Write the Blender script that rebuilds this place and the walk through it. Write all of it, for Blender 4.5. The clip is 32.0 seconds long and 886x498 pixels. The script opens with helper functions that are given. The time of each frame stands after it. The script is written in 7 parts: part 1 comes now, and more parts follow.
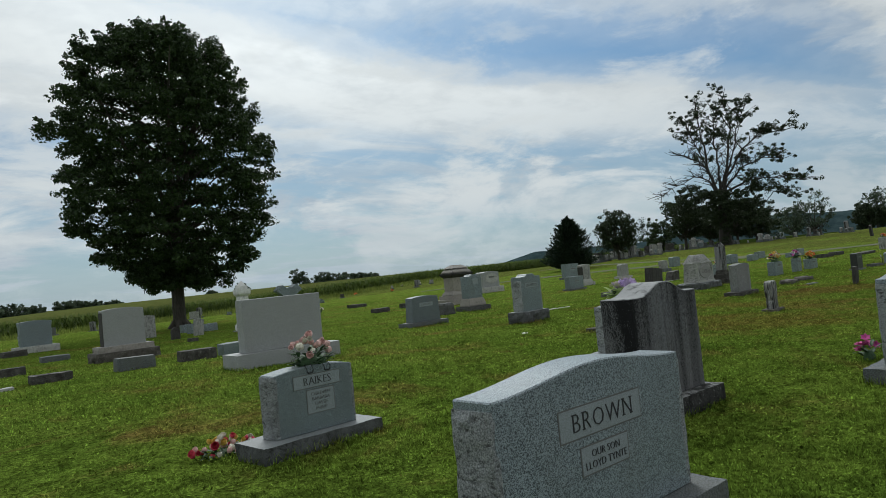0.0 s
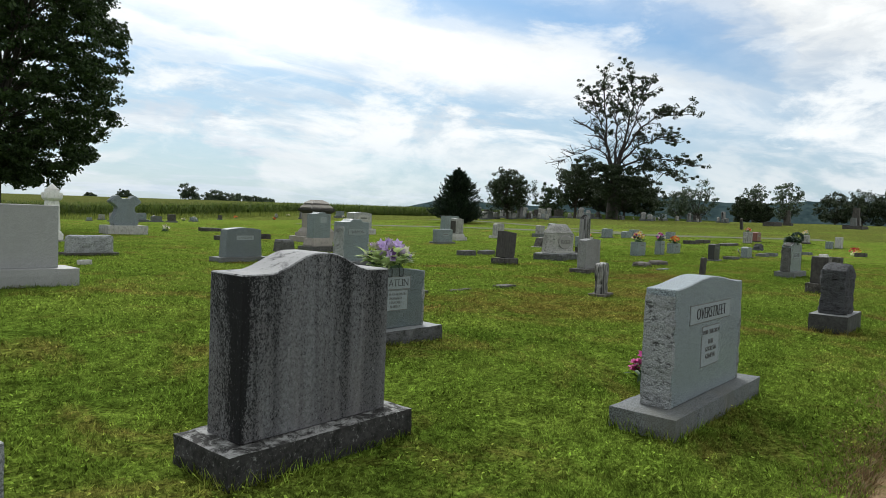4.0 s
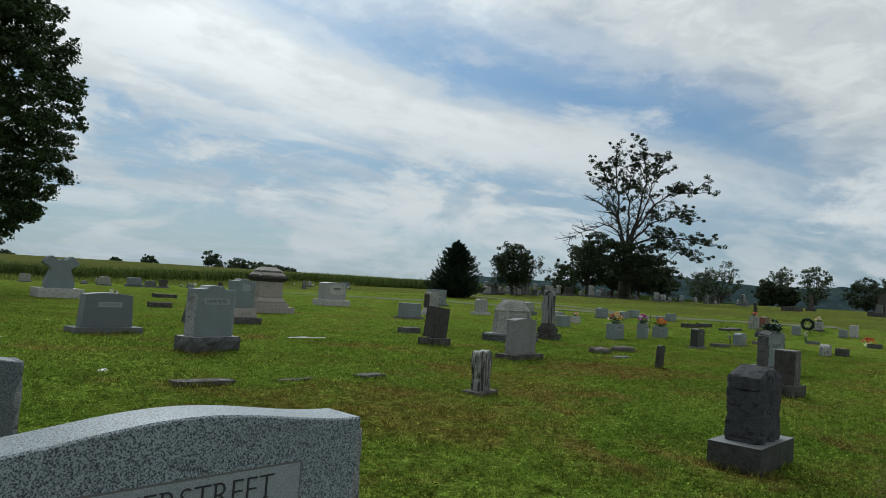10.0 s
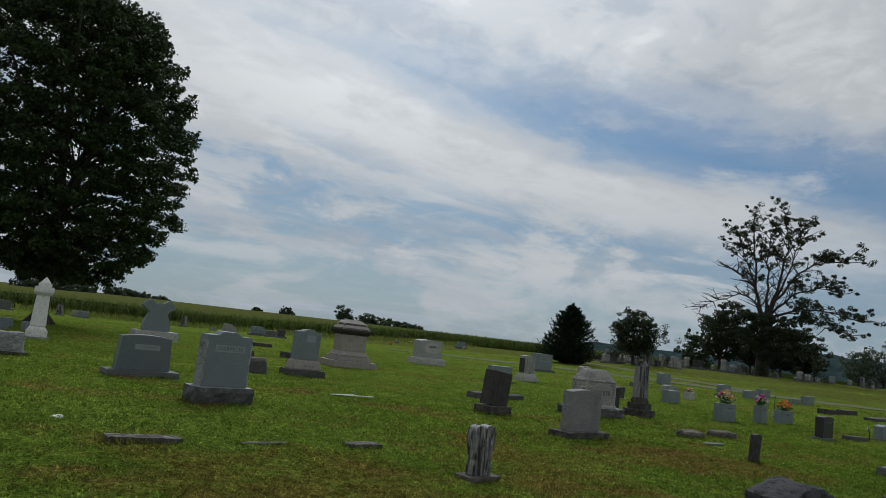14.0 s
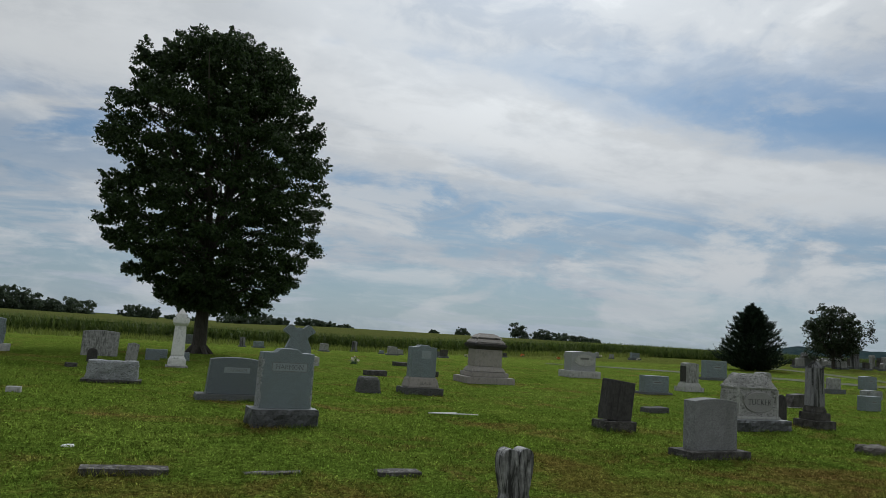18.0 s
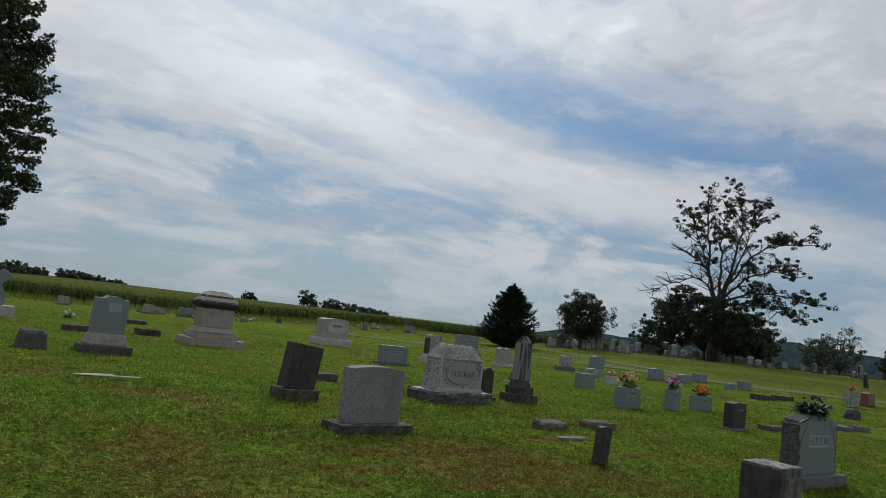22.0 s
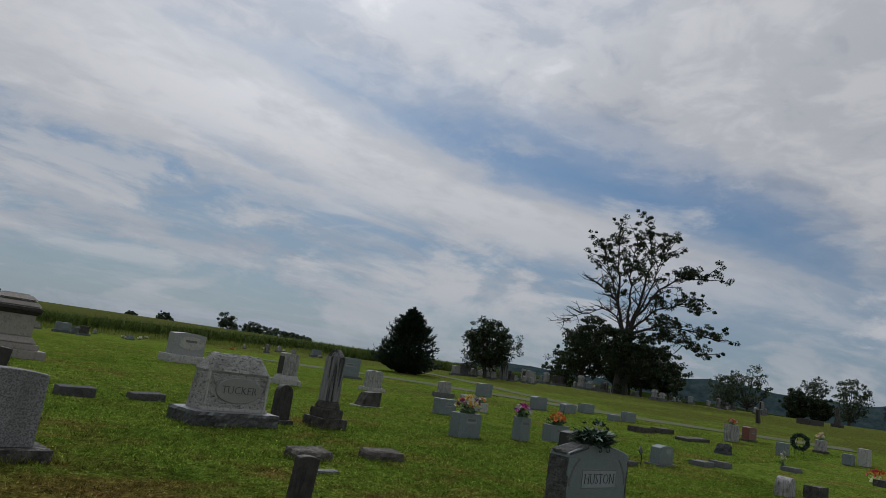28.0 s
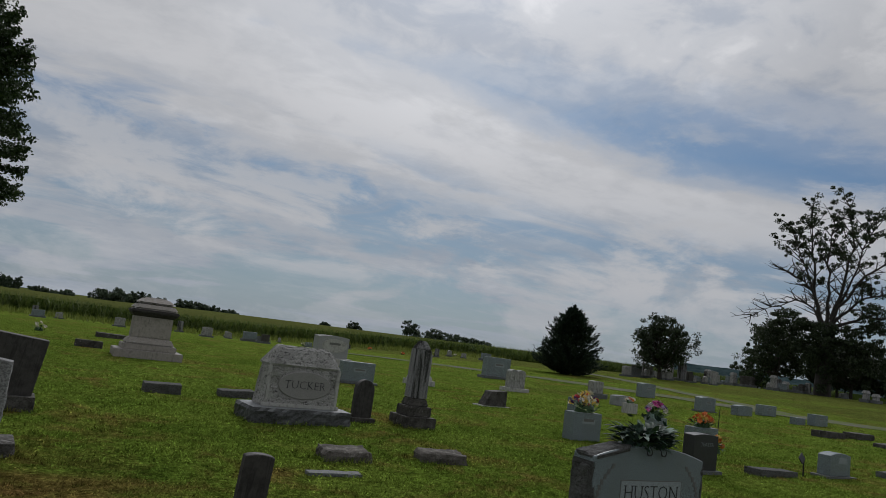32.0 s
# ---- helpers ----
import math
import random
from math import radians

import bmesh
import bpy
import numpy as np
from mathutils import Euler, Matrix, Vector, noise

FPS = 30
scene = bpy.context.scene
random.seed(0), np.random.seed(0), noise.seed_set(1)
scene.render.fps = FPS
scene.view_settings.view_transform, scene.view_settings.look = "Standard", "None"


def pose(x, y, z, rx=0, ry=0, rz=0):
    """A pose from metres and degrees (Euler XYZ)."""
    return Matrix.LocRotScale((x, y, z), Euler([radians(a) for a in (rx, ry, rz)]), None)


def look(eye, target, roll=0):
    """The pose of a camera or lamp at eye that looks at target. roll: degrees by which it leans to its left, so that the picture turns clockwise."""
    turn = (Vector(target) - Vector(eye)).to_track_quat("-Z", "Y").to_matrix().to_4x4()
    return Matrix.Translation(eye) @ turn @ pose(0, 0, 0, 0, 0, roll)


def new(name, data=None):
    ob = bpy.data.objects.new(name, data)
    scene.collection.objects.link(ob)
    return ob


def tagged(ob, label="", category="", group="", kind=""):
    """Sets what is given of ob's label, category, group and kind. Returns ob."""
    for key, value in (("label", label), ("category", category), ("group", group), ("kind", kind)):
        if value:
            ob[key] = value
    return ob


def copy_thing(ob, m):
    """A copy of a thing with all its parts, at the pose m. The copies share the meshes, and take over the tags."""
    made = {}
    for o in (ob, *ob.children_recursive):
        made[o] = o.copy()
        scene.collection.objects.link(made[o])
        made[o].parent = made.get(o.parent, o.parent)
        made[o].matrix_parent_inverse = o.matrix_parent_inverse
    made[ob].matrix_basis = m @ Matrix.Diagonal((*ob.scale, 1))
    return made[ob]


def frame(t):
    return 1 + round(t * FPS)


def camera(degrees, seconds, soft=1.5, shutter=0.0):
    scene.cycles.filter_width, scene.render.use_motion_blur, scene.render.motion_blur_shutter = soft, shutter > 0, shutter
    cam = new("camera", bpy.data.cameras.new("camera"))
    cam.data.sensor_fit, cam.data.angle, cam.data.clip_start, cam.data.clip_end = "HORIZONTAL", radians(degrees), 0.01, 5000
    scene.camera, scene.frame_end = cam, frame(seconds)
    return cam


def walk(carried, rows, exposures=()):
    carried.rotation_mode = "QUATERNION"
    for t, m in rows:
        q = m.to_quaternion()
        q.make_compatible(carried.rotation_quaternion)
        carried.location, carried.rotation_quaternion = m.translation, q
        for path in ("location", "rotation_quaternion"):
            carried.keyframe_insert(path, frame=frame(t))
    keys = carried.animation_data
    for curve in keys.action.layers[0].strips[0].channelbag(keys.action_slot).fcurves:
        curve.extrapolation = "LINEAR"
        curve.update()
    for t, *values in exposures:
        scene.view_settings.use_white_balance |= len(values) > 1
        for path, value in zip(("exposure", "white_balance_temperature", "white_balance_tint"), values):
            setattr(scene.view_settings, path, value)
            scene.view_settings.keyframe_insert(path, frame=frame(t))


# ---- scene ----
cam = camera(65.2, 32.0, soft=0.5)
PATH = [
    (0, (0.005, 0.007, 1.263), (1.341, 1.494, 1.335), -5.6),
    (0.5, (0.277, 0.101, 1.283), (1.527, 1.662, 1.319), -3.3),
    (1, (0.528, 0.099, 1.27), (1.646, 1.757, 1.264), -3.2),
    (1.5, (0.828, 0.077, 1.279), (1.996, 1.698, 1.2), -2.0),
    (2, (1.141, 0.11, 1.255), (2.487, 1.587, 1.166), -1.2),
    (2.5, (1.469, 0.136, 1.262), (2.899, 1.53, 1.144), 0.1),
    (3, (1.779, 0.13, 1.267), (3.116, 1.61, 1.126), -0.4),
    (3.5, (2.083, 0.12, 1.264), (3.509, 1.516, 1.132), 0.1),
    (4, (2.445, 0.193, 1.262), (3.974, 1.478, 1.16), 2.3),
    (4.5, (2.735, 0.17, 1.27), (4.334, 1.368, 1.182), 1.6),
    (6.5, (3.935, 0.073, 1.306), (5.515, 1.299, 1.352), 2.69),
    (7, (4.195, -0.003, 1.328), (5.775, 1.221, 1.382), 2.76),
    (7.5, (4.536, 0.057, 1.327), (6.164, 1.217, 1.388), 3.91),
    (8, (4.777, 0.033, 1.327), (6.394, 1.209, 1.390), 2.45),
    (8.5, (5.066, -0.032, 1.351), (6.546, 1.312, 1.411), 3.48),
    (9, (5.338, -0.040, 1.335), (6.862, 1.253, 1.420), 1.97),
    (9.5, (5.708, -0.025, 1.334), (7.252, 1.242, 1.442), 5.63),
    (10, (5.946, -0.059, 1.333), (7.418, 1.292, 1.441), 4.00),
    (10.5, (6.180, -0.109, 1.373), (7.536, 1.351, 1.540), 4.09),
    (11, (6.473, -0.016, 1.370), (7.823, 1.437, 1.619), 3.74),
    (11.5, (6.726, -0.013, 1.373), (8.077, 1.443, 1.607), 3.98),
    (12, (6.951, -0.056, 1.404), (8.156, 1.528, 1.609), 5.40),
    (12.5, (7.158, -0.118, 1.400), (8.381, 1.449, 1.616), 5.07),
    (13, (7.550, -0.008, 1.401), (8.853, 1.492, 1.631), 6.41),
    (13.5, (7.798, -0.009, 1.406), (9.159, 1.434, 1.663), 5.00),
    (14, (8.039, -0.063, 1.414), (9.211, 1.539, 1.663), 7.06),
    (14.5, (8.258, -0.006, 1.414), (9.367, 1.638, 1.672), 5.30),
    (15, (8.547, 0.134, 1.406), (9.458, 1.901, 1.627), 5.97),
    (15.5, (8.790, 0.147, 1.401), (9.502, 2.001, 1.643), 3.47),
    (17.5, (9.827, 0.464, 1.365), (10.487, 2.344, 1.544), 4.79),
    (18, (10.131, 0.444, 1.406), (10.872, 2.285, 1.656), 3.97),
    (18.5, (10.458, 0.615, 1.401), (11.335, 2.392, 1.669), 4.47),
    (19, (10.749, 0.648, 1.402), (11.790, 2.339, 1.641), 4.73),
    (19.5, (11.004, 0.716, 1.408), (11.828, 2.522, 1.650), 6.85),
    (20, (11.260, 0.730, 1.409), (12.188, 2.482, 1.671), 5.89),
    (20.5, (11.566, 0.851, 1.383), (12.500, 2.599, 1.652), 6.40),
    (21, (11.840, 0.853, 1.397), (12.792, 2.595, 1.634), 5.10),
    (21.5, (12.146, 0.818, 1.438), (13.124, 2.544, 1.687), 7.88),
    (22, (12.443, 0.827, 1.398), (13.683, 2.380, 1.620), 7.27),
    (22.5, (12.764, 0.925, 1.407), (14.172, 2.316, 1.695), 9.43),
    (23, (13.001, 0.873, 1.396), (14.354, 2.316, 1.691), 6.73),
    (23.5, (13.269, 0.795, 1.421), (14.619, 2.235, 1.746), 8.14),
    (24, (13.622, 0.872, 1.379), (15.081, 2.205, 1.682), 8.48),
    (24.5, (13.876, 0.879, 1.393), (15.338, 2.211, 1.687), 9.96),
    (25, (14.119, 0.860, 1.413), (15.420, 2.349, 1.715), 8.90),
    (25.5, (14.355, 0.804, 1.404), (15.660, 2.291, 1.699), 9.34),
    (26, (14.652, 0.870, 1.417), (16.019, 2.296, 1.733), 10.59),
    (26.5, (14.885, 0.877, 1.392), (16.275, 2.279, 1.707), 9.71),
    (28.5, (16.093, 0.832, 1.432), (17.431, 2.283, 1.757), 8.12),
    (29, (16.369, 0.779, 1.442), (17.623, 2.310, 1.734), 9.42),
    (29.5, (16.703, 0.774, 1.423), (18.078, 2.194, 1.728), 10.06),
    (30, (16.978, 0.805, 1.444), (18.373, 2.198, 1.780), 11.05),
    (30.5, (17.250, 0.788, 1.424), (18.538, 2.277, 1.777), 7.97),
    (31, (17.523, 0.827, 1.426), (18.676, 2.426, 1.764), 7.18),
    (31.5, (17.873, 0.995, 1.400), (18.897, 2.687, 1.700), 8.45),
    (32, (18.091, 1.027, 1.415), (19.054, 2.759, 1.685), 7.74),
]
EXPO = [(0.0, -0.36, 6250, 4), (1.0, -0.15, 6250, 5), (2.0, 0.06, 6250, 6), (3.0, 0.24, 6400, 8), (4.5, 0.26, 6500, 7), (7.0, -0.34, 6180, 3), (9.0, -0.30, 6180, 3), (10.0, -0.37, 6200, 4), (11.0, -0.52, 6220, 5), (12.0, -0.56, 6235, 6), (13.0, -0.58, 6250, 8), (14.0, -0.72, 6250, 8), (15.0, -0.74, 6250, 8), (19.0, -0.58, 6250, 8), (21.0, -0.54, 6200, 7), (22.0, -0.60, 6200, 8), (23.0, -0.57, 6200, 9), (25.0, -0.84, 6200, 11), (26.0, -0.88, 6200, 12), (32.0, -0.93, 6350, 12)]
walk(cam, [(t, look(eye, target, roll)) for t, eye, target, roll in PATH], EXPO)

rng = random.Random(11)
nrg = np.random.default_rng(5)


# ---- sky and sun ----
def sky_world():
    w = bpy.data.worlds.new("cloudy_sky")
    scene.world = w
    w.use_nodes = True
    nt = w.node_tree
    nt.nodes.clear()
    N, L = nt.nodes.new, nt.links.new

    def math_node(op, a, b=None, c=None):
        n = N("ShaderNodeMath")
        n.operation = op
        for i, v in enumerate((a, b, c)):
            if v is None:
                continue
            if isinstance(v, (int, float)):
                n.inputs[i].default_value = v
            else:
                L(v, n.inputs[i])
        return n.outputs[0]

    def ramp(fac, stops):
        n = N("ShaderNodeValToRGB")
        n.color_ramp.interpolation = "EASE"
        el = n.color_ramp.elements
        while len(el) < len(stops):
            el.new(0.5)
        for e, (p, c) in zip(el, stops):
            e.position = p
            e.color = (c, c, c, 1) if isinstance(c, (int, float)) else (*c, 1)
        L(fac, n.inputs[0])
        return n.outputs[0]

    def noise_at(vec, scale, detail, rough=0.55, dist=0.0):
        n = N("ShaderNodeTexNoise")
        n.inputs["Scale"].default_value = scale
        n.inputs["Detail"].default_value = detail
        n.inputs["Roughness"].default_value = rough
        n.inputs["Distortion"].default_value = dist
        L(vec, n.inputs["Vector"])
        return n.outputs[0]

    def mix(fac, a, b):
        n = N("ShaderNodeMix")
        n.data_type = "RGBA"
        for sock, v in ((n.inputs[0], fac), (n.inputs[6], a), (n.inputs[7], b)):
            if isinstance(v, tuple):
                sock.default_value = (*v, 1)
            elif isinstance(v, (int, float)):
                sock.default_value = v
            else:
                L(v, sock)
        return n.outputs[2]

    co = N("ShaderNodeTexCoord").outputs["Generated"]
    sep = N("ShaderNodeSeparateXYZ")
    L(co, sep.inputs[0])
    x, y, z = sep.outputs
    up = math_node("MAXIMUM", z, 0.0)
    den = math_node("ADD", up, 0.18)
    px, py = math_node("DIVIDE", x, den), math_node("DIVIDE", y, den)
    # across the cloud streets (v) and along them (u)
    v = math_node("ADD", math_node("MULTIPLY", px, 0.14), py)
    u = math_node("SUBTRACT", px, math_node("MULTIPLY", py, 0.14))

    def plane(a, b, off):
        c = N("ShaderNodeCombineXYZ")
        L(math_node("MULTIPLY", u, a), c.inputs[0])
        L(math_node("MULTIPLY", v, b), c.inputs[1])
        c.inputs[2].default_value = off
        return c.outputs[0]

    def sub(p, q):
        return math_node("SUBTRACT", p, q)

    def mul(p, q):
        return math_node("MULTIPLY", p, q)

    def add(*terms):
        out = terms[0]
        for t in terms[1:]:
            out = math_node("ADD", out, t)
        return out

    warp = noise_at(plane(0.9, 1.1, 3.1), 1.0, 6, 0.55)
    fray = noise_at(plane(1.0, 1.0, 7.0), 5.0, 8, 0.62, 0.3)
    mottle = noise_at(plane(1.0, 1.0, 5.0), 3.6, 7, 0.58, 0.5)
    cells = noise_at(plane(1.0, 1.0, 15.0), 9.0, 5, 0.55, 0.6)
    streak = noise_at(plane(0.75, 1.25, 11.0), 2.0, 9, 0.60, 0.55)
    thread = noise_at(plane(1.1, 2.3, 19.0), 3.4, 8, 0.64, 1.1)
    wob = mul(sub(warp, 0.5), 0.34)
    frayed = mul(sub(fray, 0.5), 0.42)
    # a long blue rift, narrow in the north, that opens southwards and ends at a bank of cloud
    edge_low = sub(1.48, mul(math_node("MAXIMUM", sub(px, 1.52), 0.0), 0.60))
    s_low = add(sub(py, edge_low), mul(wob, 0.45))
    edge_high = add(sub(py, sub(2.01, mul(px, 0.69))), wob, frayed)
    edge_bank = add(sub(py, 0.66), mul(wob, 0.5), mul(frayed, 0.8))
    inside = math_node("MINIMUM", math_node("MINIMUM", mul(edge_high, 0.85), add(mul(s_low, -1.35), mul(frayed, 0.9))), mul(edge_bank, 1.3))
    rift = ramp(add(inside, 0.2), [(0.05, 0.0), (0.18, 0.34), (0.30, 0.76), (0.46, 0.92)])
    # a fainter blue lane further down, along the streaks
    lane = ramp(mul(math_node("ABSOLUTE", add(sub(s_low, 1.02), wob, mul(sub(streak, 0.5), 0.30))), 2.0), [(0.0, 0.62), (0.30, 0.45), (0.72, 0.0)])
    lane = mul(lane, ramp(mul(px, 0.25), [(0.02, 0.7), (0.12, 1.0), (0.40, 0.75), (0.62, 0.10)]))
    pale = mul(ramp(mul(px, 0.2), [(0.44, 0.0), (0.62, 0.80)]), ramp(streak, [(0.40, 1.0), (0.60, 0.30)]))
    blue = math_node("MAXIMUM", math_node("MAXIMUM", rift, lane), pale)
    patch = mul(ramp(noise_at(plane(0.8, 1.3, 23.0), 1.5, 6, 0.58, 0.6), [(0.42, 0.0), (0.57, 0.80)]), ramp(mul(s_low, 0.5), [(0.20, 0.0), (0.42, 1.0)]))
    blue = math_node("MAXIMUM", blue, patch)
    blue = mul(blue, ramp(fray, [(0.34, 1.0), (0.68, 0.88)]))
    # tones of the cloud sheets, from over the rift down to the horizon
    tone_v = ramp(mul(add(s_low, 1.2), 0.22), [(0.0, 0.92), (0.08, 0.86), (0.16, 0.74), (0.22, 0.64), (0.27, 0.78), (0.305, 0.90), (0.345, 0.96), (0.40, 0.86), (0.455, 0.66), (0.50, 0.58), (0.56, 0.68), (0.66, 0.76), (0.84, 0.76), (1.0, 0.72)])
    over = ramp(add(s_low, 0.5), [(0.30, 1.0), (0.62, 0.0)])
    lumpy = add(mul(sub(mottle, 0.5), 0.85), mul(sub(cells, 0.5), 0.45))
    drawn = add(mul(sub(streak, 0.5), 0.55), mul(sub(thread, 0.5), 0.26), mul(sub(fray, 0.5), 0.34), mul(sub(cells, 0.5), 0.16))
    soft = ramp(mul(s_low, 0.5), [(0.10, 0.55), (0.40, 1.0)])
    puff = add(mul(lumpy, add(mul(over, 0.75), 0.25)), mul(mul(drawn, soft), sub(1.0, mul(over, 0.8))))
    shade = add(tone_v, puff)
    cloud = ramp(shade, [(0.12, (0.27, 0.335, 0.435)), (0.36, (0.40, 0.46, 0.55)), (0.58, (0.575, 0.62, 0.685)), (0.78, (0.735, 0.755, 0.78)), (0.98, (0.89, 0.90, 0.91))])
    # the sheet is brightest round the hidden sun
    dot = N("ShaderNodeVectorMath")
    dot.operation = "DOT_PRODUCT"
    L(co, dot.inputs[0])
    dot.inputs[1].default_value = SUN_DIR
    glow = ramp(dot.outputs["Value"], [(0.0, 0.85), (0.5, 0.94), (0.72, 1.0), (0.85, 1.12), (0.93, 1.45), (1.0, 2.0)])
    cl = N("ShaderNodeVectorMath")
    cl.operation = "MULTIPLY"
    L(cloud, cl.inputs[0])
    L(glow, cl.inputs[1])
    sky = N("ShaderNodeTexSky")
    sky.sky_type = "NISHITA"
    sky.sun_disc = False
    sky.sun_elevation, sky.sun_rotation = radians(SUN_EL), radians(90 - SUN_AZ)
    tone = N("ShaderNodeVectorMath")
    tone.operation = "MULTIPLY"
    L(sky.outputs[0], tone.inputs[0])
    tone.inputs[1].default_value = (0.055, 0.079, 0.097)
    deep = N("ShaderNodeVectorMath")
    deep.operation = "MULTIPLY"
    L(tone.outputs[0], deep.inputs[0])
    L(ramp(z, [(0.05, 0.78), (0.40, 1.0)]), deep.inputs[1])
    col = mix(blue, cl.outputs[0], deep.outputs[0])
    haze = ramp(z, [(0.0, 0.62), (0.09, 0.42), (0.28, 0.0)])
    col = mix(haze, col, (0.49, 0.59, 0.70))
    # low heaps of white cloud over the hills
    heap = N("ShaderNodeVectorMath")
    heap.operation = "MULTIPLY"
    L(co, heap.inputs[0])
    heap.inputs[1].default_value = (6.0, 6.0, 13.0)
    heaps = mul(ramp(noise_at(heap.outputs[0], 1.0, 7, 0.55, 0.3), [(0.50, 0.0), (0.60, 0.65)]), ramp(z, [(0.01, 0.4), (0.05, 1.0), (0.10, 0.7), (0.16, 0.0)]))
    col = mix(heaps, col, (0.74, 0.765, 0.79))
    wisp = N("ShaderNodeVectorMath")
    wisp.operation = "MULTIPLY"
    L(co, wisp.inputs[0])
    wisp.inputs[1].default_value = (4.6, 4.6, 13.0)
    wisps = mul(ramp(noise_at(wisp.outputs[0], 1.0, 8, 0.62, 0.35), [(0.49, 0.0), (0.64, 0.9)]), ramp(z, [(0.05, 0.4), (0.12, 1.0), (0.26, 0.7), (0.40, 0.0)]))
    col = mix(wisps, col, (0.86, 0.875, 0.89))
    bg = N("ShaderNodeBackground")
    L(col, bg.inputs[0])
    bg.inputs[1].default_value = 1.0
    L(bg.outputs[0], N("ShaderNodeOutputWorld").inputs[0])


SUN_AZ, SUN_EL = 60.0, 44.0
SUN_DIR = (math.cos(radians(SUN_EL)) * math.cos(radians(SUN_AZ)), math.cos(radians(SUN_EL)) * math.sin(radians(SUN_AZ)), math.sin(radians(SUN_EL)))
sky_world()
sun = new("sun", bpy.data.lights.new("sun", "SUN"))
sun.data.energy, sun.data.angle, sun.data.color = 2.4, radians(24), (1.0, 0.98, 0.95)
sun.matrix_world = look(tuple(60 * c for c in SUN_DIR), (0, 0, 0))


# ---- the lie of the land ----
def smooth(a):
    a = min(1.0, max(0.0, a))
    return a * a * (3 - 2 * a)


def ground_z(x, y):
    z = 1.4 * smooth((x - 28) / 55) - 0.9 * smooth((y - 38) / 35) + 0.009 * max(0.0, min(x, 200) - 83)
    z -= 0.1 * math.exp(-((x - 22) ** 2 + (y - 19) ** 2) / 120)
    return z + 0.11 * math.exp(-((x - 4.5) ** 2 / 30 + (y - 7) ** 2 / 60))


def road_edge(x):
    return 0.47 + 0.034 * x


# ---- materials ----
class Mat:
    def __init__(self, name, rough=0.8, metal=0.0, spec=0.5):
        self.m = bpy.data.materials.new(name)
        self.m.use_nodes = True
        self.nt = self.m.node_tree
        self.b = self.nt.nodes["Principled BSDF"]
        self.b.inputs["Roughness"].default_value = rough
        self.b.inputs["Metallic"].default_value = metal
        self.b.inputs["Specular IOR Level"].default_value = spec
        tc = self.nt.nodes.new("ShaderNodeTexCoord")
        oi = self.nt.nodes.new("ShaderNodeObjectInfo")
        add = self.nt.nodes.new("ShaderNodeVectorMath")
        add.operation = "MULTIPLY_ADD"
        comb = self.nt.nodes.new("ShaderNodeCombineXYZ")
        for i in range(3):
            self.nt.links.new(oi.outputs["Random"], comb.inputs[i])
        self.nt.links.new(comb.outputs[0], add.inputs[0])
        add.inputs[1].default_value = (17.0, 31.0, 23.0)
        self.nt.links.new(tc.outputs["Object"], add.inputs[2])
        self.co, self.rand = add.outputs[0], oi.outputs["Random"]

    def scaled(self, sx, sy, sz):
        n = self.nt.nodes.new("ShaderNodeVectorMath")
        n.operation = "MULTIPLY"
        self.nt.links.new(self.co, n.inputs[0])
        n.inputs[1].default_value = (sx, sy, sz)
        return n.outputs[0]

    def noise(self, scale, detail=3, rough=0.55, vec=None, dist=0.0):
        n = self.nt.nodes.new("ShaderNodeTexNoise")
        n.inputs["Scale"].default_value, n.inputs["Detail"].default_value = scale, detail
        n.inputs["Roughness"].default_value, n.inputs["Distortion"].default_value = rough, dist
        self.nt.links.new(vec or self.co, n.inputs["Vector"])
        return n.outputs[0]

    def cells(self, scale, out="Color"):
        n = self.nt.nodes.new("ShaderNodeTexVoronoi")
        n.inputs["Scale"].default_value = scale
        self.nt.links.new(self.co, n.inputs["Vector"])
        return n.outputs[out]

    def ramp(self, fac, *stops):
        n = self.nt.nodes.new("ShaderNodeValToRGB")
        el = n.color_ramp.elements
        while len(el) < len(stops):
            el.new(0.5)
        for e, (p, c) in zip(el, stops):
            e.position = p
            e.color = (c, c, c, 1) if isinstance(c, (int, float)) else (*c, 1)
        self.nt.links.new(fac, n.inputs[0])
        return n.outputs[0]

    def mix(self, fac, a, b, blend="MIX"):
        n = self.nt.nodes.new("ShaderNodeMix")
        n.data_type, n.blend_type = "RGBA", blend
        for s, v in ((n.inputs[0], fac), (n.inputs[6], a), (n.inputs[7], b)):
            if isinstance(v, tuple):
                s.default_value = (*v, 1)
            elif isinstance(v, (int, float)):
                s.default_value = v
            else:
                self.nt.links.new(v, s)
        return n.outputs[2]

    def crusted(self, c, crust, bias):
        """Pale lichen in patches; bias makes faces that look up paler overall."""
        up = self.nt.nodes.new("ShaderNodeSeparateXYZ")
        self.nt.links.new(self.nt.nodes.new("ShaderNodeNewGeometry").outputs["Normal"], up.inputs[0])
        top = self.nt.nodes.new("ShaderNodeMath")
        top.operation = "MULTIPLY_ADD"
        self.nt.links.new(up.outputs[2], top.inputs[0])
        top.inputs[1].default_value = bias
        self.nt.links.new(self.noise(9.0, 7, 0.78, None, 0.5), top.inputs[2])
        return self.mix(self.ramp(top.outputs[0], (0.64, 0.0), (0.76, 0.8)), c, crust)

    def color(self, c):
        if isinstance(c, tuple):
            self.b.inputs["Base Color"].default_value = (*c, 1)
        else:
            self.nt.links.new(c, self.b.inputs["Base Color"])
        return self

    def rough(self, c):
        self.nt.links.new(c, self.b.inputs["Roughness"])
        return self

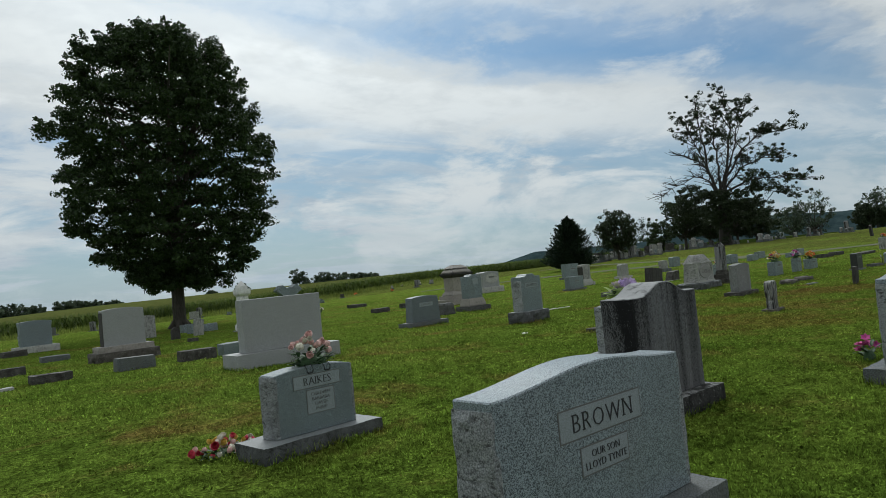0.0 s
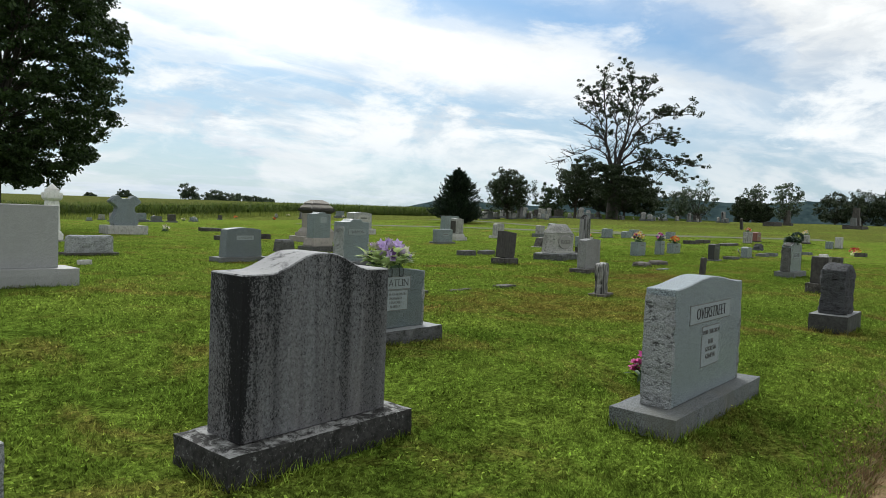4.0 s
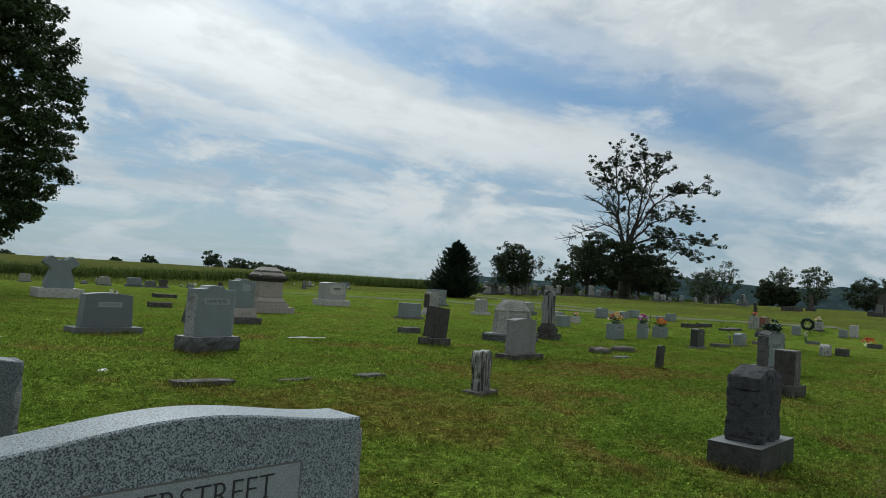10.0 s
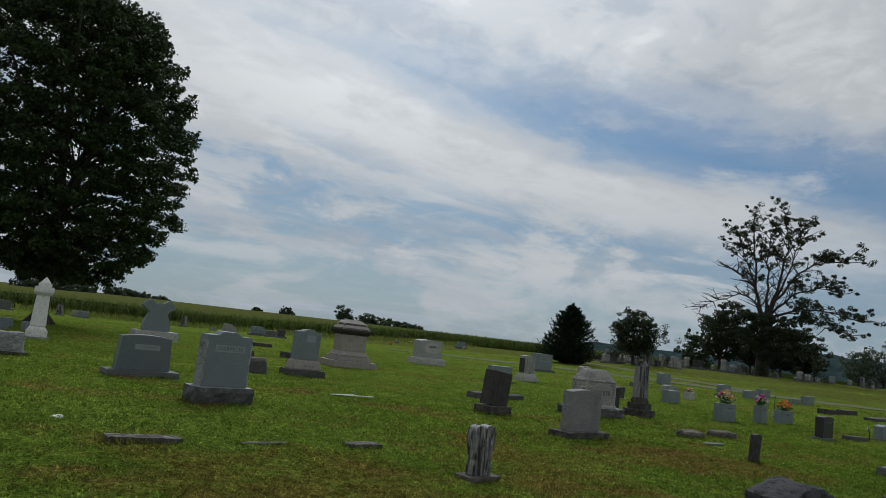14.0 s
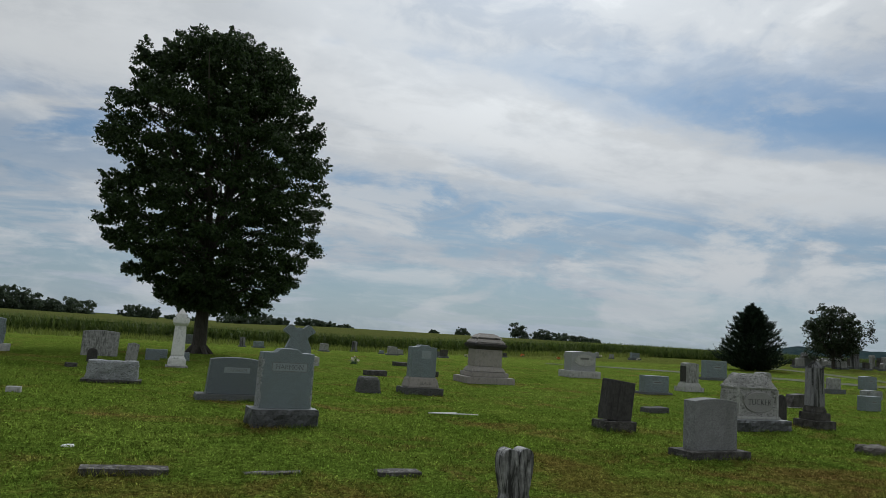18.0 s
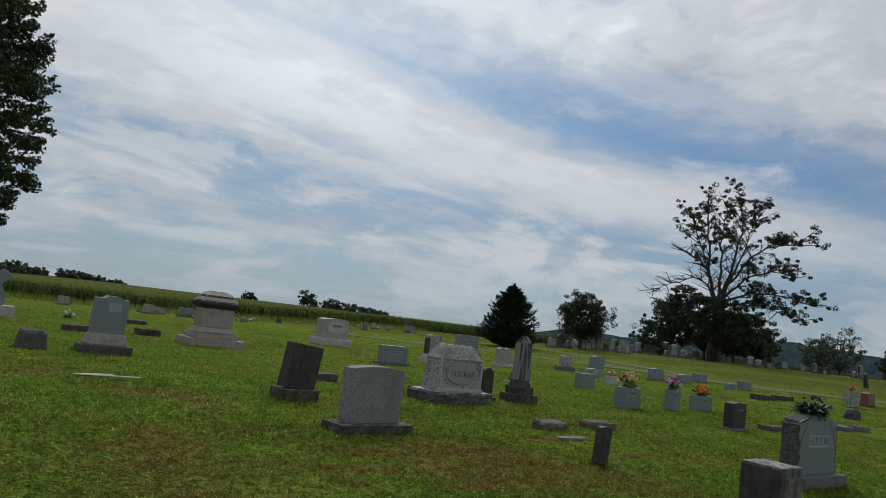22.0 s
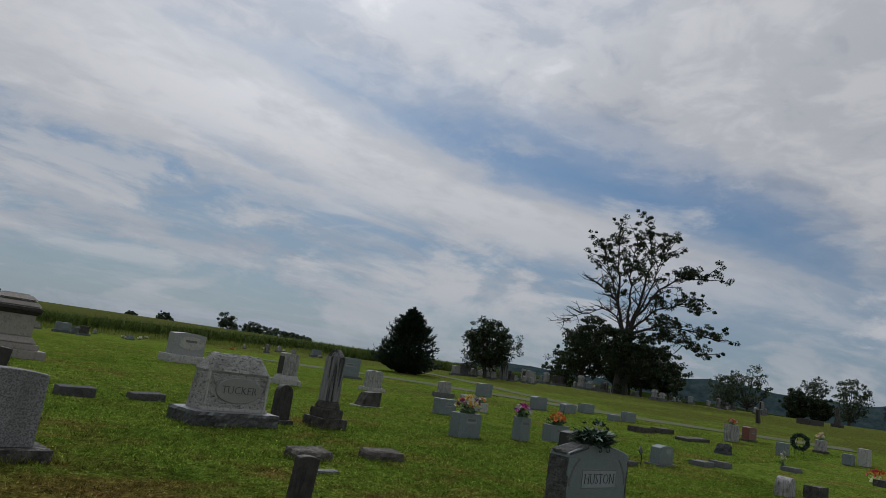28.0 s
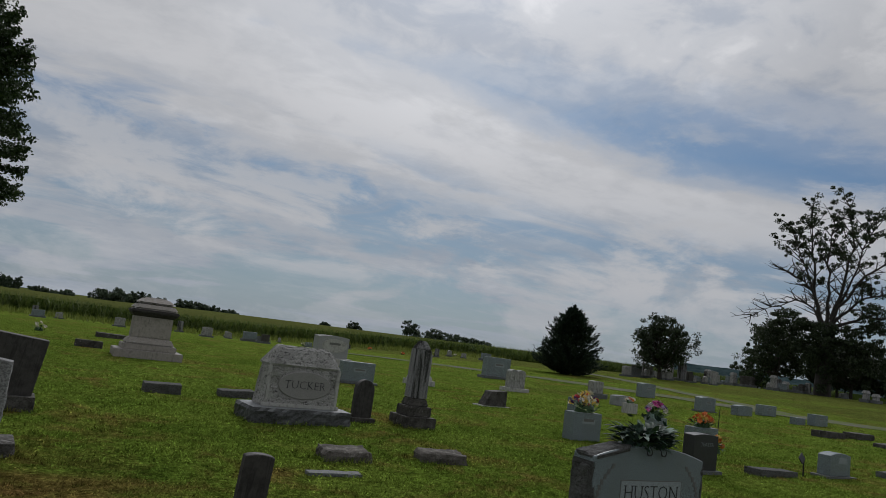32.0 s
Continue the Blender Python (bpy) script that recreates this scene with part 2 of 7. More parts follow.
    def bump(self, h, strength=0.3, dist=0.01):
        n = self.nt.nodes.new("ShaderNodeBump")
        n.inputs["Strength"].default_value, n.inputs["Distance"].default_value = strength, dist
        self.nt.links.new(h, n.inputs["Height"])
        self.nt.links.new(n.outputs[0], self.b.inputs["Normal"])
        return self


def granite(name, light, dark, rough=0.55, grain=170.0, stain=0.35, bump=0.08, stain_col=(0.10, 0.10, 0.085)):
    """Speckled granite with soft weather stains."""
    m = Mat(name, rough)
    sp = m.ramp(m.noise(grain, 2, 0.7), (0.42, dark), (0.49, tuple(0.5 * (a + b) for a, b in zip(light, dark))), (0.55, light))
    sp = m.mix(m.ramp(m.noise(grain * 0.45, 2), (0.60, 0.0), (0.66, 0.35)), sp, tuple(0.5 * c for c in dark))
    big = m.ramp(m.noise(2.6, 5, 0.65, m.scaled(1.6, 1.6, 0.7)), (0.42, 0.0), (0.74, stain))
    m.color(m.mix(big, sp, stain_col))
    return m.bump(m.noise(grain * 0.6, 3), bump, 0.004).m


def weathered(name, light, mid, black, rough=0.85, streak=0.5, bump=0.5):
    """Old marble or concrete, streaked black where the water runs."""
    m = Mat(name, rough)
    base = m.ramp(m.noise(14, 6, 0.7), (0.30, mid), (0.62, light))
    runs = m.noise(5.0, 6, 0.66, m.scaled(4.6, 4.6, 0.55), 0.8)
    spots = m.noise(9.0, 5, 0.7)
    mask = m.ramp(runs, (0.62 - 0.3 * streak, 0.0), (0.80 - 0.25 * streak, 1.0))
    mask2 = m.ramp(spots, (0.58 - 0.2 * streak, 0.0), (0.72, 0.8))
    c = m.mix(mask, base, black)
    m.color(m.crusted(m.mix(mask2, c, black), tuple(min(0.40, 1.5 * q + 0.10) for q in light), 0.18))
    return m.bump(m.noise(60, 6, 0.7), bump, 0.006).m


def lichened(name, light, mid, black):
    """Grey stone speckled black with lichen in long runs down from its edges."""
    m = Mat(name, 0.9, 0.0, 0.12)
    base = m.ramp(m.noise(70, 5, 0.75), (0.34, mid), (0.56, light))
    runs = m.noise(1.0, 5, 0.62, m.scaled(7.5, 7.5, 0.55), 0.35)
    speck = m.noise(95, 4, 0.8)
    both = m.nt.nodes.new("ShaderNodeMath")
    both.operation = "MULTIPLY_ADD"
    m.nt.links.new(speck, both.inputs[0])
    both.inputs[1].default_value = 0.80
    m.nt.links.new(runs, both.inputs[2])
    c = m.mix(m.ramp(both.outputs[0], (0.865, 0.0), (0.985, 0.97)), base, black)
    big = m.ramp(m.noise(1.0, 6, 0.7, m.scaled(4.2, 4.2, 0.30), 0.3), (0.56, 0.0), (0.64, 0.92))
    m.color(m.mix(big, c, tuple(1.3 * q for q in black)))
    return m.bump(m.noise(70, 6, 0.75), 0.6, 0.006).m


def stained_base(name, light, dark, crust):
    """Dark weathered base, blotched, with a few pale crusts."""
    m = Mat(name, 0.9, 0.0, 0.15)
    c = m.ramp(m.noise(7, 6, 0.72), (0.34, dark), (0.66, light))
    c = m.mix(m.ramp(m.noise(60, 3, 0.7), (0.40, 0.55), (0.55, 0.0)), c, tuple(0.5 * q for q in dark))
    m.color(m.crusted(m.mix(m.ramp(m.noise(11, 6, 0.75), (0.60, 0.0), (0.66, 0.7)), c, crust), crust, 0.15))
    return m.bump(m.noise(50, 6, 0.75), 0.7, 0.008).m


def streaked_face():
    """Grey marble peppered black, with a dense black run down one edge and soft dark runs from the top."""
    m = Mat("black_run_marble", 0.9, 0.0, 0.12)
    tc = [n for n in m.nt.nodes if n.type == "TEX_COORD"][0]
    m.co = tc.outputs["Object"]
    sep = m.nt.nodes.new("ShaderNodeSeparateXYZ")
    m.nt.links.new(m.co, sep.inputs[0])

    def add(a, b, k):
        n = m.nt.nodes.new("ShaderNodeMath")
        n.operation = "MULTIPLY_ADD"
        m.nt.links.new(b, n.inputs[0])
        n.inputs[1].default_value = k
        if isinstance(a, float):
            n.inputs[2].default_value = a
        else:
            m.nt.links.new(a, n.inputs[2])
        return n.outputs[0]

    base = m.ramp(m.noise(55, 6, 0.8), (0.34, (0.076, 0.078, 0.084)), (0.62, (0.200, 0.203, 0.214)))
    base = m.mix(m.ramp(m.noise(3.4, 5, 0.65, m.scaled(1.6, 1.6, 0.5)), (0.42, 0.0), (0.66, 0.5)), base, (0.15, 0.138, 0.138))
    # broad soft runs, darker and lighter by turns
    runs = m.noise(1.0, 4, 0.6, m.scaled(9.5, 2.0, 0.35), 0.25)
    base = m.mix(m.ramp(runs, (0.44, 0.0), (0.62, 0.62)), base, (0.070, 0.070, 0.074))
    # distance from the front edge of one end, along the two faces that meet there
    lo = m.nt.nodes.new("ShaderNodeMath")
    lo.operation = "MAXIMUM"
    wide = m.nt.nodes.new("ShaderNodeMath")
    wide.operation = "MULTIPLY_ADD"
    m.nt.links.new(sep.outputs[0], wide.inputs[0])
    wide.inputs[1].default_value, wide.inputs[2].default_value = 4.0, 0.445 * 4.0
    m.nt.links.new(wide.outputs[0], lo.inputs[0])
    m.nt.links.new(add(0.13, sep.outputs[1], 1.0), lo.inputs[1])
    edge = m.ramp(add(lo.outputs[0], m.noise(1.0, 4, 0.6, m.scaled(26.0, 26.0, 5.0)), 0.28), (0.06, 1.0), (0.19, 0.95), (0.26, 0.45), (0.38, 0.22), (0.75, 0.12), (1.0, 0.06))
    high = m.ramp(sep.outputs[2], (0.42, 0.0), (0.98, 1.0))
    fine = m.noise(1.0, 6, 0.80, m.scaled(120, 120, 85.0), 0.2)
    v = add(fine, edge, 0.30)
    v = add(v, high, 0.07)
    v = add(v, runs, 0.34)
    v = add(v, m.noise(150, 4, 0.85), 0.28)
    c = m.mix(m.ramp(v, (0.885, 0.0), (0.965, 0.95)), base, (0.010, 0.010, 0.011))
    pale = m.ramp(m.noise(75, 4, 0.8), (0.63, 0.0), (0.68, 0.55))
    c = m.mix(pale, c, (0.36, 0.37, 0.375))
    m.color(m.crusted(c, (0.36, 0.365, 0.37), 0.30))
    return m.bump(m.noise(80, 6, 0.75), 0.6, 0.006).m


def lichen_base():
    """A blackened base with fine pale specks and a few broad white crusts."""
    m = Mat("lichen_black_base", 0.9, 0.0, 0.12)
    dark = m.ramp(m.noise(16, 6, 0.75), (0.35, (0.016, 0.016, 0.015)), (0.68, (0.060, 0.059, 0.058)))
    spots = m.ramp(m.noise(48, 5, 0.8), (0.58, 0.0), (0.65, 0.6))
    c = m.mix(spots, dark, (0.24, 0.24, 0.235))
    m.color(m.crusted(c, (0.36, 0.365, 0.36), 0.18))
    return m.bump(m.noise(55, 6, 0.75), 0.6, 0.008).m


def pitched_base(name, top, light, dark, stain):
    """A base with dirty rock-pitched sides; its smooth sawn top has lit paleness painted in."""
    m = Mat(name, 0.6, 0.0, 0.35)
    chips = m.noise(24, 6, 0.7, m.scaled(1.0, 1.0, 1.6), 0.3)
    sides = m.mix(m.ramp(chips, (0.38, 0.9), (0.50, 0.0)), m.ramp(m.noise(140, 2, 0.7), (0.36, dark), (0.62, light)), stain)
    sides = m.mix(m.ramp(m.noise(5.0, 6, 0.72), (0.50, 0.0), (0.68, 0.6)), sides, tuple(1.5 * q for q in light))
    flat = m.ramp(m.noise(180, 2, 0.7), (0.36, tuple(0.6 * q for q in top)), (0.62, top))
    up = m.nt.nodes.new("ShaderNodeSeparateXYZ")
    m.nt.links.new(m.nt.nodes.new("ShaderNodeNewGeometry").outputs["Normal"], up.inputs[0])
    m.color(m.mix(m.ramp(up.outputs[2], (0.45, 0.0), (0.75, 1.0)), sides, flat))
    return m.bump(chips, 0.35, 0.012).m


def pitched(name, light, dark, stain, chip=26):
    """Split granite: coarse chipped relief with dark hollows of dirt."""
    m = Mat(name, 0.9, 0.0, 0.2)
    chips = m.noise(chip, 6, 0.7, m.scaled(1.0, 1.0, 1.9), 0.3)
    c = m.ramp(m.noise(150, 2, 0.7), (0.36, dark), (0.62, light))
    c = m.mix(m.ramp(chips, (0.36, 0.85), (0.47, 0.0)), c, stain)
    m.color(m.mix(m.ramp(m.noise(2.4, 4), (0.48, 0.0), (0.72, 0.45)), c, stain))
    return m.bump(chips, 1.0, 0.03).m


GRANITE = granite("grey_granite", (0.33, 0.39, 0.42), (0.024, 0.034, 0.042), 0.34, 235, 0.22)
GRANITE_COOL = granite("blue_grey_granite", (0.240, 0.290, 0.310), (0.052, 0.068, 0.076), 0.38, 270, 0.30)
GRANITE_SLATE = granite("slate_blue_granite", (0.165, 0.205, 0.222), (0.026, 0.035, 0.040), 0.38, 215, 0.45)
GRANITE_PALE = granite("pale_granite", (0.335, 0.345, 0.345), (0.21, 0.215, 0.22), 0.6, 130, 0.25, 0.1, (0.20, 0.20, 0.18))
ROCK = pitched("rock_pitched_granite", (0.46, 0.48, 0.49), (0.15, 0.16, 0.165), (0.04, 0.04, 0.038), 22)
ROCK_DARK = pitched("dark_rock_granite", (0.085, 0.088, 0.095), (0.034, 0.036, 0.039), (0.014, 0.014, 0.013), 13)
ROCK_MID = pitched("weathered_rock_granite", (0.150, 0.152, 0.148), (0.052, 0.052, 0.050), (0.022, 0.021, 0.018))
ROCK_PALE = pitched("hammered_grey_granite", (0.46, 0.455, 0.44), (0.20, 0.20, 0.19), (0.030, 0.030, 0.027), 15)
OVAL_FACE = granite("smooth_oval_granite", (0.29, 0.285, 0.275), (0.20, 0.197, 0.19), 0.8, 150, 0.25, 0.1, (0.16, 0.16, 0.15))
BASE_GREY = granite("base_granite", (0.140, 0.155, 0.160), (0.040, 0.044, 0.046), 0.75, 120, 0.8, 0.5, (0.09, 0.09, 0.075))
BASE_DARK = stained_base("stained_concrete_base", (0.120, 0.114, 0.105), (0.034, 0.032, 0.029), (0.27, 0.265, 0.25))
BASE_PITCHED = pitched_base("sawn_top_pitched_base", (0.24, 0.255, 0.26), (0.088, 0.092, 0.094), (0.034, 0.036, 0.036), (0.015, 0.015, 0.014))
# its pale top colour also stands for the sheen of a glossy base
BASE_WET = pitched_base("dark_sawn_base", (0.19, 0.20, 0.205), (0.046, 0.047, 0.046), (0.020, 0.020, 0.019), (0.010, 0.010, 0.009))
BASE_LICHEN = lichen_base()
MARBLE_OLD = weathered("weathered_marble", (0.36, 0.36, 0.345), (0.20, 0.20, 0.195), (0.055, 0.055, 0.05), 0.8, 0.45)
MARBLE_FACE = streaked_face()
MARBLE_STREAK = lichened("black_streaked_marble", (0.265, 0.265, 0.27), (0.13, 0.13, 0.133), (0.016, 0.016, 0.015))
MARBLE_RUN = weathered("black_and_white_marble", (0.46, 0.46, 0.45), (0.30, 0.30, 0.29), (0.016, 0.016, 0.015), 0.8, 0.86)
MARBLE_DARK = weathered("blackened_marble", (0.052, 0.048, 0.045), (0.024, 0.022, 0.021), (0.011, 0.010, 0.010), 0.8, 0.35)
PITTED = granite("pitted_granite", (0.265, 0.272, 0.272), (0.115, 0.118, 0.118), 0.9, 62, 0.5, 0.9, (0.075, 0.075, 0.070))
SLAB_LICHEN = stained_base("lichened_slab", (0.150, 0.138, 0.122), (0.055, 0.050, 0.045), (0.22, 0.21, 0.19))
MARBLE_SMOKE = weathered("smoke_dark_marble", (0.165, 0.160, 0.150), (0.090, 0.086, 0.080), (0.020, 0.019, 0.018), 0.85, 0.6)
MARBLE_WHITE = weathered("white_marble", (0.72, 0.72, 0.70), (0.58, 0.58, 0.56), (0.32, 0.32, 0.30), 0.7, 0.12, 0.2)
LIMESTONE = weathered("tan_limestone", (0.315, 0.290, 0.265), (0.25, 0.228, 0.207), (0.13, 0.120, 0.110), 0.85, 0.22, 0.3)
CONCRETE = weathered("grey_concrete", (0.42, 0.42, 0.40), (0.31, 0.31, 0.29), (0.13, 0.13, 0.12), 0.9, 0.25)
GRANITE_DARK = granite("dark_blue_granite", (0.155, 0.185, 0.20), (0.06, 0.072, 0.08), 0.42, 190, 0.28)
RED_GRANITE = granite("red_granite", (0.22, 0.075, 0.055), (0.09, 0.03, 0.03), 0.35, 150, 0.2)
BLACK_GRANITE = granite("black_granite", (0.030, 0.031, 0.033), (0.010, 0.010, 0.011), 0.45, 160, 0.15, 0.03, (0.03, 0.03, 0.03))
PANEL = granite("frosted_panel", (0.30, 0.34, 0.355), (0.20, 0.23, 0.24), 0.75, 220, 0.12)
INK = Mat("dark_engraving", 0.8).color((0.030, 0.031, 0.033)).m
INK_SOFT = Mat("weathered_engraving", 0.85).color((0.13, 0.13, 0.125)).m
WIRE = Mat("black_wire", 0.45, 0.6).color((0.02, 0.02, 0.02)).m
WHITE_PLASTIC = Mat("white_plastic", 0.45).color((0.72, 0.72, 0.70)).m


def plain(name, col, rough=0.7, vary=0.35):
    m = Mat(name, rough)
    v = m.ramp(m.noise(45, 3), (0.3, tuple(c * (1 - vary) for c in col)), (0.7, col))
    return m.color(v).m


PINK = plain("pale_pink_petal", (0.80, 0.50, 0.47))
ROSE = plain("rose_petal", (0.66, 0.05, 0.10))
PURPLE = plain("purple_petal", (0.62, 0.47, 0.80))
VIOLET = plain("dark_violet_petal", (0.10, 0.035, 0.16))
MAGENTA = plain("magenta_petal", (0.60, 0.07, 0.32))
ORANGE = plain("orange_petal", (0.75, 0.20, 0.05))
YELLOW = plain("yellow_petal", (0.75, 0.52, 0.10))
CREAM = plain("cream_petal", (0.78, 0.74, 0.62))
LEAF_SILK = plain("silk_leaf", (0.045, 0.10, 0.035))
PINE_SILK = plain("artificial_pine", (0.018, 0.05, 0.030))
PINE_GREY = plain("silvery_pine", (0.16, 0.24, 0.20))


def foliage(name, dark, light, spread=0.35, trans=0.25):
    """Leaves that differ one from another."""
    m = Mat(name, 0.6, 0.0, 0.25)
    geo = m.nt.nodes.new("ShaderNodeNewGeometry")
    c = m.ramp(geo.outputs["Random Per Island"], (0.0, dark), (1.0, light))
    big = m.ramp(m.noise(spread, 3), (0.3, 0.72), (0.7, 1.12))
    c = m.mix(1.0, c, big, "MULTIPLY")
    m.color(c)
    tr = m.nt.nodes.new("ShaderNodeBsdfTranslucent")
    m.nt.links.new(c, tr.inputs[0])
    mx = m.nt.nodes.new("ShaderNodeMixShader")
    mx.inputs[0].default_value = trans
    m.nt.links.new(m.b.outputs[0], mx.inputs[1])
    m.nt.links.new(tr.outputs[0], mx.inputs[2])
    m.nt.links.new(mx.outputs[0], m.nt.nodes["Material Output"].inputs[0])
    return m.m


def bark(name, light, dark):
    m = Mat(name, 0.95)
    m.color(m.ramp(m.noise(9, 5, 0.65, m.scaled(2.5, 2.5, 0.5)), (0.3, dark), (0.7, light)))
    return m.bump(m.noise(16, 5, 0.7, m.scaled(2.5, 2.5, 0.4)), 0.8, 0.03).m


MAPLE_LEAF = foliage("maple_leaf", (0.014, 0.031, 0.010), (0.048, 0.080, 0.024), 0.6, 0.22)
SNAG_LEAF = foliage("thin_crown_leaf", (0.020, 0.033, 0.016), (0.050, 0.072, 0.032), 0.35, 0.22)
# far leaves are paler and bluer: distance haze is put into their colour
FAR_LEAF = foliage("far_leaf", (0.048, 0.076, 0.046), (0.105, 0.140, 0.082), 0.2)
DARK_LEAF = foliage("cedar_leaf", (0.022, 0.036, 0.018), (0.056, 0.080, 0.036), 0.3, 0.25)
NEEDLE = foliage("conifer_needle", (0.010, 0.021, 0.014), (0.030, 0.050, 0.028), 0.8, 0.1)
CORN_LEAF = foliage("corn_leaf", (0.055, 0.095, 0.020), (0.140, 0.185, 0.042), 0.08, 0.35)
WEED = foliage("tall_grass", (0.130, 0.175, 0.030), (0.235, 0.275, 0.060), 0.15, 0.3)
LEAF_PALE = foliage("pale_silk_leaf", (0.44, 0.56, 0.24), (0.66, 0.76, 0.40), 0.3, 0.4)
STRAW = foliage("dead_straw", (0.120, 0.076, 0.030), (0.300, 0.210, 0.095), 0.6, 0.2)
BARK_DARK = bark("dark_bark", (0.075, 0.066, 0.055), (0.028, 0.025, 0.021))
BARK_GREY = bark("dead_grey_bark", (0.058, 0.052, 0.046), (0.021, 0.019, 0.017))


def lawn_mat(name, blades=False):
    m = Mat(name, 0.9, 0.0, 0.0)
    geo = m.nt.nodes.new("ShaderNodeNewGeometry")
    m.co = geo.outputs["Position"]
    grn = m.ramp(m.noise(0.55, 6, 0.65), (0.30, (0.078, 0.130, 0.018)), (0.50, (0.124, 0.186, 0.027)), (0.72, (0.172, 0.230, 0.039)))
    grn = m.mix(m.ramp(m.noise(0.09, 3), (0.40, 0.0), (0.70, 0.5)), grn, (0.142, 0.210, 0.035))
    dry = m.ramp(m.noise(0.50, 8, 0.74, None, 0.9), (0.52, 0.0), (0.66, 0.80))
    c = m.mix(dry, grn, (0.200, 0.135, 0.046))
    # worn dry ground where the rows meet the road
    for cx, cy, r in ((11.0, 5.4, 3.0), (14.8, 6.9, 2.4), (18.3, 6.9, 3.2)):
        far = m.nt.nodes.new("ShaderNodeVectorMath")
        far.operation = "DISTANCE"
        m.nt.links.new(m.co, far.inputs[0])
        far.inputs[1].default_value = (cx, cy, 0.0)
        away = m.nt.nodes.new("ShaderNodeMath")
        away.operation = "MULTIPLY_ADD"
        m.nt.links.new(far.outputs["Value"], away.inputs[0])
        away.inputs[1].default_value = -0.26 / r
        m.nt.links.new(m.noise(0.8, 8, 0.76, None, 0.7), away.inputs[2])
        c = m.mix(m.ramp(away.outputs[0], (0.32, 0.0), (0.48, 0.62 if cx < 15 else 0.75)), c, (0.165, 0.108, 0.034) if cx < 15 else (0.150, 0.104, 0.034))
    brown = m.ramp(m.noise(0.9, 8, 0.78, None, 0.5), (0.61, 0.0), (0.70, 0.85))
    c = m.mix(brown, c, (0.165, 0.100, 0.040))
    # uncut olive meadow far along the road
    pos = m.nt.nodes.new("ShaderNodeSeparateXYZ")
    m.nt.links.new(m.co, pos.inputs[0])
    along = m.nt.nodes.new("ShaderNodeMath")
    along.operation = "MULTIPLY_ADD"
    m.nt.links.new(pos.outputs[0], along.inputs[0])
    along.inputs[1].default_value = 0.008
    m.nt.links.new(m.noise(0.06, 5, 0.7), along.inputs[2])
    c = m.mix(m.ramp(along.outputs[0], (0.86, 0.0), (1.0, 0.75)), c, (0.098, 0.105, 0.030))
    # uneven lawn tones, with the shade between tufts worked into the colour
    clump = m.ramp(m.noise(5.5, 5, 0.72), (0.34, 0.62), (0.50, 1.0), (0.67, 1.34))
    c = m.mix(1.0, c, clump, "MULTIPLY")
    tuft = m.ramp(m.noise(15, 4, 0.7), (0.36, 0.54), (0.50, 1.0), (0.63, 1.48))
    c = m.mix(1.0, c, tuft, "MULTIPLY")
    if blades:
        nib = m.ramp(m.noise(42, 3, 0.65), (0.36, 0.50), (0.50, 1.0), (0.62, 1.62))
        c = m.mix(1.0, c, nib, "MULTIPLY")
        rnd = m.ramp(geo.outputs["Random Per Island"], (0.0, 0.36), (0.55, 1.10), (1.0, 1.9))
        c = m.mix(1.0, c, rnd, "MULTIPLY")
        m.color(c)
        tr = m.nt.nodes.new("ShaderNodeBsdfTranslucent")
        m.nt.links.new(c, tr.inputs[0])
        mx = m.nt.nodes.new("ShaderNodeMixShader")
        mx.inputs[0].default_value = 0.4
        m.nt.links.new(m.b.outputs[0], mx.inputs[1])
        m.nt.links.new(tr.outputs[0], mx.inputs[2])
        m.nt.links.new(mx.outputs[0], m.nt.nodes["Material Output"].inputs[0])
        return m.m
    fine = m.ramp(m.noise(38, 4, 0.7), (0.35, 0.28), (0.63, 1.40))
    m.color(m.mix(1.0, c, fine, "MULTIPLY"))
    return m.bump(m.noise(30, 5, 0.75), 1.0, 0.05).m


LAWN = lawn_mat("mown_lawn")
BLADES = lawn_mat("grass_blades", True)


def asphalt_mat():
    m = Mat("worn_asphalt", 0.92, 0.0, 0.12)
    c = m.ramp(m.noise(45, 4, 0.8), (0.38, (0.014, 0.014, 0.015)), (0.62, (0.075, 0.075, 0.076)))
    m.color(m.mix(m.ramp(m.noise(0.9, 5), (0.45, 0.0), (0.75, 0.4)), c, (0.10, 0.098, 0.092)))
    return m.bump(m.noise(45, 4, 0.8), 1.0, 0.02).m


def dirt_mat():
    m = Mat("bare_verge_soil", 0.95, 0.0, 0.1)
    c = m.ramp(m.noise(22, 6, 0.7), (0.3, (0.085, 0.058, 0.030)), (0.7, (0.265, 0.185, 0.105)))
    c = m.mix(m.ramp(m.noise(3.0, 6, 0.75), (0.50, 0.0), (0.62, 0.85)), c, (0.085, 0.095, 0.022))
    return m.color(c).bump(m.noise(60, 4, 0.7), 0.4, 0.01).m


ASPHALT, DIRT = asphalt_mat(), dirt_mat()


def lane_mat():
    """Old lane, half grown over from its edges."""
    m = Mat("mossy_asphalt", 0.92, 0.0, 0.1)
    c = m.ramp(m.noise(30, 3, 0.7), (0.35, (0.085, 0.082, 0.066)), (0.65, (0.160, 0.150, 0.120)))
    m.color(m.mix(m.ramp(m.noise(0.8, 6, 0.7), (0.40, 0.0), (0.58, 0.9)), c, (0.085, 0.120, 0.025)))
    return m.bump(m.noise(60, 3), 0.5, 0.006).m


LANE_ASPHALT = lane_mat()
# the ridge's blue is air haze mixed into its base colour
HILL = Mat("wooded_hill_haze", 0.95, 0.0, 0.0)
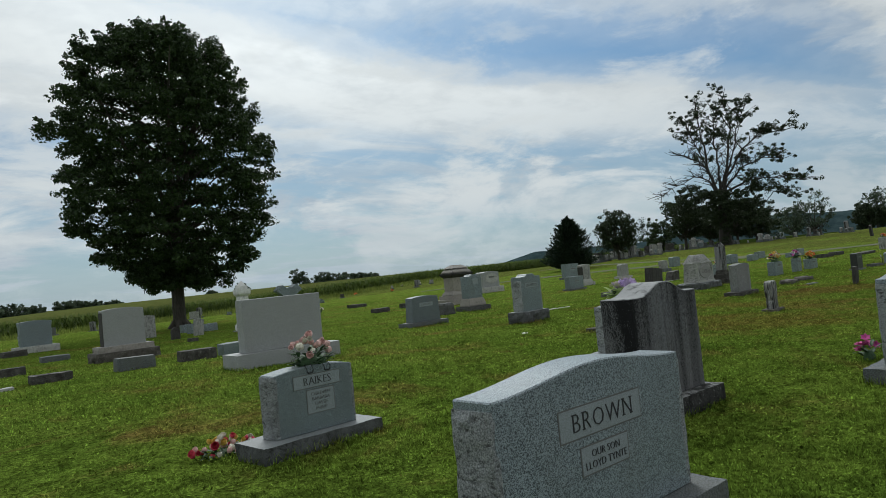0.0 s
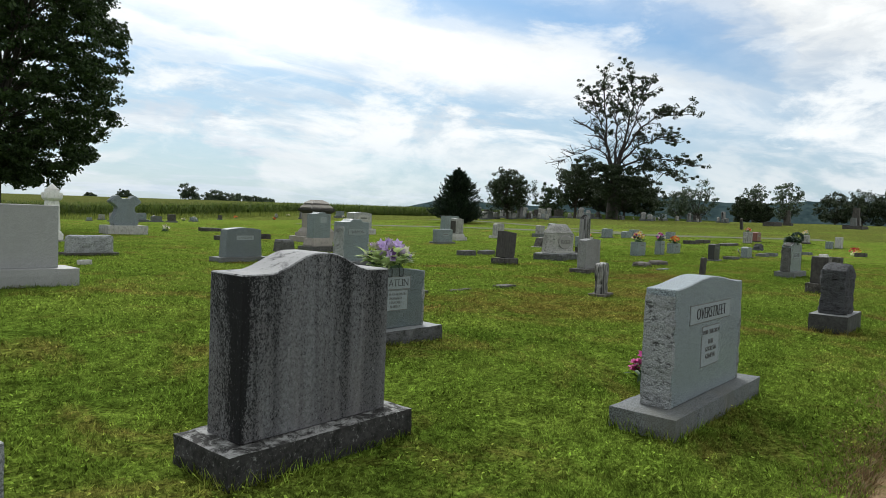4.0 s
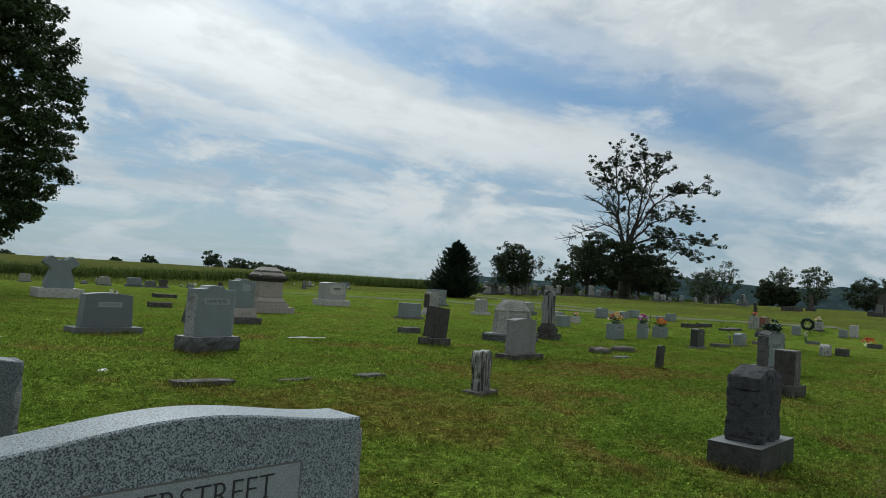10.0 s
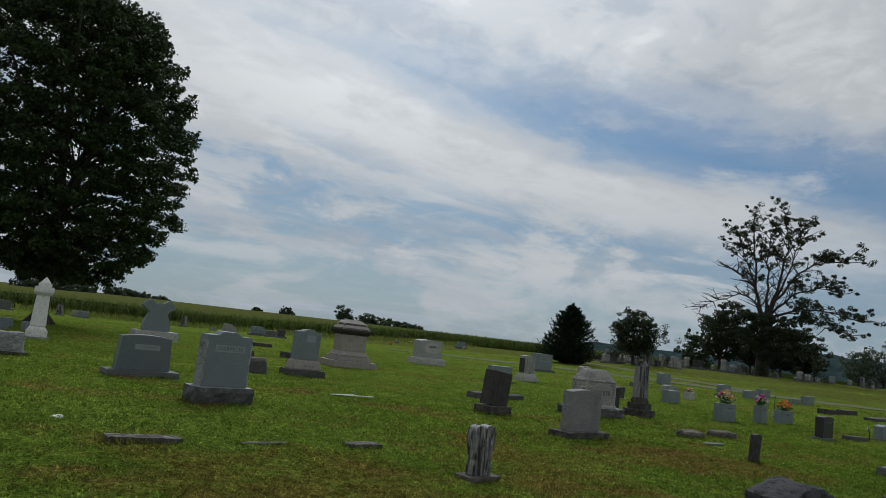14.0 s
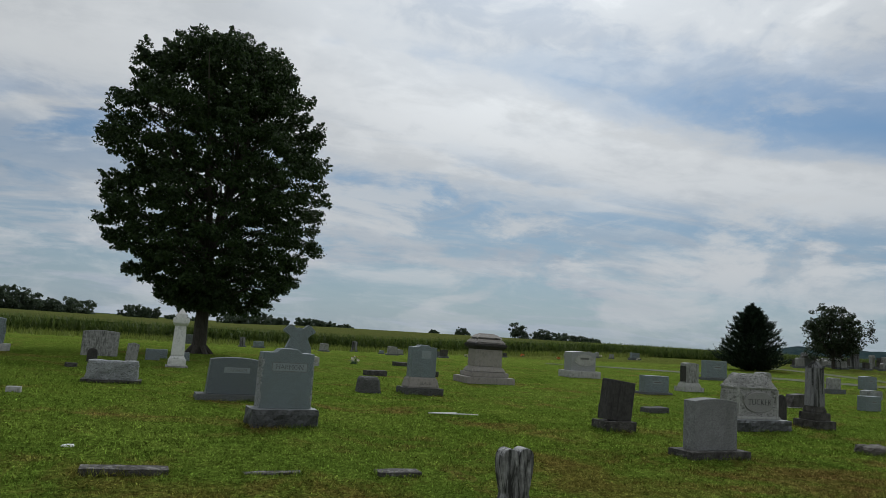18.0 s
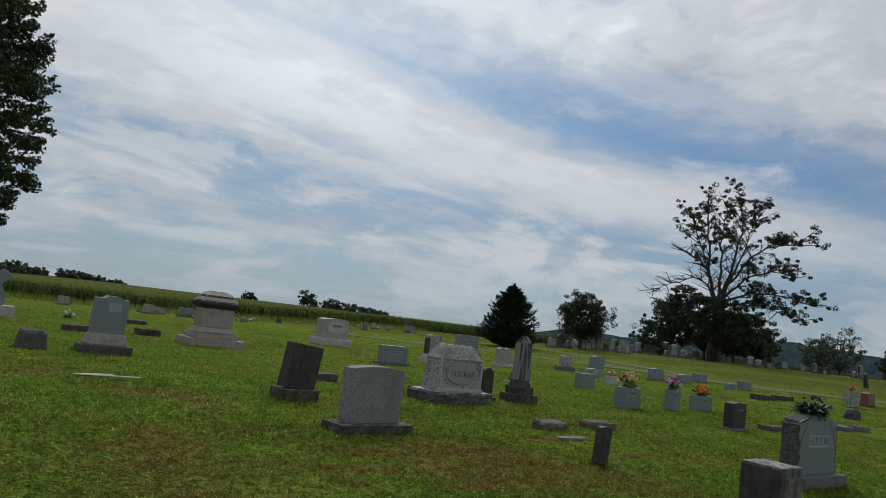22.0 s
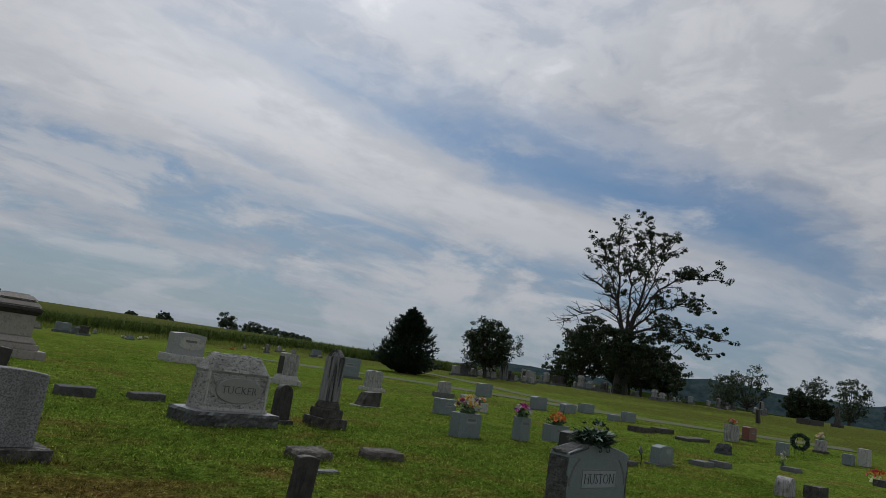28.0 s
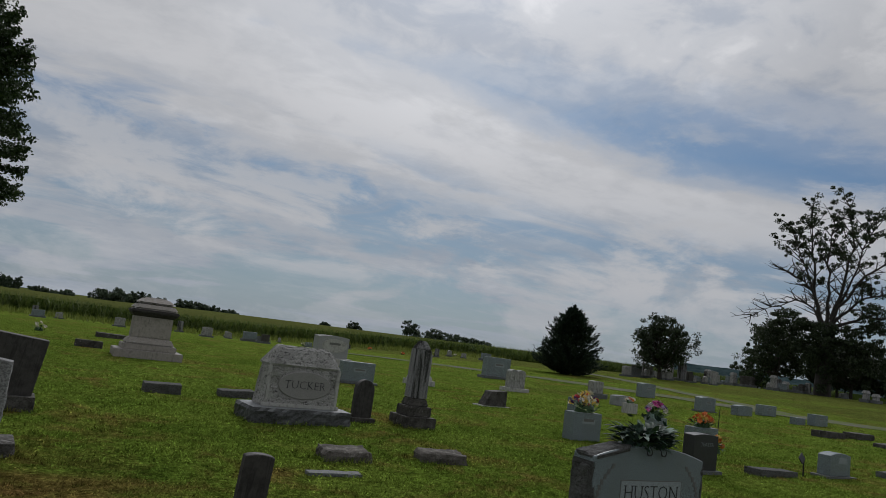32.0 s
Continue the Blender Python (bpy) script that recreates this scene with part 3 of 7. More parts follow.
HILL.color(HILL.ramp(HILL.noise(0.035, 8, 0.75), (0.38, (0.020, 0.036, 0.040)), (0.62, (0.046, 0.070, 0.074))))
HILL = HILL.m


# ---- mesh helpers ----
def part(name, bm, material, parent, label=""):
    """One mesh object under a thing or a part, from a bmesh or from mesh data that is shared."""
    if isinstance(bm, bmesh.types.BMesh):
        me = bpy.data.meshes.new(name)
        bm.to_mesh(me)
        bm.free()
        me.materials.append(material)
    else:
        me = bm
    ob = new(name, me)
    ob.parent = parent
    if label:
        ob["label"] = label
    return ob


def thing(name, x, y, label, category, group="", rz=0.0, tilt=(0.0, 0.0), sink=0.0, z=None):
    root = new(name)
    root.matrix_basis = pose(x, y, (ground_z(x, y) if z is None else z) - sink, tilt[0], tilt[1], rz)
    return tagged(root, label, category, group)


def mesh_np(name, verts, faces, material, smooth_shade=False):
    me = bpy.data.meshes.new(name)
    n, k = faces.shape
    me.vertices.add(len(verts))
    me.vertices.foreach_set("co", np.ascontiguousarray(verts, dtype=np.float32).ravel())
    me.loops.add(n * k)
    me.loops.foreach_set("vertex_index", np.ascontiguousarray(faces, dtype=np.int32).ravel())
    me.polygons.add(n)
    me.polygons.foreach_set("loop_start", np.arange(0, n * k, k, dtype=np.int32))
    if smooth_shade:
        me.polygons.foreach_set("use_smooth", np.ones(n, dtype=bool))
    me.update(calc_edges=True)
    me.materials.append(material)
    return me


def bump_noise(p, scale, seed=0.0):
    return noise.noise(Vector((p[0] * scale + seed, p[1] * scale - seed, p[2] * scale + 2 * seed)))


def top_line(kind, w, h, n=28):
    """Heights of a headstone's top edge, from its left to its right end."""
    pts = []
    for i in range(n + 1):
        s = -1 + 2 * i / n
        if kind == "flat":
            z = h
        elif kind == "serp":
            z = h - 0.044 * w * 0.5 * (1 - math.cos(math.pi * s))
        elif kind == "arc":
            z = h - 0.16 * w * 0.5 * s * s
        elif kind == "low":
            z = h - 0.09 * w * 0.5 * s * s
        elif kind == "round":
            z = h - 0.5 * w * (1 - math.sqrt(max(0.0, 1 - s * s)))
        elif kind == "gable":
            z = h - 0.26 * w * 0.5 * abs(s)
        elif kind == "shoulder":
            a = abs(s)
            z = h - 0.075 * w * smooth((a - 0.30) / 0.22) - 0.012 * w * max(0.0, a - 0.5)
        elif kind == "ogee":
            a = abs(s)
            z = h - 0.10 * w * smooth((a - 0.08) / 0.62)
        elif kind == "twin":
            a = abs(abs(s) - 0.48) / 0.52
            z = h - 0.16 * w * (1 - math.sqrt(max(0.0, 1 - a * a)))
        else:
            z = h
        pts.append((s * w / 2, z))
    return pts


def slab(w, h, t, kind="flat", rough=0.0, z0=0.0, taper=0.0, bevel=0.006, seed=0.0, outline=None):
    """An upright slab: sawn faces in front and behind, its ends smooth or rock-pitched."""
    top = outline or [(x, z + z0) for x, z in top_line(kind, w, h)]
    seg = max(3, int(h / 0.05)) if rough else 2
    bw = w / 2 + taper
    if outline:
        ring = list(outline)
    else:
        left = [(-bw + (top[0][0] + bw) * i / seg, z0 + (top[0][1] - z0) * i / seg) for i in range(seg)]
        right = [(bw + (top[-1][0] - bw) * i / seg, z0 + (top[-1][1] - z0) * i / seg) for i in range(seg)]
        ring = left + top + right[::-1]
    n = len(ring)
    cx = sum(p[0] for p in ring) / n
    ny = 5 if rough else 1
    bm = bmesh.new()
    rows = []
    for k in range(ny + 1):
        f = k / ny
        row = []
        for i, (x, z) in enumerate(ring):
            a, b = ring[i - 1], ring[(i + 1) % n]
            nx, nz = (b[1] - a[1]), -(b[0] - a[0])
            ln = math.hypot(nx, nz) or 1.0
            nx, nz = -nx / ln, -nz / ln
            if (x - cx) * nx < 0 and abs(nx) > 0.7:
                nx, nz = -nx, -nz
            d = 0.0
            side = abs(x) > abs(bw) * 0.97
            if rough and 0 < k < ny and side and z > z0 + 0.01:
                d = rough * (0.9 + 1.1 * bump_noise((x, f * 3, z), 9, seed) + 0.6 * bump_noise((x, f * 3, z), 27, seed))
            row.append(bm.verts.new((x + (math.copysign(d, x) if side else 0.0), -t / 2 + t * f, z)))
        rows.append(row)
    for k in range(ny):
        for i in range(n):
            j = (i + 1) % n
            bm.faces.new((rows[k][i], rows[k + 1][i], rows[k + 1][j], rows[k][j]))
    bm.faces.new(rows[0])
    bm.faces.new(rows[-1][::-1])
    bmesh.ops.recalc_face_normals(bm, faces=bm.faces)
    if bevel:
        edges = [e for e in bm.edges if e.is_boundary is False and e.calc_face_angle(0) > 0.9 and (not rough or e.verts[0].co.y == e.verts[1].co.y)]
        bmesh.ops.bevel(bm, geom=edges, offset=bevel, segments=1, affect="EDGES", clamp_overlap=True)
    return bm


def block(w, d, h, z0=0.0, rough=0.0, cell=0.06, top_in=0.0, bevel=0.008, seed=0.0, wear=0.0, y0=0.0, x0=0.0):
    """A block, sawn or with rock-pitched sides; top_in makes its top smaller by that much all round."""
    bm = bmesh.new()
    if not rough and not wear:
        bmesh.ops.create_cube(bm, size=1)
        for v in bm.verts:
            s = 1 if v.co.z < 0 else 0
            v.co = Vector((v.co.x * (w - (0 if s else 2 * top_in)) + x0, v.co.y * (d - (0 if s else 2 * top_in)) + y0, z0 + (v.co.z + 0.5) * h))
        bmesh.ops.bevel(bm, geom=list(bm.edges), offset=min(bevel, h * 0.3), segments=2, affect="EDGES")
        return bm
    nx, ny, nz = max(2, min(22, int(w / cell))), max(2, min(12, int(d / cell))), max(2, min(16, int(h / cell)))
    verts = {}

    def vert(i, j, k):
        key = (i, j, k)
        if key not in verts:
            f = k / nz
            x = (i / nx - 0.5) * (w - 2 * top_in * f)
            y = (j / ny - 0.5) * (d - 2 * top_in * f)
            p = Vector((x, y, z0 + h * f))
            ox = (i == nx) - (i == 0)
            oy = (j == ny) - (j == 0)
            edge = (1 if ox else 0) + (1 if oy else 0) + (1 if k == nz else 0)
            if k < nz and (ox or oy):
                a = rough * (0.5 + 1.3 * bump_noise(p, 8, seed) + 0.8 * bump_noise(p, 24, seed))
                if edge > 1:
                    a *= 0.3
                p += Vector((ox, oy, 0)) * a
            if wear:
                p.z += wear * (bump_noise(p, 6, seed + 3) + 0.5 * bump_noise(p, 20, seed)) * (1 if k == nz else 0.3)
                if edge > 1:
                    p -= Vector((ox, oy, 1 if k == nz else 0)) * wear * (0.8 + bump_noise(p, 14, seed + 5))
            verts[key] = bm.verts.new(p + Vector((x0, y0, 0)))
        return verts[key]

    for i in range(nx):
        for j in range(ny):
            bm.faces.new((vert(i, j, nz), vert(i + 1, j, nz), vert(i + 1, j + 1, nz), vert(i, j + 1, nz)))
    for k in range(nz):
        for i in range(nx):
            bm.faces.new((vert(i, 0, k), vert(i + 1, 0, k), vert(i + 1, 0, k + 1), vert(i, 0, k + 1)))
            bm.faces.new((vert(i + 1, ny, k), vert(i, ny, k), vert(i, ny, k + 1), vert(i + 1, ny, k + 1)))
        for j in range(ny):
            bm.faces.new((vert(0, j + 1, k), vert(0, j, k), vert(0, j, k + 1), vert(0, j + 1, k + 1)))
            bm.faces.new((vert(nx, j, k), vert(nx, j + 1, k), vert(nx, j + 1, k + 1), vert(nx, j, k + 1)))
    return bm


def serifs(me, size):
    """Short cross strokes at the feet and heads of upright stems."""
    bm = bmesh.new()
    bm.from_mesh(me)
    bmesh.ops.remove_doubles(bm, verts=bm.verts, dist=size * 0.0005)
    bm.normal_update()
    lo, hi = min(v.co.y for v in bm.verts), max(v.co.y for v in bm.verts)
    ends = []
    for f in bm.faces:
        if abs(f.normal.y) < 0.99:
            continue
        x0, x1 = min(v.co.x for v in f.verts), max(v.co.x for v in f.verts)
        y = f.verts[0].co.y
        stem = any(abs(g.normal.x) > 0.99 for e in f.edges for g in e.link_faces)
        if x1 - x0 < 0.20 * size and stem and (y - lo < 0.04 * size or hi - y < 0.04 * size):
            ends.append((x0, x1, y, 1 if y - lo < 0.04 * size else -1))
    for x0, x1, y, s in ends:
        made = bmesh.ops.create_cube(bm, size=1)["verts"]
        for v in made:
            v.co = Vector(((x0 + x1) / 2 + v.co.x * (x1 - x0 + 0.13 * size), y + s * 0.017 * size + v.co.y * 0.034 * size, v.co.z * 0.0034))
    bm.to_mesh(me)
    bm.free()


def lettering(text, size, parent, x, y, z, material, wide=1.0, name="lettering", tilt=0.0, gap=1.0):
    """Cut letters, 2 mm proud, that read from the front."""
    cu = bpy.data.curves.new(name, "FONT")
    cu.body, cu.size, cu.align_x, cu.align_y, cu.extrude, cu.resolution_u, cu.offset = text, size, "CENTER", "CENTER", 0.0015, 2, -size * 0.021
    cu.space_character = gap
    tmp = bpy.data.objects.new(name, cu)
    scene.collection.objects.link(tmp)
    bpy.context.view_layer.update()
    me = bpy.data.meshes.new_from_object(tmp)
    bpy.data.objects.remove(tmp)
    bpy.data.curves.remove(cu)
    if size > 0.08 and "\n" not in text:
        serifs(me, size)
    me.transform(Matrix.Translation((x, y - 0.0015, z)) @ Matrix.Rotation(radians(90 - tilt), 4, "X") @ Matrix.Diagonal((wide, 1, 1, 1)))
    me.materials.clear()
    me.materials.append(material)
    return part(name, me, material, parent)


def bars(parent, x, y, z, w, rows, size, material):
    """Writing too worn to read: plain bars."""
    for r in range(rows):
        ww = w * (0.95 - 0.22 * (r % 2))
        part("worn_line", block(ww, 0.003, size * 0.55, z - r * size - size * 0.3, bevel=0.0008, y0=y - 0.001, x0=x), material, parent)


def panel(parent, x, y, z, w, h, border=True):
    """A frosted panel, a hair proud of the face, with a fine dark rim."""
    if border:
        part("panel_rim", block(w + 0.012, 0.003, h + 0.012, z - h / 2 - 0.006, bevel=0.0008, y0=y - 0.0005, x0=x), INK_SOFT, parent)
    return part("name_panel", block(w, 0.005, h, z - h / 2, bevel=0.001, y0=y - 0.001, x0=x), PANEL, parent)


# ---- ground, road, field and hills ----
def sheet(name, xs, ys, zfun, material, kind="structure", label="", category="", smooth_shade=True):
    xx, yy = np.meshgrid(xs, ys)
    zz = np.vectorize(zfun)(xx, yy)
    n, m = len(xs), len(ys)
    idx = np.arange(n * m).reshape(m, n)
    f = np.stack([idx[:-1, :-1], idx[:-1, 1:], idx[1:, 1:], idx[1:, :-1]], -1).reshape(-1, 4)
    v = np.stack([xx, yy, zz], -1).reshape(-1, 3)
    return tagged(new(name, mesh_np(name, v, f, material, smooth_shade)), label, category, kind=kind)


def lumps(x, y):
    return 0.018 * noise.noise(Vector((x * 0.7, y * 0.7, 0.3))) + 0.03 * noise.noise(Vector((x * 0.18, y * 0.18, 4.0)))


def lawn_z(x, y):
    near = 1 - smooth((math.hypot(x - 15, y - 8) - 30) / 30)
    e = road_edge(x) - y
    drop = -0.05 * smooth((e + 0.10) / 0.25) if e < 4.5 else -0.05 * (1 - smooth((e - 4.5) / 0.3))
    return ground_z(x, y) + near * lumps(x, y) + drop


xs = np.unique(np.r_[-3000, -1200, -500, -200, np.arange(-100, -4, 8), np.arange(-4, 36, 0.25), np.arange(36, 140, 3.0), 160, 200, 300, 500, 1200, 3000])
ys = np.unique(np.r_[-3000, -1000, -300, -100, -40, -12, -6, np.arange(-4.8, 16, 0.2), np.arange(16, 44, 1.0), np.arange(44, 130, 4.0), 150, 200, 300, 500, 1200, 3000])
sheet("ground", xs, ys, lawn_z, LAWN, label="mown cemetery lawn with dry brown patches", category="lawn")

rx = np.unique(np.r_[np.arange(-60, 0, 2.0), np.arange(0, 34, 0.12), np.arange(34, 80.1, 1.0)])


def road_sheet(name, rows, lift, material, label, wob):
    v, f = [], []
    for i, x in enumerate(rx):
        for j, r in enumerate(rows):
            w = wob * (noise.noise(Vector((x * 1.3, j * 3.0, 1.0))) + 0.7 * noise.noise(Vector((x * 5.0, j * 3.0, 7.0)))) if j in (0, len(rows) - 1) else 0.0
            y = road_edge(x) + r + w
            v.append((x, y, ground_z(x, y) - 0.05 + lift + (0.02 if 0 < j < len(rows) - 1 else -0.004)))
    m = len(rows)
    for i in range(len(rx) - 1):
        for j in range(m - 1):
            a = i * m + j
            f.append((a, a + m, a + m + 1, a + 1))
    return tagged(new(name, mesh_np(name, np.array(v), np.array(f), material, True)), label, "road", kind="structure")


road_sheet("road", (-4.2, -3.0, -1.6, -0.6, -0.04), 0.012, ASPHALT, "narrow worn asphalt cemetery road", 0.02)
road_sheet("verge", (-0.20, -0.12, -0.03, 0.08), 0.015, DIRT, "bare brown soil along the road's edge", 0.035)

LANE = [(51.2, 10.0), (49.0, 14), (47.2, 18), (46.0, 22.5), (45.2, 27), (43.6, 31.5), (41.2, 35.5), (38, 39.5), (35, 42)]
LANE_FORK = [(47.2, 20.5), (49.1, 25.5), (51.2, 30.5), (53.2, 35.5), (55, 41), (58, 49)]


def lane(name, pts, wide, label):
    v, f = [], []
    steps = 60
    for i in range(steps + 1):
        s = i / steps * (len(pts) - 1)
        k = min(int(s), len(pts) - 2)
        q = s - k
        p = [pts[min(max(k + o, 0), len(pts) - 1)] for o in (-1, 0, 1, 2)]
        c = [0.5 * (2 * p[1][a] + (p[2][a] - p[0][a]) * q + (2 * p[0][a] - 5 * p[1][a] + 4 * p[2][a] - p[3][a]) * q * q + (3 * p[1][a] - p[0][a] - 3 * p[2][a] + p[3][a]) * q ** 3) for a in (0, 1)]
        d = Vector((p[2][0] - p[1][0], p[2][1] - p[1][1])).normalized()
        for o in (-0.5, -0.17, 0.17, 0.5):
            x, y = c[0] - d.y * o * wide, c[1] + d.x * o * wide
            v.append((x, y, lawn_z(x, y) + 0.025))
    for i in range(steps):
        for j in range(3):
            a = i * 4 + j
            f.append((a, a + 1, a + 5, a + 4))
    return tagged(new(name, mesh_np(name, np.array(v), np.array(f), LANE_ASPHALT, True)), label, "road", kind="structure")


lane("lane", LANE, 1.9, "grey asphalt lane across the cemetery")
lane("lane_fork", LANE_FORK, 1.3, "grey asphalt lane that forks off past a small tree")


def field_y(x):
    return 76 + 0.12 * x


def corn_field():
    """Plants of a long standing crop: stalk leaves as thin arching triangles."""
    n = 15000
    x = nrg.uniform(-110, 190, n)
    back = np.abs(nrg.normal(0, 1, n)) * 5.0
    y = 76 + 0.12 * x + np.round(back / 0.76) * 0.76
    h = nrg.uniform(1.45, 1.85, n)
    z = np.array([ground_z(a, b) for a, b in zip(x, y)])
    vs = []
    base = np.stack([x, y, z], -1)
    k = 7
    for j in range(k):
        a = nrg.uniform(0, 2 * np.pi, n)
        lo = h * nrg.uniform(0.05, 0.75, n)
        d = np.stack([np.cos(a), np.sin(a)], -1)
        ln = nrg.uniform(0.25, 0.55, n)
        hi = np.minimum(lo + h * nrg.uniform(0.25, 0.5, n), h * 1.05)
        p0 = base + np.stack([-d[:, 1] * 0.05, d[:, 0] * 0.05, lo], -1)
        p1 = base + np.stack([d[:, 1] * 0.05, -d[:, 0] * 0.05, lo], -1)
        p2 = base + np.stack([d[:, 0] * ln, d[:, 1] * ln, hi], -1)
        vs.append(np.stack([p0, p1, p2], 1).reshape(-1, 3))
    v = np.concatenate(vs)
    f = np.arange(len(v)).reshape(-1, 3)
    tagged(new("corn_crop", mesh_np("corn_crop", v, f, CORN_LEAF)), "tall green standing corn along the cemetery's edge", "corn field", kind="stuff")
    # the crop's dense inside, behind the first rows
    xs2 = np.arange(-700, 701, 2.0)
    v, f = [], []
    for i, xx in enumerate(xs2):
        yy = field_y(xx) + 1.6
        zz = ground_z(xx, yy)
        t = 1.45 + 0.10 * noise.noise(Vector((xx * 0.9, 0, 0)))
        v += [(xx, yy, zz), (xx, yy + 0.3, zz + t), (xx, yy + 30, ground_z(xx, yy + 30) + 1.6 + 0.1 * noise.noise(Vector((xx * 0.3, 5, 0)))), (xx, yy + 500, ground_z(xx, yy) + 1.6)]
    for i in range(len(xs2) - 1):
        for j in range(3):
            a = i * 4 + j
            f.append((a, a + 4, a + 5, a + 1))
    f = np.array(f).reshape(-1, 3, 4)
    tagged(new("corn_mass", mesh_np("corn_mass", np.array(v), f[:, 0], CORN_MASS)), "dense dark green inside of a corn field", "corn field", kind="stuff")
    tagged(new("corn_tassels", mesh_np("corn_tassels", np.array(v), f[:, 1:].reshape(-1, 4), CORN_TOP)), "yellow-brown tassels over a wide corn field", "corn field", kind="stuff")


CM = Mat("corn_mass", 0.9, 0.0, 0.0)
CM.color(CM.ramp(CM.noise(1.2, 6, 0.75, CM.scaled(3, 0.5, 1.0)), (0.3, (0.030, 0.052, 0.012)), (0.7, (0.085, 0.120, 0.028))))
CORN_MASS = CM.bump(CM.noise(5, 5, 0.7), 1.0, 0.3).m
CM = Mat("corn_tassel", 0.9, 0.0, 0.0)
CM.color(CM.ramp(CM.noise(0.8, 6, 0.75, CM.scaled(1, 0.4, 1.0)), (0.3, (0.070, 0.090, 0.024)), (0.7, (0.135, 0.142, 0.048))))
CORN_TOP = CM.bump(CM.noise(5, 5, 0.7), 1.0, 0.3).m
corn_field()


def blade_field(name, x, y, hgt, wid, lean, material, label, category, zf=ground_z):
    """Many thin blades as single triangles."""
    n = len(x)
    z = np.array([zf(a, b) for a, b in zip(x, y)])
    a = nrg.uniform(0, 2 * np.pi, n)
    b = nrg.uniform(0, 2 * np.pi, n)
    h = hgt * nrg.uniform(0.55, 1.2, n)
    w = wid * nrg.uniform(0.7, 1.3, n)
    dx, dy = np.cos(a) * w / 2, np.sin(a) * w / 2
    ln = h * lean * nrg.uniform(0.2, 1.4, n)
    p0 = np.stack([x - dx, y - dy, z - 0.01], -1)
    p1 = np.stack([x + dx, y + dy, z - 0.01], -1)
    p2 = np.stack([x + np.cos(b) * ln, y + np.sin(b) * ln, z + h], -1)
    v = np.stack([p0, p1, p2], 1).reshape(-1, 3)
    return tagged(new(name, mesh_np(name, v, np.arange(3 * n).reshape(-1, 3), material)), label, category, kind="stuff")


wx = nrg.uniform(-60, 75, 9000)
wy = 76 + 0.12 * wx - np.abs(nrg.normal(0, 1, 9000)) * 3.0
blade_field("tall_weeds", wx, wy, 0.6, 0.10, 0.5, WEED, "pale green uncut grass before the corn", "grass")


def hills():
    az = np.radians(np.arange(-40, 140, 0.5))
    v, f = [], []
    for i, a in enumerate(az):
        d = math.degrees(a)
        e = 1.55 + 0.45 * noise.noise(Vector((d * 0.09, 0, 0))) + 0.2 * noise.noise(Vector((d * 0.4, 3, 0))) + 0.04 * noise.noise(Vector((d * 3.0, 3, 0)))
        e += 0.45 * math.exp(-((d - 12) / 6) ** 2) + 0.5 * math.exp(-((d - 23) / 6) ** 2)
        e += 0.16 * noise.noise(Vector((d * 0.9, 8, 0)))
        e *= (1 - 0.97 * smooth((d - 40) / 6)) * (1 - 0.36 * smooth((d - 27) / 6))
        for r, q in ((1780, 0.0), (1850, 0.55), (1900, 1.0), (2400, 0.6)):
            v.append((r * math.cos(a), r * math.sin(a), 1900 * math.tan(radians(max(e, 0.02))) * q))
    for i in range(len(az) - 1):
        for j in range(3):
            k = i * 4 + j
            f.append((k, k + 1, k + 5, k + 4))
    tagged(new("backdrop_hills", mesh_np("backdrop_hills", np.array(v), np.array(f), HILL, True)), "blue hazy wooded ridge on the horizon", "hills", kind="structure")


hills()

# ---- headstones ----
STONES = "headstones"


def marker(x, y, w, h, t, kind, mat, label, base=None, base_mat=BASE_GREY, rough=0.0, taper=0.0, rz=0.0, tilt=(0, 0), die_tilt=0.0, name="headstone", base_rough=0.010, seed=None):
    """A headstone: a die with a shaped top on its base; returns the thing, the die and the height of the base."""
    seed = x * 1.7 + y if seed is None else seed
    root = thing(name, x, y, label, "headstone", STONES, rz, tilt, 0.03)
    bh = 0.03
    if base:
        bw, bd, bh = base
        bh += 0.03
        part("base", block(bw, bd, bh, 0, base_rough, 0.07, seed=seed, wear=base_rough * 0.35), base_mat, root)
    die = part("die", slab(w, h - bh + 0.03, t, kind, rough, bh, taper, seed=seed), mat, root)
    if die_tilt:
        die.matrix_basis = Matrix.Translation((0, 0, bh)) @ pose(0, 0, 0, 0, die_tilt, 0) @ Matrix.Translation((0, 0, -bh))
    return root, die, bh


def rock_ends(die, w, h, t, z0, mat, seed):
    """Rock-pitched end faces, as thick rough plates on the two ends of a die."""
    for s in (-1, 1):
        bm = block(0.03, t * 0.97, h, z0 + 0.003, 0.012, 0.035, seed=seed + s, x0=s * (w / 2 - 0.008))
        part("pitched_end", bm, mat, die, "rough rock-pitched end face")


# brown double stone by the road
root, die, bh = marker(2.305, 1.815, 1.235, 0.80, 0.20, "serp", GRANITE, "grey granite double headstone with serpentine top and engraved panels", (1.50, 0.42, 0.14))
rock_ends(die, 1.235, 0.57, 0.20, bh, ROCK, 3)
p = panel(die, 0.0, -0.100, 0.61, 0.54, 0.115)
lettering("BROWN", 0.108, p, 0.005, -0.104, 0.608, INK, 0.95, gap=1.12)
p = panel(die, 0.0, -0.100, 0.455, 0.31, 0.105)
lettering("OUR SON\nLLOYD TYNTE", 0.043, p, 0.0, -0.104, 0.455, INK)

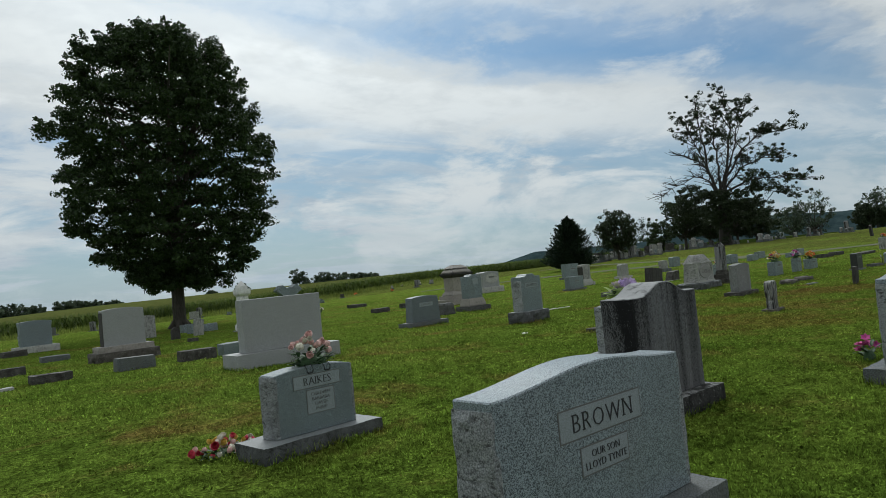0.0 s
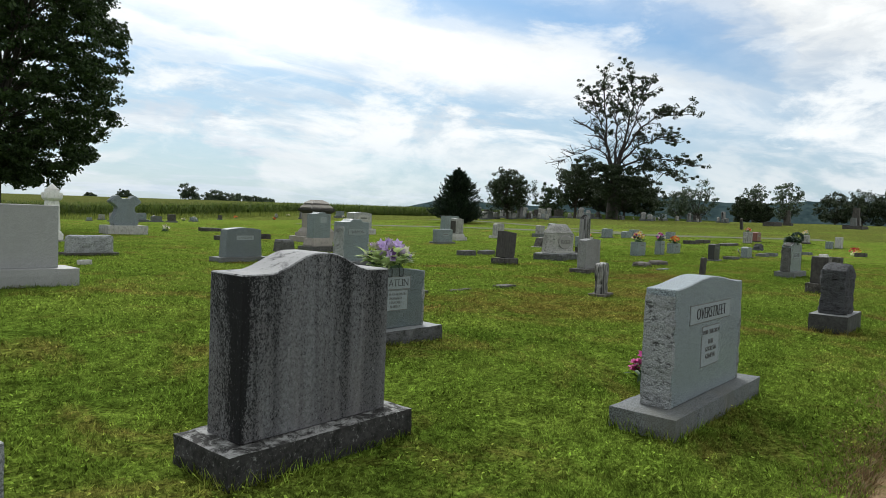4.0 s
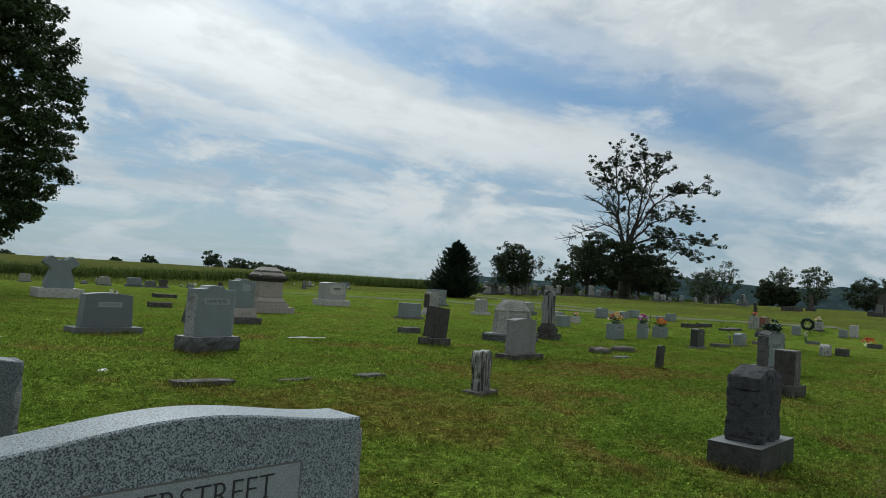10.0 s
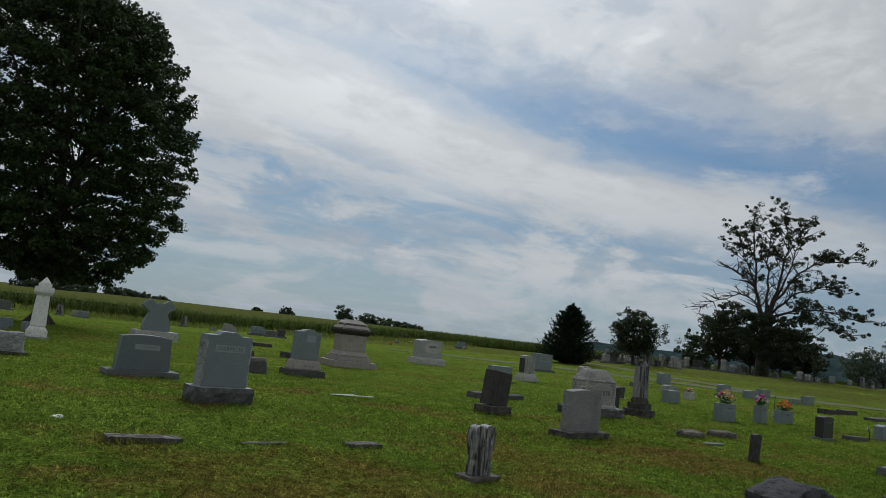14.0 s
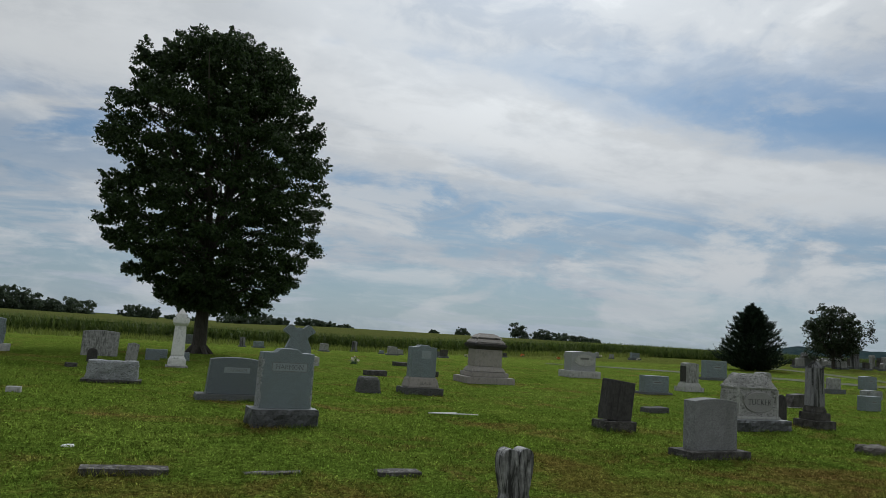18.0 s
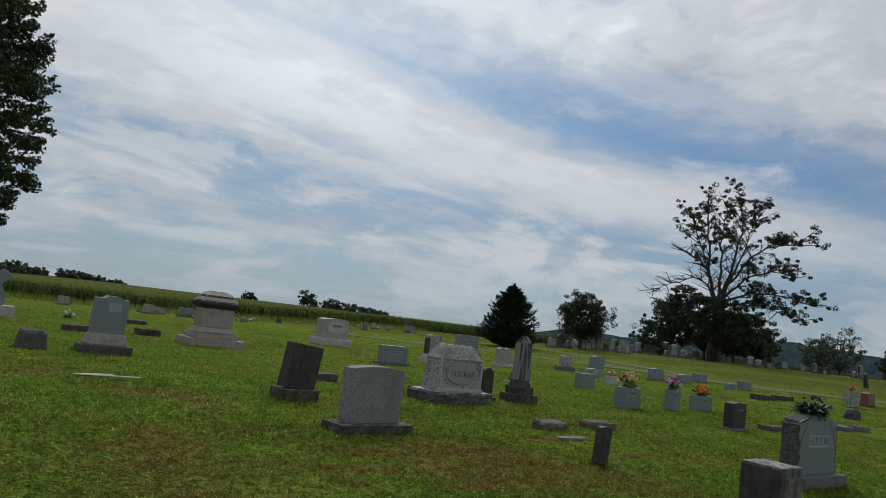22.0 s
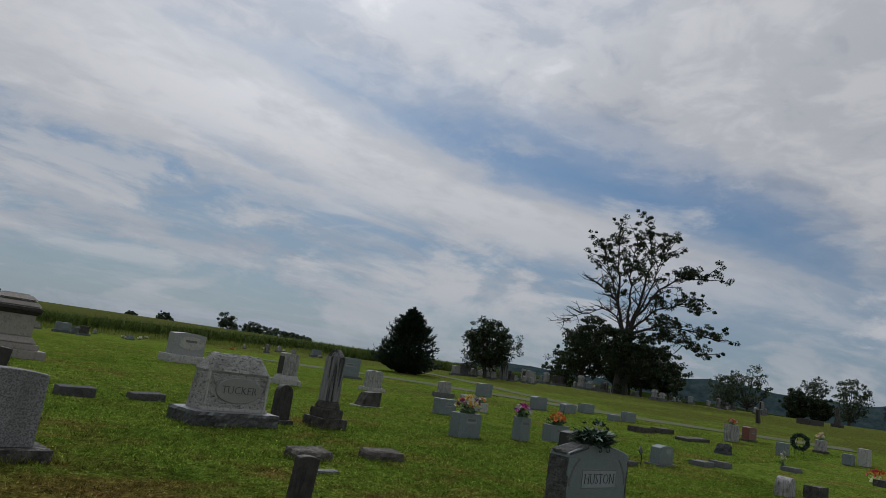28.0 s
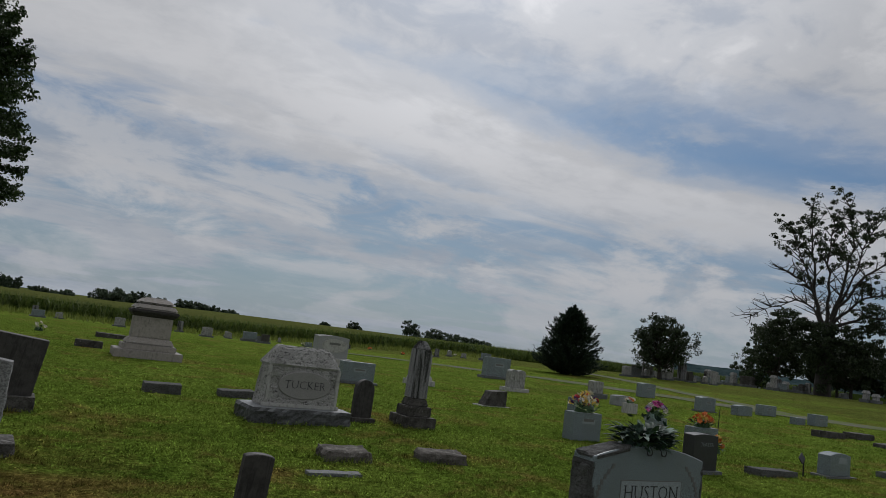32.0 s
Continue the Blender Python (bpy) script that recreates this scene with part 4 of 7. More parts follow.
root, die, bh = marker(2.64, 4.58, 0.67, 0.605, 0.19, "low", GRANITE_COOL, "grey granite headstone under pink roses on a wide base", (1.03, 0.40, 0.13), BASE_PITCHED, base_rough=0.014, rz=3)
rock_ends(die, 0.67, 0.435, 0.19, bh, ROCK, 5)
p = panel(die, 0.02, -0.095, 0.525, 0.40, 0.09)
lettering("RAIKES", 0.083, p, 0.02, -0.099, 0.523, INK, 0.95)
p = panel(die, 0.04, -0.095, 0.375, 0.235, 0.165)
lettering("CHILDREN\nBARBARA\nDAVID\nPHILIP", 0.036, p, 0.04, -0.099, 0.375, INK_SOFT)

root, die, bh = marker(4.61, 2.88, 0.89, 0.97, 0.26, "ogee", MARBLE_FACE, "large old marble headstone streaked black on a dark base", (1.12, 0.46, 0.135), BASE_LICHEN, base_rough=0.016)

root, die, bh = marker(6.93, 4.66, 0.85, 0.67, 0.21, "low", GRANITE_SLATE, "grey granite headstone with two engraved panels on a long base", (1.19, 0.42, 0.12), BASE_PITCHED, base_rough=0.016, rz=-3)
rock_ends(die, 0.85, 0.515, 0.21, bh, ROCK, 7)
p = panel(die, 0.06, -0.105, 0.565, 0.36, 0.11)
lettering("GATLIN", 0.095, p, 0.06, -0.109, 0.563, INK, 0.95)
p = panel(die, 0.06, -0.105, 0.405, 0.30, 0.175)
lettering("OUR CHILDREN\nRONALD\nHAROLD\nSHIRLEY", 0.037, p, 0.06, -0.109, 0.405, INK_SOFT)

root, die, bh = marker(6.92, 1.79, 1.20, 0.876, 0.18, "serp", GRANITE, "grey granite double headstone with a serpentine top beside the road", (1.56, 0.40, 0.13))
rock_ends(die, 1.20, 0.65, 0.18, bh, ROCK, 9)
p = panel(die, 0.0, -0.09, 0.682, 0.72, 0.11)
lettering("OVERSTREET", 0.105, p, 0.0, -0.094, 0.680, INK, 0.88)
p = panel(die, 0.01, -0.09, 0.465, 0.305, 0.25)
lettering("OUR CHILDREN", 0.042, p, 0.01, -0.094, 0.555, INK_SOFT)
lettering("LUEL\nGEORGIA\nGENEVA", 0.046, p, 0.01, -0.094, 0.445, INK_SOFT)

# rough dark stone and its square neighbour
root = thing("headstone", 12.17, 1.95, "dark rock-faced granite headstone on a smooth wet-looking base", "headstone", STONES, sink=0.03)
part("base", block(0.86, 0.42, 0.255, 0, 0.006, 0.07, seed=4), BASE_WET, root)
bm = block(0.54, 0.28, 0.60, 0.25, 0.022, 0.05, seed=8, wear=0.018)
for v in bm.verts:
    if v.co.z > 0.7:
        v.co.z -= 0.95 * v.co.x * v.co.x + 0.03 * abs(v.co.x) - 0.02
    if abs(v.co.x) > 0.245:
        v.co.x = math.copysign(0.270, v.co.x)
part("die", bm, ROCK_DARK, root)
root, die, bh = marker(17.68, 3.25, 0.32, 0.73, 0.30, "flat", MARBLE_SMOKE, "square flat-topped headstone with a blackened end on a dark base", (0.46, 0.44, 0.20), BASE_DARK)
frame_line = block(0.25, 0.008, 0.42, bh + 0.04, bevel=0.003, y0=-0.151)
part("raised_panel", frame_line, MARBLE_SMOKE, die, "raised panel on the face")
part("stained_end", block(0.012, 0.29, 0.50, bh + 0.01, 0.004, 0.05, x0=-0.162), MARBLE_DARK, die, "black-stained end face")

# double tablet, streaked black and white
root = thing("headstone", 12.95, 5.55, "small old marble double tablet streaked black and white", "headstone", STONES, 4, (0, -1.5), 0.02)
part("base", block(0.42, 0.28, 0.07, 0, 0.006, 0.06, wear=0.004), SLAB_LICHEN, root)
left = [(-0.125, 0.07), (-0.12, 0.16), (-0.105, 0.22), (-0.122, 0.29), (-0.140, 0.38), (-0.147, 0.46)]
arc = [(-0.147 + 0.147 * (1 - math.cos(math.pi * i / 9)) * 0.5, 0.475 + 0.10 * math.sin(math.pi * i / 9) ** 0.7) for i in range(10)]
line = left + arc + [(-a, z) for a, z in arc[::-1][1:]] + [(-a, z) for a, z in left[::-1]]
part("die", slab(0.3, 0.5, 0.13, outline=line, bevel=0.012), MARBLE_RUN, root)

# second and third rows
root, die, bh = marker(11.92, 10.57, 0.73, 1.09, 0.27, "shoulder", GRANITE_COOL, "blue-grey granite headstone with a raised shouldered top on a rock-faced base", (0.94, 0.48, 0.26), BASE_PITCHED, base_rough=0.022, rz=4)
rock_ends(die, 0.73, 0.69, 0.27, bh, ROCK, 12)
p = panel(die, 0.02, -0.135, 0.865, 0.49, 0.11)
lettering("HARMON", 0.098, p, 0.02, -0.139, 0.863, INK, 0.93)

root, die, bh = marker(11.58, 13.91, 0.90, 0.78, 0.26, "low", GRANITE_DARK, "dark blue-grey granite headstone with flared sides on a low base", (1.31, 0.50, 0.12), taper=0.04, rz=2)
p = panel(die, 0.02, -0.13, 0.585, 0.46, 0.10, False)
lettering("LANHAM", 0.085, p, 0.02, -0.134, 0.583, INK_SOFT)

root = thing("headstone", 15.05, 16.91, "rough dark wedge-shaped granite stone", "headstone", STONES, sink=0.03)
part("die", block(0.54, 0.46, 0.41, 0, 0.02, 0.06, 0.05, wear=0.02, seed=2), ROCK_MID, root)

root = thing("headstone", 16.46, 17.07, "blue-grey granite headstone on a stepped pale base", "headstone", STONES, sink=0.03)
part("base", block(1.02, 0.66, 0.20, 0, 0.022, 0.06, seed=5), ROCK_MID, root)
pl = part("plinth", block(0.86, 0.52, 0.26, 0.20, top_in=0.06, bevel=0.03), LIMESTONE, root)
lettering("BLACK", 0.105, pl, 0.05, -0.247, 0.32, INK_SOFT, tilt=10)
die = part("die", slab(0.66, 0.80, 0.33, "shoulder", 0, 0.46), GRANITE_COOL, root)
part("name_panel", block(0.25, 0.006, 0.19, 0.93, bevel=0.002, y0=-0.166, x0=0.05), PANEL, die)

root = thing("monument", 20.90, 22.56, "tall tan limestone pedestal monument with a domed moulded cap", "monument", sink=0.05)
part("base", block(1.80, 1.25, 0.26, 0, bevel=0.015), LIMESTONE, root)
part("step", block(1.44, 0.96, 0.16, 0.26, bevel=0.02), LIMESTONE, root)
part("moulding", block(1.34, 0.88, 0.20, 0.42, top_in=0.12, bevel=0.04), LIMESTONE, root)
part("die", block(1.04, 0.60, 0.58, 0.62, bevel=0.012), LIMESTONE, root)
# cornice and lip are darker than the limestone above and below
part("cornice", block(1.06, 0.62, 0.10, 1.20, top_in=-0.11, bevel=0.02), MARBLE_DARK, root)
part("cap", block(1.30, 0.88, 0.10, 1.30, bevel=0.03), MARBLE_DARK, root, "dark lip below the domed cap")
part("cap_dome", block(1.28, 0.86, 0.19, 1.398, top_in=0.16, bevel=0.055), LIMESTONE, root)
part("cap_crown", block(1.09, 0.67, 0.17, 1.58, top_in=0.22, bevel=0.06), LIMESTONE, root)

root, die, bh = marker(28.62, 28.29, 1.33, 1.19, 0.6, "low", GRANITE_PALE, "broad grey granite monument with a carved oval panel", (1.70, 0.95, 0.30), CONCRETE, base_rough=0.02)
line = [(0.55 * math.cos(math.pi * 2 * i / 28), 0.82 + 0.27 * math.sin(math.pi * 2 * i / 28)) for i in range(28)]
pp = part("oval_panel", slab(1, 1, 0.02, outline=line, bevel=0.004), CONCRETE, die)
pp.location = (0.05, -0.305, 0)
bars(pp, 0.0, -0.0115, 0.90, 0.5, 1, 0.16, INK_SOFT)

# monument with hollowed sides
root = thing("monument", 15.29, 27.53, "blue-grey granite monument with notched hollowed sides on a pale base", "monument", sink=0.03)
part("base", block(1.58, 0.8, 0.36, 0, 0.02, 0.1, seed=6), CONCRETE, root)
half = [(0.46, 0.33), (0.52, 0.45), (0.50, 0.62), (0.41, 0.80), (0.35, 0.93), (0.36, 1.01), (0.48, 1.10), (0.62, 1.17), (0.63, 1.23), (0.54, 1.31), (0.42, 1.41), (0.33, 1.43), (0.24, 1.37), (0.14, 1.30), (0.0, 1.33)]
line = [(-0.96 * a, 1.09 * z - 0.02) for a, z in half] + [(0.96 * a, 1.09 * z - 0.02) for a, z in half[::-1][1:]]
part("die", slab(1, 1, 0.36, outline=line, bevel=0.01), GRANITE_COOL, root)

root = thing("monument", 10.83, 22.7, "white marble pedestal monument with a cornice and peaked cap", "monument", sink=0.03)
part("base", block(0.62, 0.62, 0.07, 0, 0.008, 0.1), MARBLE_OLD, root)
part("plinth", block(0.50, 0.50, 0.20, 0.07, bevel=0.02), MARBLE_WHITE, root)
part("moulding", block(0.46, 0.46, 0.10, 0.27, top_in=0.06, bevel=0.02), MARBLE_WHITE, root)
part("shaft", block(0.37, 0.37, 0.87, 0.37, top_in=0.03, bevel=0.01), MARBLE_WHITE, root)
part("cornice", block(0.33, 0.33, 0.08, 1.24, top_in=-0.07, bevel=0.01), MARBLE_WHITE, root)
part("cap", block(0.46, 0.46, 0.17, 1.32, bevel=0.02), MARBLE_WHITE, root)
part("finial_block", block(0.32, 0.32, 0.11, 1.49, bevel=0.015), MARBLE_WHITE, root)
part("finial", block(0.25, 0.25, 0.17, 1.60, top_in=0.115, bevel=0.006), MARBLE_WHITE, root)

root, die, bh = marker(5.2, 26.5, 0.92, 1.06, 0.35, "low", GRANITE_COOL, "blue-grey headstone with rough edges on a pale base", (1.32, 0.6, 0.22), CONCRETE, rough=0.03)
root, die, bh = marker(8.5, 26.4, 1.10, 0.84, 0.3, "low", MARBLE_OLD, "plain pale grey marble headstone", None)
root, die, bh = marker(9.55, 23.6, 0.33, 0.60, 0.10, "gable", MARBLE_OLD, "small pointed white marble tablet leaning slightly", None, tilt=(0, 4))
root, die, bh = marker(8.54, 23.0, 0.27, 0.40, 0.14, "round", MARBLE_DARK, "small blackened round-topped tablet", None)
root, die, bh = marker(10.15, 25.5, 0.45, 0.36, 0.16, "flat", GRANITE_COOL, "small square blue-grey marker", None)
root = thing("headstone", 9.41, 16.7, "low rough-edged granite block on a dark slab", "headstone", STONES, sink=0.03)
part("base", block(1.15, 0.50, 0.09, 0, 0.01, 0.1), BASE_DARK, root)
part("die", block(0.98, 0.32, 0.39, 0.09, 0.02, 0.05, 0.01, wear=0.015), ROCK, root)

# the far side of the first rows
root, die, bh = marker(5.60, 10.42, 1.38, 1.08, 0.26, "flat", GRANITE_PALE, "large plain pale granite headstone on a long base", (1.81, 0.60, 0.235), GRANITE_PALE, base_rough=0.006, rz=-3)
root, die, bh = marker(5.20, 17.3, 0.93, 1.21, 0.26, "low", GRANITE_PALE, "pale granite headstone with a blackened end on a stepped rough base", None)
part("base", block(1.40, 0.72, 0.24, 0, 0.03, 0.07, seed=9), SLAB_LICHEN, root)
part("step", block(1.22, 0.52, 0.13, 0.24, 0.012, 0.06), LIMESTONE, root)
part("stained_end", block(0.012, 0.25, 0.78, 0.372, 0.004, 0.06, x0=-0.467), MARBLE_DARK, die, "black-stained end face")
for x, y, w, d, h, m, lab in (
    (4.30, 13.75, 0.68, 0.30, 0.24, BASE_GREY, "low grey granite block"),
    (5.51, 13.78, 0.70, 0.30, 0.21, BASE_DARK, "low dark granite block"),
    (2.93, 13.95, 0.66, 0.30, 0.15, BASE_DARK, "dark flat marker sunk in the grass"),
    (2.76, 17.00, 0.66, 0.32, 0.17, BASE_DARK, "dark flat marker sunk in the grass"),
    (4.37, 20.20, 0.66, 0.34, 0.15, BASE_GREY, "grey flat marker sunk in the grass"),
    (3.18, 24.50, 0.72, 0.36, 0.15, CONCRETE, "pale low slab marker in the grass"),
    (2.16, 13.57, 0.26, 0.18, 0.05, CONCRETE, "tiny pale foot marker"),
    (10.44, 27.0, 0.38, 0.25, 0.30, GRANITE_COOL, "small square granite marker"),
    (11.07, 26.2, 0.52, 0.30, 0.27, GRANITE_COOL, "low grey granite block"),
    (10.02, 7.22, 0.72, 0.20, 0.065, BASE_DARK, "dark flat granite marker tilted in the lawn"),
    (12.54, 7.22, 0.46, 0.20, 0.05, BASE_DARK, "dark flat granite marker set in the lawn"),
    (11.30, 7.25, 0.55, 0.12, 0.025, BASE_DARK, "narrow flat marker almost hidden in grass"),
    (20.5, 29.9, 1.0, 0.4, 0.18, BASE_DARK, "low dark block in the grass"),
    (17.2, 23.4, 0.75, 0.35, 0.18, BASE_DARK, "low dark block in the grass"),
    (19.5, 24.4, 0.75, 0.35, 0.20, BASE_DARK, "low dark block in the grass"),
    (20.15, 14.08, 0.62, 0.32, 0.18, ROCK_MID, "low rough-faced grey granite marker"),
    (21.50, 14.27, 0.65, 0.30, 0.15, ROCK_MID, "low rough-faced grey granite marker"),
    (20.95, 7.80, 0.58, 0.14, 0.03, BASE_GREY, "narrow grey slab lying in the grass"),
    (4.3, 25.0, 0.66, 0.4, 0.2, BASE_DARK, "low dark block in the grass"),
    (6.3, 13.9, 0.5, 0.3, 0.24, GRANITE_COOL, "small square granite marker"),
    (8.23, 20.8, 0.28, 0.2, 0.10, BASE_DARK, "tiny dark foot marker"),
    (8.1, 13.8, 0.22, 0.16, 0.10, CONCRETE, "tiny pale foot marker"),
    (40.0, 14.1, 1.1, 0.5, 0.18, BASE_DARK, "low dark block in the grass"),
    (41.4, 14.0, 0.9, 0.5, 0.18, BASE_DARK, "low dark block in the grass"),
    (40.4, 12.3, 1.6, 0.5, 0.11, BASE_DARK, "long flat dark granite marker"),
    (32.7, 8.45, 0.55, 0.4, 0.13, BASE_GREY, "flat grey granite marker in the lawn"),
    (33.4, 8.3, 0.50, 0.4, 0.15, BASE_GREY, "flat grey granite marker in the lawn"),
    (29.1, 8.55, 1.05, 0.32, 0.12, ROCK_MID, "long low dark granite marker"),
    (36.3, 7.6, 0.6, 0.35, 0.12, BASE_GREY, "flat grey granite marker in the lawn"),
    (37.5, 5.7, 0.8, 0.4, 0.16, BASE_DARK, "flat dark granite marker in grass"),
    (31.2, 5.45, 0.50, 0.3, 0.24, BASE_DARK, "low dark granite block in grass"),
    (29.6, 2.75, 0.9, 0.5, 0.12, BASE_DARK, "flat dark marker near the road"),
    (28.0, 2.45, 0.9, 0.5, 0.16, BASE_DARK, "flat dark marker near the road"),
    (76.0, 19.5, 3.4, 1.0, 0.40, BASE_DARK, "long low dark stone slab"),
    (80.0, 13.5, 2.6, 1.0, 0.35, BASE_DARK, "long low dark stone slab"),
):
    root = thing("flat_marker", x, y, lab, "grave marker", "low grave markers", rng.uniform(-4, 4), (rng.uniform(-2, 2), rng.uniform(-2, 2)), 0.02)
    part("slab", block(w, d, h + 0.02, 0, 0.008, 0.07, wear=0.006, seed=x), m, root)
for x, y in ((23.15, 2.50), (25.0, 2.55)):
    root = thing("flat_marker", x, y, "flat marker with a pale rim and dark plate near the road", "grave marker", "low grave markers", 3)
    part("rim", block(0.62, 0.36, 0.05, 0, 0.004, 0.08), MARBLE_OLD, root)
    part("plate", block(0.46, 0.22, 0.008, 0.051, bevel=0.002), BLACK_GRANITE, root)
# two thick slabs with ragged edges
for x, y, w, r in ((21.38, 8.60, 0.60, 3), (22.72, 8.70, 0.62, -6)):
    root = thing("flat_marker", x, y, "thick lichen-covered slab marker with ragged edges", "grave marker", "low grave markers", r, (4, 0), 0.02)
    part("slab", block(w, 0.38, 0.16, 0, 0.018, 0.05, 0.02, wear=0.016, seed=x), SLAB_LICHEN, root)

root, die, bh = marker(17.90, 10.98, 0.55, 0.89, 0.26, "flat", MARBLE_DARK, "black-stained marble headstone leaning on its base", (0.64, 0.46, 0.18), BASE_DARK, die_tilt=6.5, rz=2)
root, die, bh = marker(17.54, 8.26, 0.83, 0.83, 0.21, "low", PITTED, "plain grey pitted granite headstone on a low dark base", (1.12, 0.46, 0.12), BASE_DARK, rough=0.012, rz=4)

# large family monument with an oval name
root = thing("monument", 21.74, 11.63, "massive grey granite family monument with a hipped top and carved oval", "monument", sink=0.03, rz=3)
part("base", block(1.60, 0.84, 0.26, 0, 0.026, 0.05, seed=3, wear=0.008), BASE_PITCHED, root)
die = part("die", block(1.20, 0.50, 0.62, 0.25, 0.012, 0.04, 0.04, wear=0.006), ROCK_PALE, root)
part("hipped_top", block(1.15, 0.48, 0.28, 0.89, 0.014, 0.04, 0.15, wear=0.016), ROCK_PALE, root)
part("eave_band", block(1.16, 0.47, 0.05, 0.865, bevel=0.015), CONCRETE, root)
for s in (-1, 1):
    part("corner_post", block(0.06, 0.05, 0.62, 0.252, bevel=0.012, x0=s * 0.56, y0=-0.235, top_in=0.0), CONCRETE, die)
part("sill", block(1.24, 0.06, 0.06, 0.255, bevel=0.012, y0=-0.258), CONCRETE, die)
line = [(0.43 * math.cos(math.pi * 2 * i / 32), 0.60 + 0.215 * math.sin(math.pi * 2 * i / 32)) for i in range(32)]
pp = part("oval_panel", slab(1, 1, 0.05, outline=line, bevel=0.012), OVAL_FACE, die)
pp.location = (0.02, -0.238, 0)
lettering("TUCKER", 0.178, pp, 0, -0.0265, 0.60, INK)
# carved leaves in the four corners round the oval
g = random.Random(8)
for cx, cz in ((-0.47, 0.76), (0.51, 0.76), (-0.47, 0.43), (0.51, 0.43)):
    for i in range(9):
        part("carved_leaf", block(g.uniform(0.04, 0.075), 0.02, g.uniform(0.03, 0.05), cz + g.uniform(-0.06, 0.05), bevel=0.009, y0=-0.246, x0=cx + g.uniform(-0.05, 0.05)), CONCRETE, die)

root, die, bh = marker(23.07, 12.05, 0.33, 0.71, 0.13, "round", MARBLE_DARK, "small black-stained round-topped marble tablet", (0.42, 0.30, 0.08), BASE_DARK)
root = thing("monument", 24.0, 11.92, "weathered marble shaft with gabled top on dark stepped bases", "monument", sink=0.03)
part("base", block(0.60, 0.60, 0.22, 0, 0.012, 0.06), BASE_DARK, root)
part("step", block(0.46, 0.46, 0.17, 0.22, bevel=0.015), BASE_DARK, root)
part("plinth", block(0.38, 0.38, 0.14, 0.39, top_in=0.04, bevel=0.02), BASE_DARK, root)
shaft = part("shaft", block(0.29, 0.29, 0.84, 0.53, 0.002, 0.05, 0.012), MARBLE_STREAK, root)
part("cap", block(0.268, 0.268, 0.15, 1.368, top_in=0.075, bevel=0.018), MARBLE_STREAK, shaft, "chamfered blunt point")
root, die, bh = marker(19.66, 6.27, 0.225, 0.46, 0.085, "arc", MARBLE_DARK, "small blackened upright foot stone", None, tilt=(2, 3))

# lower granite stones further along
root, die, bh = marker(22.13, 4.85, 1.11, 0.90, 0.22, "arc", GRANITE_COOL, "arched grey granite headstone with carved vines and engraved panel", (1.24, 0.48, 0.15))
rock_ends(die, 1.11, 0.62, 0.22, bh, ROCK_MID, 21)
part("pitched_side", block(0.07, 0.22, 0.62, bh + 0.004, 0.018, 0.035, 0.012, x0=-0.545, wear=0.018, seed=4), ROCK_MID, die, "dark rock-pitched side")
shoulder = part("pitched_shoulder", block(0.36, 0.226, 0.04, -0.03, 0.006, 0.035, wear=0.014, seed=2), ROCK_MID, die, "rough broken shoulder")
shoulder.matrix_basis = pose(-0.385, 0, 0.888, 0, -12.7, 0)
p = panel(die, 0.02, -0.11, 0.60, 0.61, 0.165)
lettering("HUSTON", 0.145, p, 0.02, -0.114, 0.598, INK, 0.94)
for s in (-1, 1):
    for i in range(14):
        a = i / 13
        part("carved_leaf", block(0.028, 0.004, 0.018, 0.54 + 0.24 * a, bevel=0.001, y0=-0.111, x0=s * (0.50 - 0.14 * a * a + 0.012 * (i % 2))), INK_SOFT, die)

root, die, bh = marker(27.53, 11.53, 0.70, 0.53, 0.30, "flat", GRANITE_COOL, "low square grey granite headstone crowned with yellow and red flowers", None, tilt=(0, 0))
p = panel(die, 0.02, -0.15, 0.40, 0.32, 0.09, False)
bars(p, 0.02, -0.1535, 0.425, 0.28, 1, 0.09, INK_SOFT)
root, die, bh = marker(29.5, 11.5, 0.37, 0.55, 0.26, "flat", GRANITE_COOL, "narrow grey granite headstone with purple flowers on top", None)
bars(die, 0.0, -0.131, 0.44, 0.22, 1, 0.10, INK_SOFT)
root, die, bh = marker(30.86, 11.46, 0.75, 0.42, 0.28, "flat", GRANITE_COOL, "low grey granite headstone with orange flowers on top", None)
bars(die, 0.0, -0.141, 0.32, 0.25, 1, 0.09, INK_SOFT)
root, die, bh = marker(27.40, 8.63, 0.55, 0.61, 0.22, "low", BLACK_GRANITE, "polished black granite headstone with pale letters", (0.7, 0.34, 0.06))
lettering("TEATER", 0.085, die, 0.02, -0.1115, 0.48, PANEL)
